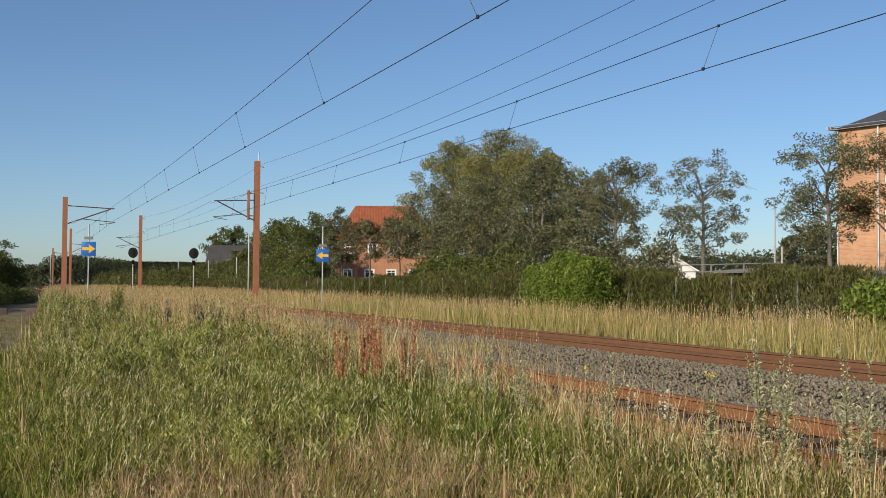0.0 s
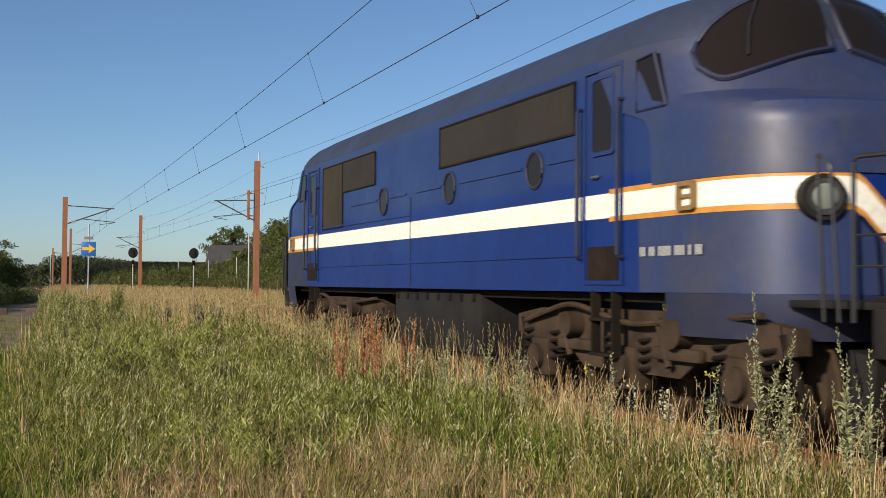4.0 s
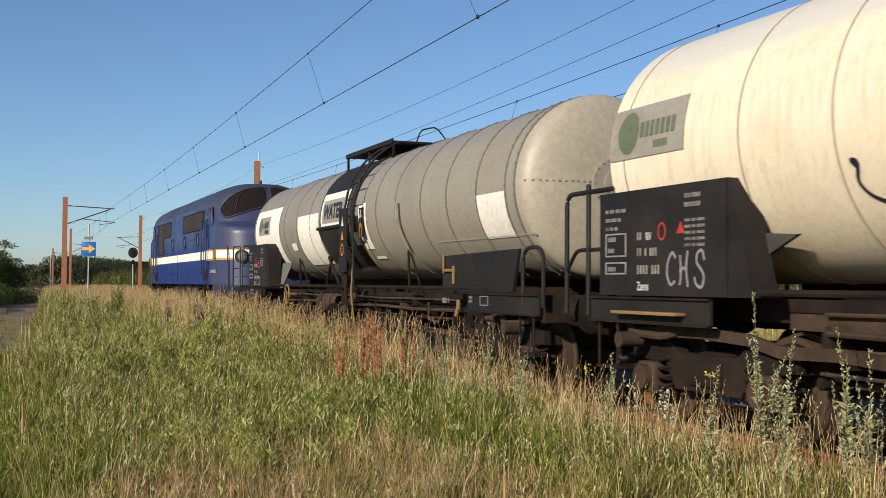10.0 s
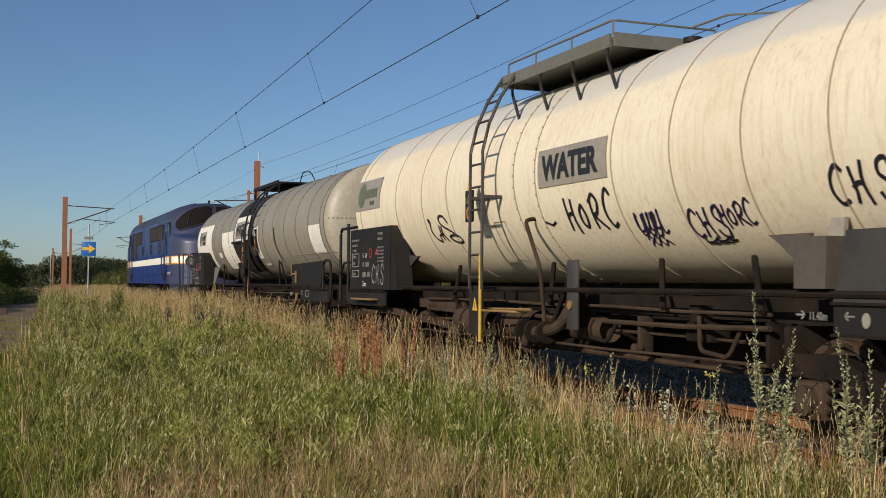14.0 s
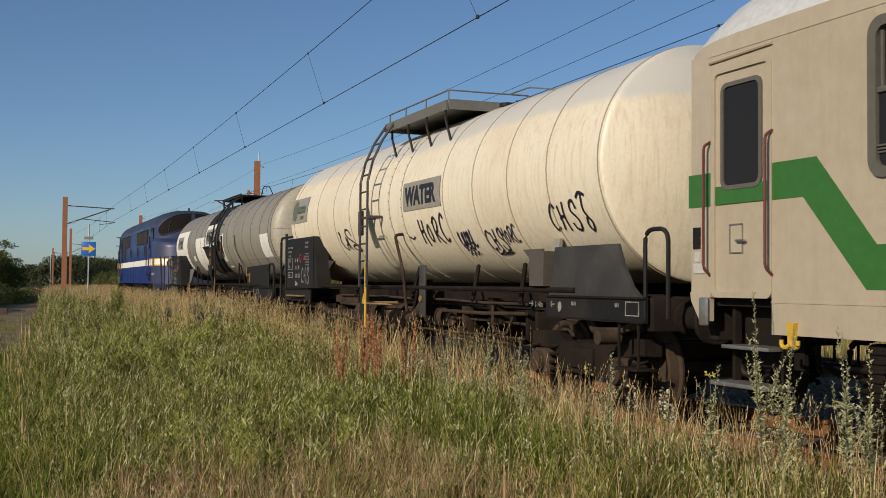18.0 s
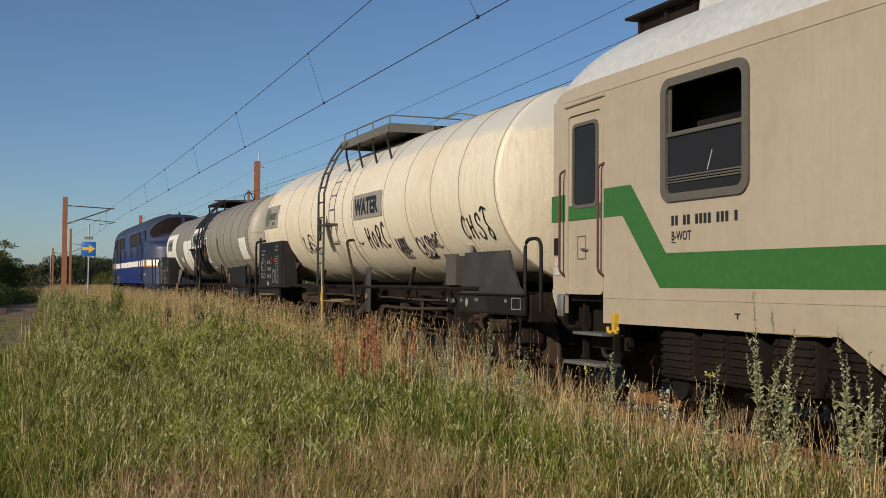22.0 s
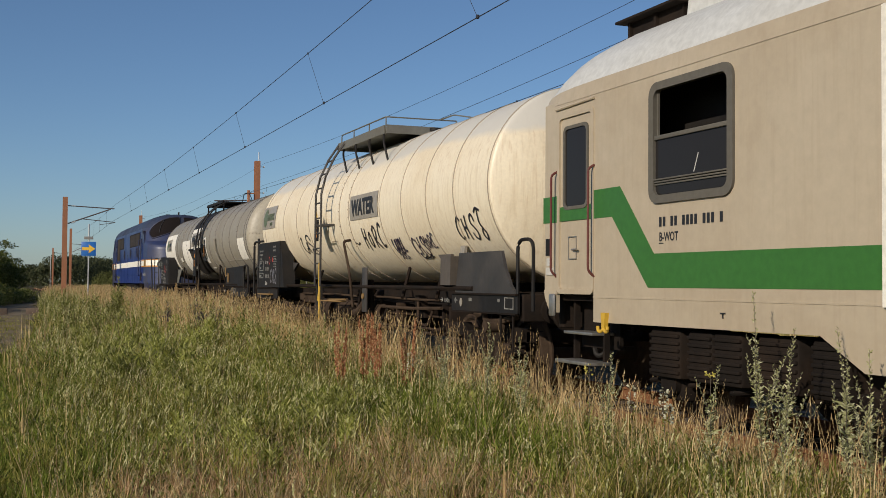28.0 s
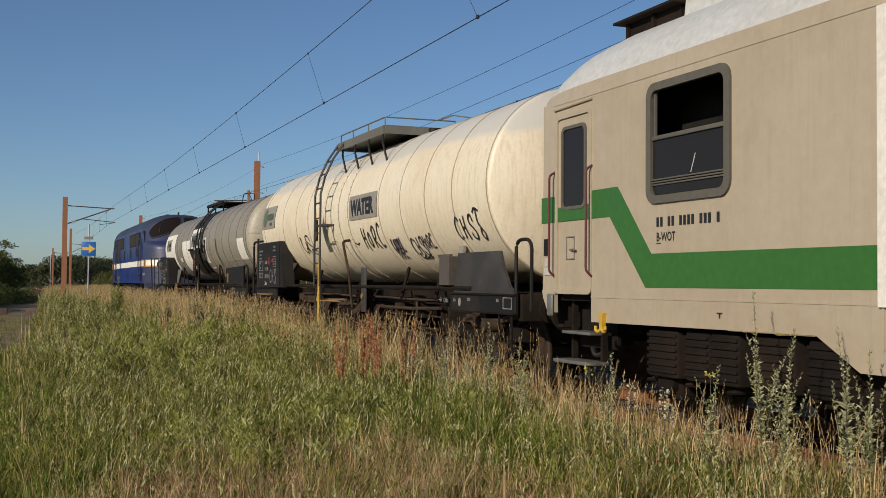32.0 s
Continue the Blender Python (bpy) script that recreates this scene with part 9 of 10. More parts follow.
def sprigs(n, x0, x1, y0, y1, hh, per, ln, w, up, fieldkey, spike):
    """Upright leafy herbs; a share of them ends in a pale seed spike."""
    x, y = field(n, x0, x1, y0, y1)
    keep = (y > edge_of_path(x) + 0.2) & (rng.uniform(0, 1, n) < 1.25 * patchy(x, y, 1.5, fieldkey) * wet(x, y) * np.clip((y - 0.2) / 0.8, 0.15, 1.15))
    x, y = x[keep], y[keep]
    h = below_rail(x, y, hh * rng.uniform(0.55, 1.2, len(x)) * (0.6 + 0.8 * patchy(x, y, 2.3, 1 + fieldkey)))
    b = rng.uniform(0, 2 * np.pi, len(x))
    lean = rng.uniform(0, 0.3, len(x))
    k = np.repeat(np.arange(len(x)), per)
    t = rng.uniform(0.12, 1.0, len(k)) ** 0.8
    q = np.stack([x[k] + np.cos(b[k]) * lean[k] * h[k] * t * t, y[k] + np.sin(b[k]) * lean[k] * h[k] * t * t, meadow_z(x[k], y[k]) + h[k] * t], 1)
    out = leaves_up(q, ln * (1.15 - 0.5 * t), w, up)
    j = np.flatnonzero(rng.uniform(0, 1, len(x)) < spike)
    k = np.repeat(j, 9)
    t = np.tile(np.linspace(0, 1, 9), len(j))
    q = np.stack([x[k] + np.cos(b[k]) * lean[k] * h[k], y[k] + np.sin(b[k]) * lean[k] * h[k], meadow_z(x[k], y[k]) + h[k] * 0.93 + t * ln * 1.5], 1)
    return out, leaves_up(q, ln * 0.5 * (1.2 - 0.6 * t), w * 0.9, 1.6)


def lushness(x, y):
    """The green bank of herbs that runs up to the near rail."""
    return np.exp(-((x + 12.4) / 3.5) ** 4 - ((y - 4.9) / 0.95) ** 4)


def wet(x, y):
    """Where the meadow stays green: the middle ground; it dries out near the rails, far off and close by."""
    near = np.clip((-x - 9.5 + 0.45 * (y - 2) + 1.9 * np.clip(1.5 - y, -0.4, 1.2) + 2.2 * (patchy(x, y, 1.7, 0.4) - 0.45)) / 1.5, 0.30 + 0.35 * np.clip(y - 3.2, 0, 1), 1.0)
    far = np.clip((x + 46 + 20 * np.maximum(0.0, 3.6 - y)) / 16, 0.2, 1.0)
    rails = np.clip((5.25 + 0.6 * np.exp(-((x + 20.5) / 5.5) ** 4) - y) / 1.0, 0.25, 1.0)
    right = np.exp(-((x + 7.0) / 1.6) ** 2 - ((y - 4.9) / 0.9) ** 2)
    return np.maximum(np.maximum(np.minimum(np.minimum(near, far), rails), right), lushness(x, y))


def tufts(cx, cy, h, per, rad, fan, w, droop=0.35, sway=0.25):
    """Tufts of long bent blades: those of one tuft rise from one root and fan outwards."""
    n = len(cx)
    k = np.repeat(np.arange(n), per)
    m = len(k)
    a, u = rng.uniform(0, 2 * np.pi, m), np.sqrt(rng.uniform(0, 1, m))
    lean = rng.normal(0, sway, (n, 2)) + np.array([-0.05, 0.12])
    out = np.stack([np.cos(a), np.sin(a)], 1)
    tilt = out * (fan * u * rng.uniform(0.3, 1.2, m))[:, None] + lean[k] + rng.normal(0, 0.08, (m, 2))
    L = h[k] * rng.uniform(0.45, 1.12, m)
    base = np.stack([cx[k] + out[:, 0] * rad * u, cy[k] + out[:, 1] * rad * u], 1)
    z0 = meadow_z(base[:, 0], base[:, 1]) - 0.02
    t2 = np.linalg.norm(tilt, axis=1)
    b = rng.uniform(0, np.pi, m)
    side = np.stack([np.cos(b), np.sin(b), np.zeros(m)], 1) * (w * rng.uniform(0.6, 1.4, m) / 2)[:, None]
    rings = []
    for s in (0.0, 0.42, 0.76, 1.0):
        p = np.empty((m, 3))
        p[:, :2] = base + tilt * (L * s ** 1.7)[:, None]
        p[:, 2] = z0 + L * s * (1 - np.minimum(0.6, droop * t2 * s * s))
        rings.append(p)
    v = np.stack([rings[0] - side * 0.8, rings[0] + side * 0.8, rings[1] + side, rings[1] - side, rings[2] + side * 0.7, rings[2] - side * 0.7, rings[3]], 1).reshape(-1, 3)
    i = 7 * np.arange(m)[:, None]
    f = np.concatenate([i + np.array([[0, 1, 2, 3]]), i + np.array([[3, 2, 4, 5]]), i + np.array([[5, 4, 6]])], 1).reshape(-1)
    return v, f, np.tile([4, 4, 3], m)


def plumes(x, y, h, ln, w, bits=7):
    """Soft seed heads on thin stems: narrow grains close along one leaning axis."""
    n = len(x)
    lean = rng.normal(0, 0.16, (n, 2)) + np.array([-0.03, 0.14])
    z0 = meadow_z(x, y)
    tip = np.stack([x + lean[:, 0] * h, y + lean[:, 1] * h, z0 + h], 1)
    b = rng.uniform(0, np.pi, n)
    sd = np.stack([np.cos(b), np.sin(b), np.zeros(n)], 1) * w * 0.07
    root = np.stack([x, y, z0], 1)
    stem = quads(np.stack([root - sd, root + sd, tip + sd, tip - sd], 1).reshape(-1, 3))
    k = np.repeat(np.arange(n), bits)
    t = np.tile(np.linspace(0, 1, bits), n)
    ax = np.stack([lean[:, 0] * 1.7, lean[:, 1] * 1.7, np.ones(n)], 1)
    ax /= np.linalg.norm(ax, axis=1, keepdims=True)
    hl = ln * rng.uniform(0.6, 1.3, n)
    p = tip[k] + ax[k] * (hl[k] * (t * 0.8 - 0.1))[:, None]
    r = rng.normal(size=(len(k), 3))
    d = ax[k] + 0.2 * r / np.linalg.norm(r, axis=1, keepdims=True)
    s = np.cross(d, rng.normal(size=(len(k), 3)))
    s /= np.linalg.norm(s, axis=1, keepdims=True)
    g = (hl[k] * 0.42 * (1 - 0.5 * t))[:, None]
    ww = (w * (0.5 + 0.5 * np.sin(np.pi * (0.2 + 0.75 * t))) / 2)[:, None]
    m = p + d * g * 0.5
    return stem, quads(np.stack([p, m - s * ww, p + d * g, m + s * ww], 1).reshape(-1, 3))


def mounds(x, y):
    """How high the growth stands: lumps of about a metre with hollows between."""
    return np.clip(0.5 + 0.30 * np.sin(x * 2.1 + 1.3 * np.sin(y * 1.7)) * np.cos(y * 2.6 + 0.8 * np.sin(x * 1.1)) + 0.22 * np.sin(x * 4.7 - y * 3.3 + 1.0) * np.cos(y * 5.1 + x), 0, 1)


def below_rail(x, y, h):
    """Growth close to the rails stays low enough for the second rail to show over it."""
    cap = np.maximum(1.66 - 0.176 * y, 0.3) + 0.5 * np.clip((-x - 13.5) / 2.0, 0, 4)
    return np.where((y > 4.2) & (x > -19), np.minimum(h, cap * rng.uniform(0.55, 1.12, len(x))), h)


def pick(p):
    return rng.uniform(0, 1, len(p)) < p


# the meadow between path and track: tufts over a low undergrowth, coarser further on
_green, _dry, _lush, _straw = [], [], [], []
for n, x0, x1, y0, hh, ww, per in ((5600, -17, -4.0, -0.8, 0.46, 0.0075, 22), (3600, -42, -17, -0.4, 0.50, 0.013, 20), (2400, -100, -42, 0.4, 0.55, 0.026, 16)):
    x, y = field(n, x0, x1, y0, 5.9)
    keep = (y > edge_of_path(x) + rng.normal(0.05, 0.2, n)) & (y < 5.8)
    x, y = x[keep], y[keep]
    rise = np.clip(0.34 + (y - np.maximum(edge_of_path(x), -0.3)) / 2.2, 0.25, 1.0)
    h = below_rail(x, y, hh * (0.34 + 1.06 * mounds(x, y)) * rise * rng.uniform(0.65, 1.25, len(x)))
    w_ = wet(x, y)
    g = pick(0.06 + 0.92 * w_)
    deep = g & pick(np.clip(0.12 + 0.9 * (patchy(x, y, 1.9, 0.7) - 0.42) + lushness(x, y) + 0.5 * (y < 1.2), 0, 0.95))
    for sel, store, k in ((deep, _lush, 1.0), (g & ~deep, _green, 1.05), (~g, _dry, 0.88)):
        store.append(tufts(x[sel], y[sel], h[sel] * k, per, 0.05 + 0.03 * (x1 < -15), 0.5, ww * (0.75 if store is _dry else 1.0)))
for n, x0, x1, hh, ww in ((52000, -17, -4.0, 0.24, 0.008), (36000, -42, -17, 0.27, 0.014), (20000, -100, -42, 0.32, 0.026), (6000, -4.0, 12, 0.36, 0.012)):
    x, y = field(n, x0, x1, -1.0 if x0 > -45 else 0.0, 6.0)
    keep = (y > edge_of_path(x) + rng.normal(0, 0.16, n)) & (y < 5.85 + 0.15 * np.sin(x * 3))
    x, y = x[keep], y[keep]
    h = hh * (0.4 + 0.8 * mounds(x, y)) * rng.uniform(0.5, 1.35, len(x)) * np.clip(0.45 + (y - np.maximum(edge_of_path(x), -0.15)) / 1.4, 0.3, 1.0)
    g = pick(0.1 + 0.85 * wet(x, y))
    l = g & pick(np.full(len(x), 0.5))
    for sel, store in ((l, _lush), (g & ~l, _green), (~g, _dry)):
        store.append(blades(x[sel], y[sel], meadow_z(x[sel], y[sel]) - 0.02, h[sel], ww, 0.6, 0.5))
# taller growth close to the rails, green and straw mixed
for n, x0, x1, y0, y1, hh, ww, per in ((1500, -42, -14.0, 4.1, 6.0, 0.84, 0.013, 18), (700, -75, -40, 3.5, 6.0, 0.88, 0.024, 18), (950, -16, -5, 4.5, 5.95, 0.58, 0.008, 18)):
    x, y = field(n, x0, x1, y0, y1)
    h = below_rail(x, y, hh * (0.45 + 0.75 * mounds(x, y)) * rng.uniform(0.6, 1.2, n))
    g = pick(np.maximum(0.42 if x0 > -17 else 0.30, lushness(x, y)))
    _green.append(tufts(x[g], y[g], h[g], per, 0.06, 0.4, ww))
    _dry.append(tufts(x[~g], y[~g], h[~g], per, 0.06, 0.35, ww * 0.8))
# deep green swathes of fine grass
for cx, cy, rx, ry, n, hh in ((-11.6, 4.2, 1.9, 0.45, 420, 0.50), (-15.5, 3.6, 2.2, 0.6, 260, 0.5), (-12.4, 4.85, 1.8, 0.36, 620, 0.62), (-8.2, 4.4, 0.9, 0.4, 200, 0.5), (-12.6, 2.9, 1.2, 0.35, 240, 0.42), (-19.0, 2.2, 3.0, 0.7, 260, 0.5)):
    x, y = rng.normal(cx, rx, n), rng.normal(cy, ry, n)
    keep = (y > 0.5) & (y < 5.6)
    x, y = x[keep], y[keep]
    _lush.append(tufts(x, y, below_rail(x, y, hh * rng.uniform(0.6, 1.2, len(x))), 26, 0.07, 0.6, 0.0085 if cx > -14 else 0.012, 0.5))
# broad arching leaves among the tall weeds at the rails' side
x, y = rng.uniform(-10.6, -5.0, 700), rng.uniform(3.9, 5.85, 700)
_lush.append(tufts(x, y, below_rail(x, y, rng.uniform(0.25, 0.62, 700) * np.clip(1.35 - 0.2 * (x + 10.6) * (y < 4.6), 0.5, 1.2)), 14, 0.08, 0.8, 0.015, 0.55))
x, y = rng.uniform(-42, -24, 420), rng.uniform(1.2, 3.4, 420)
_green.append(tufts(x, y, rng.uniform(0.4, 0.85, 420), 18, 0.10, 0.6, 0.02, 0.5))
# pinkish fine grass in the driest part, close by
x, y = field(4600, -11.4, -5.5, 0.9, 4.7)
keep = pick((1.15 - wet(x, y)) * (0.2 + 1.0 * patchy(x, y, 1.6, 0.9)))
x, y = x[keep], y[keep]
_pink = tufts(x, y, rng.uniform(0.2, 0.42, len(x)), 18, 0.07, 0.45, 0.005, 0.4, 0.3)
# upright straw fans between the weeds and along the rails
for n, x0, x1, y0, y1, hh, ww in ((300, -13.0, -7.4, 5.1, 5.9, 0.84, 0.0075), (160, -13.5, -5.2, 4.5, 5.75, 0.72, 0.007), (300, -26, -13, 4.6, 5.9, 0.95, 0.009), (520, -52, -26, 3.6, 5.8, 1.0, 0.014), (420, -100, -52, 3.4, 5.8, 1.0, 0.024)):
    x, y = field(n, x0, x1, y0, y1)
    keep = pick(0.1 + 1.2 * patchy(x, y, 1.3, 2.2) * (1 - 0.9 * lushness(x, y)))
    x, y = x[keep], y[keep]
    _straw.append(tufts(x, y, hh * rng.uniform(0.6, 1.15, len(x)), 16, 0.07, 0.22, ww, 0.5, 0.1))
raw_mesh("lush_grass", *join(_lush), "lush", "lush dark green grass in tufts", "grass")
raw_mesh("meadow_grass", *join(_green), "grass", "tall green meadow grass with yellowing blades", "grass")
raw_mesh("withered_grass", *join(_dry), "straw_red", "withered straw-brown grass in patches", "grass")
raw_mesh("pink_grass", *_pink, "pinkish", "fine pinkish-brown dry grass close together", "grass")
raw_mesh("straw_fans", *join(_straw), "straw", "upright straw-coloured tufts beside the rails", "grass")

# leafy herbs in patches
_h = [sprigs(*a) for a in ((12500, -17.5, -5, -0.4, 5.6, 0.42, 13, 0.055, 0.013, 1.6, 3.1, 0.1), (8000, -32, -17, 0.1, 5.4, 0.48, 11, 0.085, 0.019, 1.6, 1.1, 0.1), (4500, -70, -30, 0.6, 5.4, 0.6, 10, 0.12, 0.035, 1.2, 0.4, 0.05), (900, -8.6, -6, 4.2, 5.6, 0.45, 14, 0.06, 0.014, 1.0, 0.9, 0.2), (1500, -17.5, -10.5, 4.0, 5.7, 0.55, 15, 0.065, 0.014, 1.5, 2.2, 0.4), (2600, -27, -15.5, 4.0, 5.8, 0.72, 14, 0.09, 0.019, 1.5, 2.2, 0.3), (2000, -62, -26, 1.2, 4.0, 0.9, 20, 0.085, 0.014, 2.2, 1.4, 0.25), (2400, -85, -40, 1.4, 3.7, 1.0, 18, 0.11, 0.02, 2.2, 2.0, 0.25))]
_bush = []
for n, x0, x1, y0, y1, hh, ln, w in ((46, -16.5, -9.5, 1.6, 4.8, 0.48, 0.075, 0.017), (60, -30, -16.5, 1.2, 5.2, 0.62, 0.10, 0.024), (16, -40, -29, 2.2, 4.2, 0.7, 0.12, 0.026)):
    x, y = field(n, x0, x1, y0, y1)
    k = np.repeat(np.arange(n), 420)
    t = rng.uniform(0.05, 1.0, len(k)) ** 0.7
    spread = 0.30 * (hh / 0.5) * np.sqrt(1.08 - t) * rng.uniform(0.5, 1.25, n)[k]
    a = rng.uniform(0, 2 * np.pi, len(k))
    r = np.sqrt(rng.uniform(0, 1, len(k))) * spread
    qx, qy = x[k] + r * np.cos(a) * 1.5, y[k] + r * np.sin(a)
    hk = hh * (rng.uniform(0.6, 1.15, n)[k] + 0.12 * np.sin(a * 5 + k)) * t
    _bush.append(leaves_up(np.stack([qx, qy, meadow_z(qx, qy) + hk], 1), ln, w, 1.3))
raw_mesh("leafy_weeds", *join(_bush), "bushleaf", "low grey-green leafy weeds in round clumps", "weeds")
raw_mesh("meadow_herbs", *join([a for a, b in _h]), "herb", "green leafy meadow herbs among the grass", "herbs")
_sp = [b for a, b in _h]

# pale soft seed heads over the green parts
_st = []
for n, x0, x1, y0, y1, hh, ln, w in ((2300, -17, -5, 0.6, 5.5, 0.54, 0.11, 0.011), (2000, -32, -17, 0.8, 5.4, 0.58, 0.14, 0.017), (900, -48, -32, 1.6, 5.2, 0.70, 0.18, 0.03)):
    x, y = field(n, x0, x1, y0, y1)
    keep = pick(0.9 * wet(x, y) * (0.15 + 1.2 * patchy(x, y, 1.2, 2.6)))
    x, y = x[keep], y[keep]
    a, b = plumes(x, y, hh * (0.5 + 0.6 * mounds(x, y)) * rng.uniform(0.8, 1.2, len(x)), ln, w)
    _st.append(a), _sp.append(b)
raw_mesh("herb_spikes", *join(_sp), "flower", "pale soft seed spikes over the meadow herbs", "herbs")
raw_mesh("plume_stems", *join(_st), "grass", "thin green stems of the seed spikes", "grass")

# seed stalks over the meadow
_st, _hd = [], []
for n, x0, x1, hh, ww, hw in ((3800, -17, -4.0, 0.54, 0.0045, 0.013), (3600, -42, -17, 0.60, 0.008, 0.022), (4200, -100, -42, 0.72, 0.014, 0.035), (2600, -62, -24, 0.95, 0.011, 0.02)):
    x, y = field(n, x0, x1, 0.1, 5.5)
    keep = (y > edge_of_path(x) + 0.25) & (rng.uniform(0, 1, n) < (1.15 - 0.6 * wet(x, y)) * (0.3 + 0.9 * patchy(x, y, 0.9, 0.4)))
    x, y = x[keep], y[keep]
    h = hh * rng.uniform(0.65, 1.2, len(x))
    a, b = stalks(x, y, meadow_z(x, y), h, ww, 0.45, 0.10, hw)
    _st.append(a), _hd.append(b)
raw_mesh("seed_stalks", *join(_st), "straw", "thin dry grass stalks in the meadow", "grass")
raw_mesh("seed_heads", *join(_hd), "seedhead", "pale feathery grass seed heads", "grass")

# tall straw along the rails and further down the line
_st, _hd, _bl = [], [], []
for n, x0, x1, y0, y1, hh, ww, hw in ((1300, -13, -4.5, 4.2, 6.05, 0.86, 0.006, 0.012), (3600, -26, -12, 4.4, 6.0, 1.08, 0.007, 0.014), (1700, -36, -13.5, 5.0, 6.0, 1.12, 0.008, 0.014), (4600, -45, -24, 3.4, 5.85, 1.0, 0.010, 0.02), (8000, -105, -38, 3.3, 5.9, 1.0, 0.018, 0.03)):
    x, y = field(n, x0, x1, y0, y1)
    keep = rng.uniform(0, 1, n) < (0.05 + 1.3 * patchy(x, y, 1.1, 2.2)) * (1 - 0.93 * lushness(x, y) * np.clip((5.55 - y) / 0.35, 0.25, 1)) * (1 - 0.2 * np.exp(-((x + 20.5) / 5.5) ** 4)) * (1 - 0.45 * np.exp(-((x + 44) / 17) ** 4) * np.clip((4.4 - y) / 0.8, 0, 1)) * np.where(x > -9.5, 0.7, 1.0)
    x, y = x[keep], y[keep]
    h = hh * rng.uniform(0.45, 1.15, len(x))
    a, b = stalks(x, y, meadow_z(x, y), h, ww, 0.32, 0.16, hw)
    _st.append(a), _hd.append(b)
    for rep in range(2):
        x2, y2 = x + rng.normal(0, 0.12, len(x)), y + rng.normal(0, 0.08, len(x))
        _bl.append(blades(x2, y2, meadow_z(x2, y2), h * rng.uniform(0.4, 0.85, len(x)), ww * 1.4, 0.6))
raw_mesh("dry_grass", *join(_st + _bl), "straw", "tall straw-coloured dry grass beside the rails", "grass")
raw_mesh("dry_grass_heads", *join(_hd), "straw", "straw-coloured seed heads beside the rails", "grass")

# the verge beyond the far track
_sets = []
for n, x0, x1, y0, y1, hh, ww in ((26000, -62, -12, 14.6, 24.5, 0.85, 0.022), (26000, -130, -62, 14.6, 25, 0.9, 0.035), (9000, -260, -130, 14.8, 24, 0.95, 0.07), (12000, -130, -20, 8.7, 10.8, 0.42, 0.02)):
    x, y = field(n, x0, x1, y0, y1)
    if y1 < 12:
        keep = x < -25 + 5 * np.sin(x)
        x, y = x[keep], y[keep]
    h = hh * (0.55 + 0.7 * patchy(x, y, 0.35, 0.9)) * rng.uniform(0.6, 1.2, len(x))
    _sets.append(blades(x, y, np.full(len(x), GROUND + 0.05), h, ww, 0.35))
raw_mesh("verge_grass", *join(_sets), "grass_far", "tall yellow-green grass on the far verge", "grass")
_st, _hd = [], []
for n, x0, x1, hh, ww, hw in ((5200, -62, -14, 1.05, 0.013, 0.03), (6500, -130, -62, 1.1, 0.022, 0.045), (3500, -230, -130, 1.15, 0.05, 0.09)):
    x, y = field(n, x0, x1, 14.6, 24)
    keep = rng.uniform(0, 1, n) < 0.15 + 1.0 * patchy(x, y, 0.25, 1.7)
    x, y = x[keep], y[keep]
    a, b = stalks(x, y, np.full(len(x), GROUND + 0.05), hh * rng.uniform(0.6, 1.15, len(x)), ww, 0.15, 0.25, hw, 5)
    _st.append(a), _hd.append(b)
raw_mesh("verge_straw", *join(_st + _hd), "straw", "straw-coloured stalks on the far verge", "grass")
# low growth on the path's edge and beyond it
_sets = []
for n, x0, x1, y0, y1, hh, ww in ((16000, -36, 6, -1.6, 1.2, 0.11, 0.012), (9000, -60, -36, -1.0, 2.2, 0.12, 0.018), (9000, -110, 10, -14, -4.4, 0.35, 0.03)):
    x, y = field(n, x0, x1, y0, y1)
    keep = patchy(x, y, 1.1, 0.2) > (0.45 if y1 > 0 else 0.2)
    x, y = x[keep], y[keep]
    _sets.append(blades(x, y, np.full(len(x), GROUND - 0.05), hh * rng.uniform(0.5, 1.4, len(x)), ww, 0.6))
raw_mesh("path_grass", *join(_sets), "grass", "short tufts of grass on the path", "grass")


def up_leaf(bm, p, d, ln, w, rs):
    """One narrow upright leaf, folded along its middle."""
    sd = d.cross(Vector((rs.uniform(-1, 1), rs.uniform(-1, 1), 0.2))).normalized() * w / 2
    m, t = p + d * ln * 0.5, p + d * ln + Vector((0, 0, -0.1 * ln))
    bm.faces.new([bm.verts.new(q) for q in (p, m - sd, t, m + sd)])


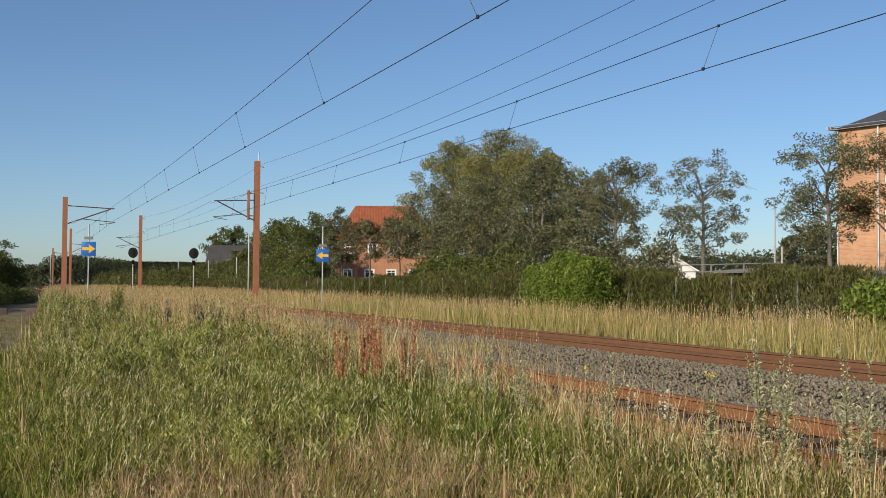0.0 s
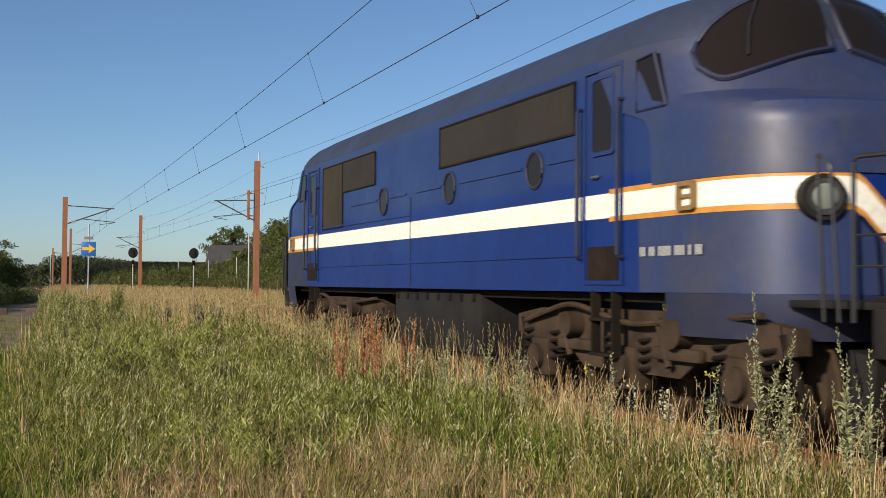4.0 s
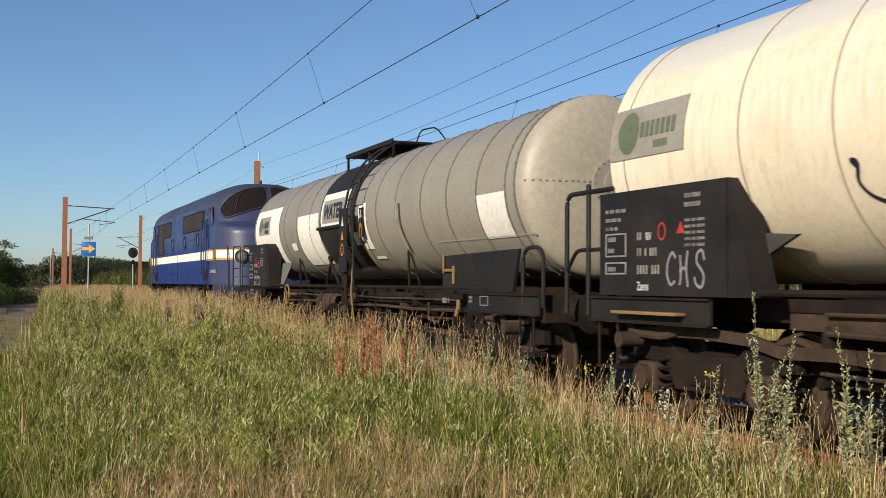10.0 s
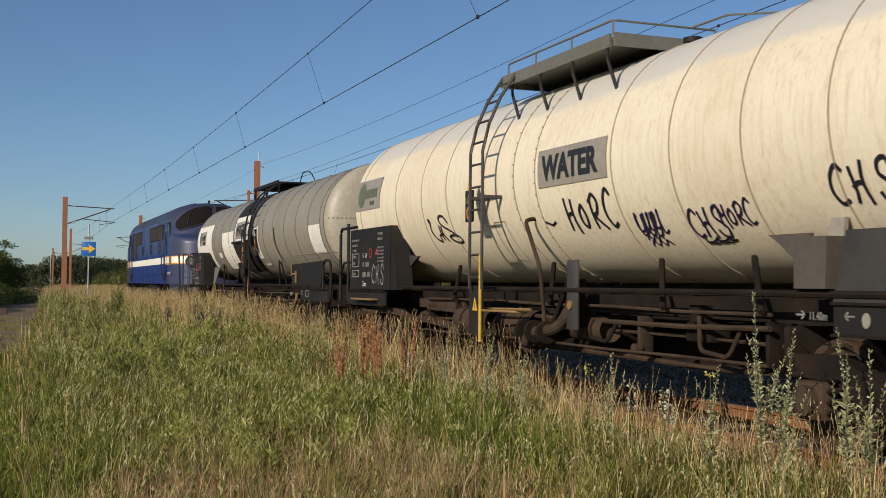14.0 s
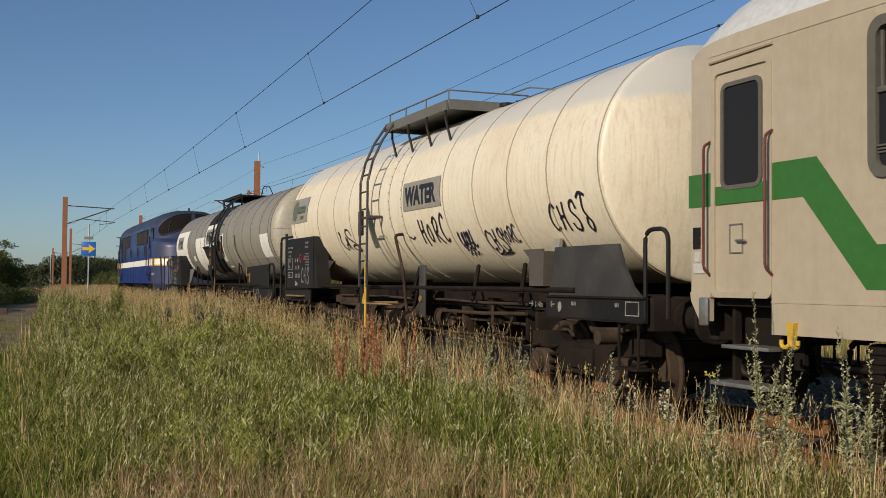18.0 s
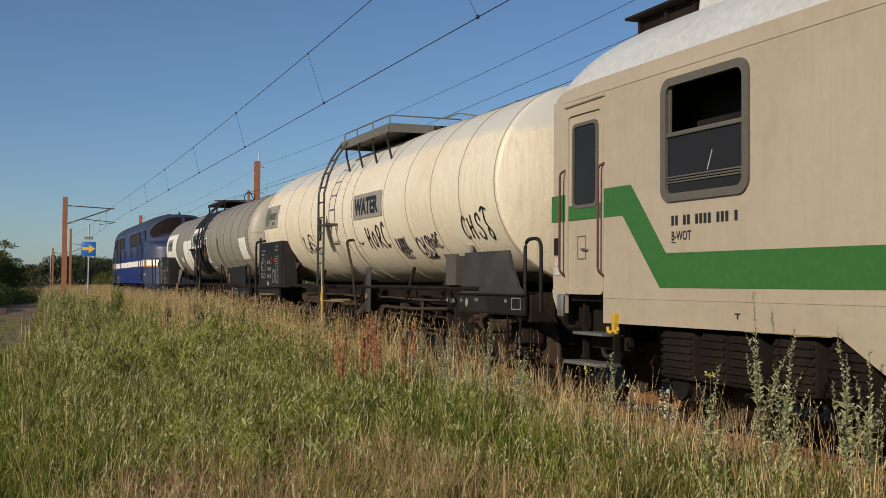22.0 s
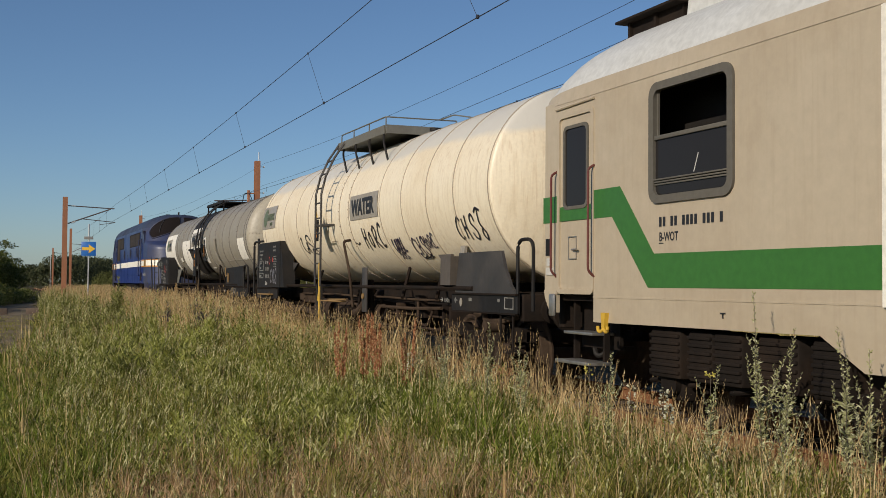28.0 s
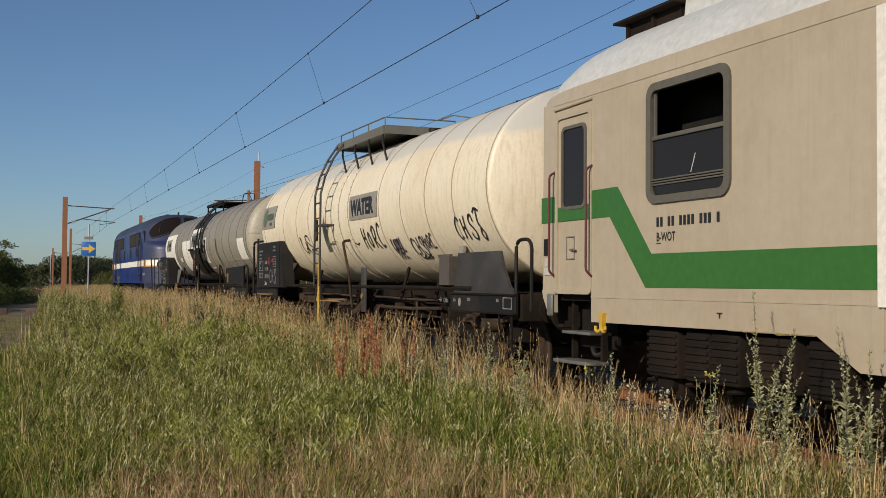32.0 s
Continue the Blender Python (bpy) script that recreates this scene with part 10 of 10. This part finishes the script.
def mugwort(x, y, h, seed, lean=0.0, leaf="weed", wide=1.0, label="tall grey-green mugwort weed with feathery sprays beside the track"):
    """A tall weed: a stem, rising side shoots, all set with narrow upright leaves and small heads."""
    rs = random.Random(seed)
    g = thing("mugwort_plant", (x, y, float(meadow_z(np.array([x]), np.array([y]))[0]) - 0.02), label, "weed", "tall weeds")
    b, lf, hd = fresh(), fresh(), fresh()

    def spray(bm, q, o, s, n, thin):
        """One lobed leaf: narrow leaflets fanned from its node."""
        across = o.cross(Vector((rs.uniform(-1, 1), rs.uniform(-1, 1), 0.3))).normalized()
        for j in range(n):
            k = (j - (n - 1) / 2) / max(1, (n - 1) / 2)
            d = (o + across * 0.75 * k).normalized()
            up_leaf(bm, q + o * s * 0.22 * (1 - abs(k)), d, s * (1 - 0.35 * abs(k)) * rs.uniform(0.8, 1.15), s * thin, rs)

    def shoot(p, d, ln, size, bend, bare=0.0):
        """A stem: lobed leaves low on it, above them a knobbly spike of short heads held close."""
        pts = [p + d * ln * t + Vector((bend * t ** 3 * ln, rs.uniform(-1, 1) * 0.01 * t, -abs(bend) * 0.3 * t ** 3 * ln)) + Vector((rs.uniform(-1, 1) * 0.012 * t, 0, 0)) for t in (0, 0.2, 0.4, 0.6, 0.8, 1)]
        tube(b, pts, 0.0045 if ln > 0.6 else 0.0028, 4, 0.0015)
        n = int(ln / (0.017 * wide))
        for k in range(n):
            t = (k + rs.random()) / n
            if t < bare:
                continue
            i = min(int(t * 5), 4)
            q = pts[i].lerp(pts[i + 1], t * 5 - i)
            a = k * 2.4 + rs.uniform(-0.5, 0.5)
            if t < 0.5:
                o = Vector((math.cos(a), math.sin(a), rs.uniform(0.35, 1.2))).normalized()
                spray(lf, q, o, size * (1.35 - 1.3 * t) * rs.uniform(0.6, 1.3), 5, 0.17)
            else:
                o = Vector((math.cos(a), math.sin(a), rs.uniform(0.9, 1.7))).normalized()
                spray(hd, q, o, size * (0.80 - 0.42 * t) * rs.uniform(0.75, 1.25), 3, 0.34)
        return pts
    main = shoot(Vector((0, 0, 0)), Vector((0, 0, 1)), h, 0.072 * wide, lean + rs.uniform(-0.08, 0.08))
    shoots = rs.randint(6, 9) if wide < 1.5 else 12
    for k in range(shoots):
        t = 0.22 + 0.46 * k / shoots
        i = min(int(t * 5), 4)
        p = main[i].lerp(main[i + 1], t * 5 - i)
        a = k * 2.4 + rs.uniform(-0.5, 0.5)
        sp = rs.uniform(0.22, 0.46) * wide ** 0.5
        shoot(p, Vector((math.cos(a) * sp, math.sin(a) * sp, 1)).normalized(), h * (0.50 - 0.40 * t) * rs.uniform(0.7, 1.2), 0.055 * wide, rs.uniform(-0.2, 0.2))
    part("stem", b, "twig", g)
    part("leaves", lf, leaf, g)
    part("flower_sprays", hd, leaf, g)


for k, (x, y, top, ln) in enumerate(((-6.93, 5.2, 1.39, -0.01), (-6.54, 5.1, 1.14, 0.06), (-6.26, 5.42, 1.19, -0.03), (-9.01, 5.1, 0.79, 0), (-7.14, 4.9, 0.83, 0.02), (-12.54, 4.9, 0.85, 0.05), (-11.49, 5.0, 0.95, 0), (-10.64, 5.0, 0.83, 0), (-5.92, 5.3, 1.02, 0.05), (-12.03, 5.0, 0.79, 0.06), (-13.4, 4.9, 0.8, 0))):
    mugwort(x, y, top + 0.36, 100 + k, ln)
for k, (x, y, h, ln) in enumerate(((-30.5, 1.75, 1.35, 0.02), (-31.5, 2.35, 1.4, -0.05), (-31.0, 2.75, 1.5, 0.05), (-36.0, 3.35, 1.75, 0.0), (-29.0, 1.4, 1.0, 0.1), (-36.0, 1.8, 1.6, 0.0), (-37.5, 3.5, 1.8, 0.0), (-28.5, 2.1, 1.05, 0.0), (-36.0, 2.6, 1.6, 0.05), (-27.0, 1.5, 0.75, 0.1), (-38.0, 2.0, 1.2, 0.0), (-27.5, 3.7, 1.0, 0.0), (-26.5, 4.2, 0.95, 0.05), (-25.8, 4.5, 0.95, -0.1), (-28.0, 4.4, 1.0, 0.1), (-25.2, 4.1, 0.9, 0.05), (-24.6, 4.4, 0.85, 0.0))):
    mugwort(x, y, h, 160 + k, ln, "weed_dark" if k < 11 else "weed_purple", 2.4, "bushy dull green weed among the meadow grass" if k < 11 else "dark greyish withered weed among the grass")


def dock(x, y, h, seed):
    rs = random.Random(seed)
    g = thing("dock_plant", (x, y, float(meadow_z(np.array([x]), np.array([y]))[0]) - 0.02), "rust-red dock plant gone to seed in the grass", "weed", "dock plants")
    for s in range(4):
        a = rs.uniform(0, 6.28)
        top = Vector((math.cos(a) * 0.09, math.sin(a) * 0.09, h * rs.uniform(0.8, 1.08)))
        st = part("stem", tube(fresh(), [(0, 0, 0), top * 0.5 + Vector((0, 0, 0.05)), top], 0.006, 5, 0.003), "dock", g)
        hd = fresh()
        for j in range(120):
            t = rs.uniform(0.42, 1.0)
            wd = 0.034 * (1.08 - t) ** 0.4
            c = top * t + Vector((rs.uniform(-wd, wd), rs.uniform(-wd, wd), rs.uniform(-0.02, 0.02)))
            d = Vector((rs.uniform(-1, 1), rs.uniform(-1, 1), 1.2)).normalized()
            e = d.orthogonal().normalized()
            q = 0.013 * rs.uniform(0.7, 1.5)
            hd.faces.new([hd.verts.new(w) for w in (c - d * q, c + e * q * 0.6, c + d * q, c - e * q * 0.6)])
        part("seed_spike", hd, "dock", st)


for k, (x, y, h) in enumerate(((-14.2, 4.1, 1.2), (-13.8, 4.32, 1.28), (-13.65, 4.45, 1.25), (-14.4, 4.55, 1.2), (-13.4, 4.75, 1.22))):
    dock(x, y, h, 300 + k)


def flower_stalk(x, y, h, seed, petal, kind, label):
    """A tall leafy stalk with a loose spike of small flowers."""
    rs = random.Random(seed)
    g = thing(kind, (x, y, float(meadow_z(np.array([x]), np.array([y]))[0]) - 0.02), label, "wild flower", "wild flowers")
    b, lf, fl = fresh(), fresh(), fresh()
    tube(b, [(0, 0, 0), (0.01, 0.01, h * 0.5), (0.03 * rs.uniform(-1, 1), 0, h)], 0.005, 5, 0.002)
    for k in range(46):
        t = rs.uniform(0.1, 0.85)
        a = rs.uniform(0, 6.28)
        up_leaf(lf, Vector((0.01 * t, 0.01 * t, h * t)), Vector((math.cos(a), math.sin(a), rs.uniform(0.4, 1.2))).normalized(), 0.07 * (1.2 - t), 0.017, rs)
    for k in range(40 if petal == "whitepetal" else 16):
        t = rs.uniform(0.78 if petal == "whitepetal" else 0.93, 1.02)
        a = rs.uniform(0, 6.28)
        up_leaf(fl, Vector((0.02 * math.cos(a), 0.02 * math.sin(a), h * t)), Vector((math.cos(a), math.sin(a), rs.uniform(-0.1, 0.9))).normalized(), 0.026, 0.019, rs)
    part("stem", b, "twig", g)
    part("leaves", lf, "herb", g)
    tagged(part("flowers", fl, petal, g), kind="stuff")


flower_stalk(-7.14, 4.9, 1.1, 401, "yellowpetal", "evening_primrose", "tall leafy plant with yellow flowers beside the track")
flower_stalk(-9.1, 4.95, 0.98, 402, "yellowpetal", "evening_primrose", "tall leafy plant with yellow flowers beside the track")
for k, (x, y, h) in enumerate(((-8.35, 4.95, 0.88), (-7.85, 4.95, 0.9), (-7.7, 4.9, 0.8), (-12.9, 4.6, 0.85))):
    flower_stalk(x, y, h, 410 + k, "whitepetal", "white_melilot", "pale plant with a spike of small white flowers")


def flat_stone(x, y, z, s, label):
    b = fresh()
    box(b, (0, 0, 0), s, 0.02, Matrix.Rotation(0.2, 3, "Z"))
    ob = part("concrete_slab", b, "concrete")
    ob.location = (x, y, z)
    tagged(ob, label, "slab")


flat_stone(-14.6, 6.0, 0.02, (0.34, 0.2, 0.06), "small pale concrete slab beside the rail")
flat_stone(-11.5, 6.05, 0.0, (0.3, 0.2, 0.06), "small pale concrete slab beside the rail")


def kerb_log(x, y, ln, label, turn=8, high=0.18):
    g = new("timber_baulk", None)
    b = fresh()
    box(b, (0, 0, high / 2 - 0.01), (ln, 0.24, high), 0.02, Matrix.Rotation(radians(turn), 3, "Z"))
    part("baulk", b, "sleeper", g)
    g.location = (x, y, GROUND)
    tagged(g, label, "timber", "timber baulks")


kerb_log(-20.5, -0.35, 1.6, "old dark timber baulk lying on the path")
kerb_log(-64.2, -0.3, 1.3, "old dark timber baulk lying at the path's edge", 85, 0.34)
kerb_log(-63.0, 1.75, 1.0, "old dark timber baulk lying at the path's edge", 80, 0.38)


# ---------------------------------------------------------------- movement
ROLL = [(0, -8.666), (0.5, -6.036), (1, -3.433), (1.5, -0.856), (2, 1.698), (2.5, 4.224), (3, 6.714), (3.5, 9.156), (4, 11.542), (4.5, 13.867), (5, 16.124), (5.5, 18.311), (6, 20.426), (6.5, 22.47), (7, 24.447), (7.5, 26.354), (8, 28.186), (8.5, 29.932), (9, 31.59), (9.5, 33.161), (10, 34.647), (10.5, 36.042), (11, 37.346), (11.5, 38.558), (12, 39.679), (12.5, 40.718), (13, 41.682), (13.5, 42.576), (14, 43.406), (14.5, 44.172), (15, 44.877), (15.5, 45.527), (16, 46.13), (16.5, 46.687), (17, 47.2), (17.5, 47.64), (18, 48.06), (18.5, 48.46), (19, 48.84), (19.5, 49.18), (20, 49.52), (20.5, 49.84), (21, 50.16), (21.5, 50.45), (22, 50.68), (22.5, 50.82), (23, 50.88), (23.5, 50.88), (30, 50.88), (30.5, 50.887), (31, 50.905), (31.5, 50.92), (32, 50.925)]


def rolled(t):
    """How far the train has rolled, smoothly between the rows."""
    ts = [r[0] for r in ROLL]
    ss = [r[1] for r in ROLL]
    for i in range(len(ts) - 1):
        if t <= ts[i + 1]:
            h = ts[i + 1] - ts[i]
            u = (t - ts[i]) / h
            m0 = (ss[i + 1] - ss[max(i - 1, 0)]) / (ts[i + 1] - ts[max(i - 1, 0)]) * h
            k = min(i + 2, len(ts) - 1)
            m1 = (ss[k] - ss[i]) / (ts[k] - ts[i]) * h
            return (2 * u ** 3 - 3 * u * u + 1) * ss[i] + (u ** 3 - 2 * u * u + u) * m0 + (3 * u * u - 2 * u ** 3) * ss[i + 1] + (u ** 3 - u * u) * m1
    return ss[-1]


def motions():
    for ob, centre in ((loco, LC + 0.65), (wagon_a, SC_A + 0.5), (wagon_b, SC_B), (coach, SC_C)):
        walk(ob, [(t, pose(-(centre + s), TRACK, 0)) for t, s in ROLL])
    times = [round(0.1 * i, 1) for i in range(0, 236)] + [30.0, 31.0, 32.0]
    for ob, x, r in WHEELS:
        z = ob.location.z
        walk(ob, [(t, pose(x, 0, z, 0, -math.degrees(rolled(t) / r), 0)) for t in times])


motions()
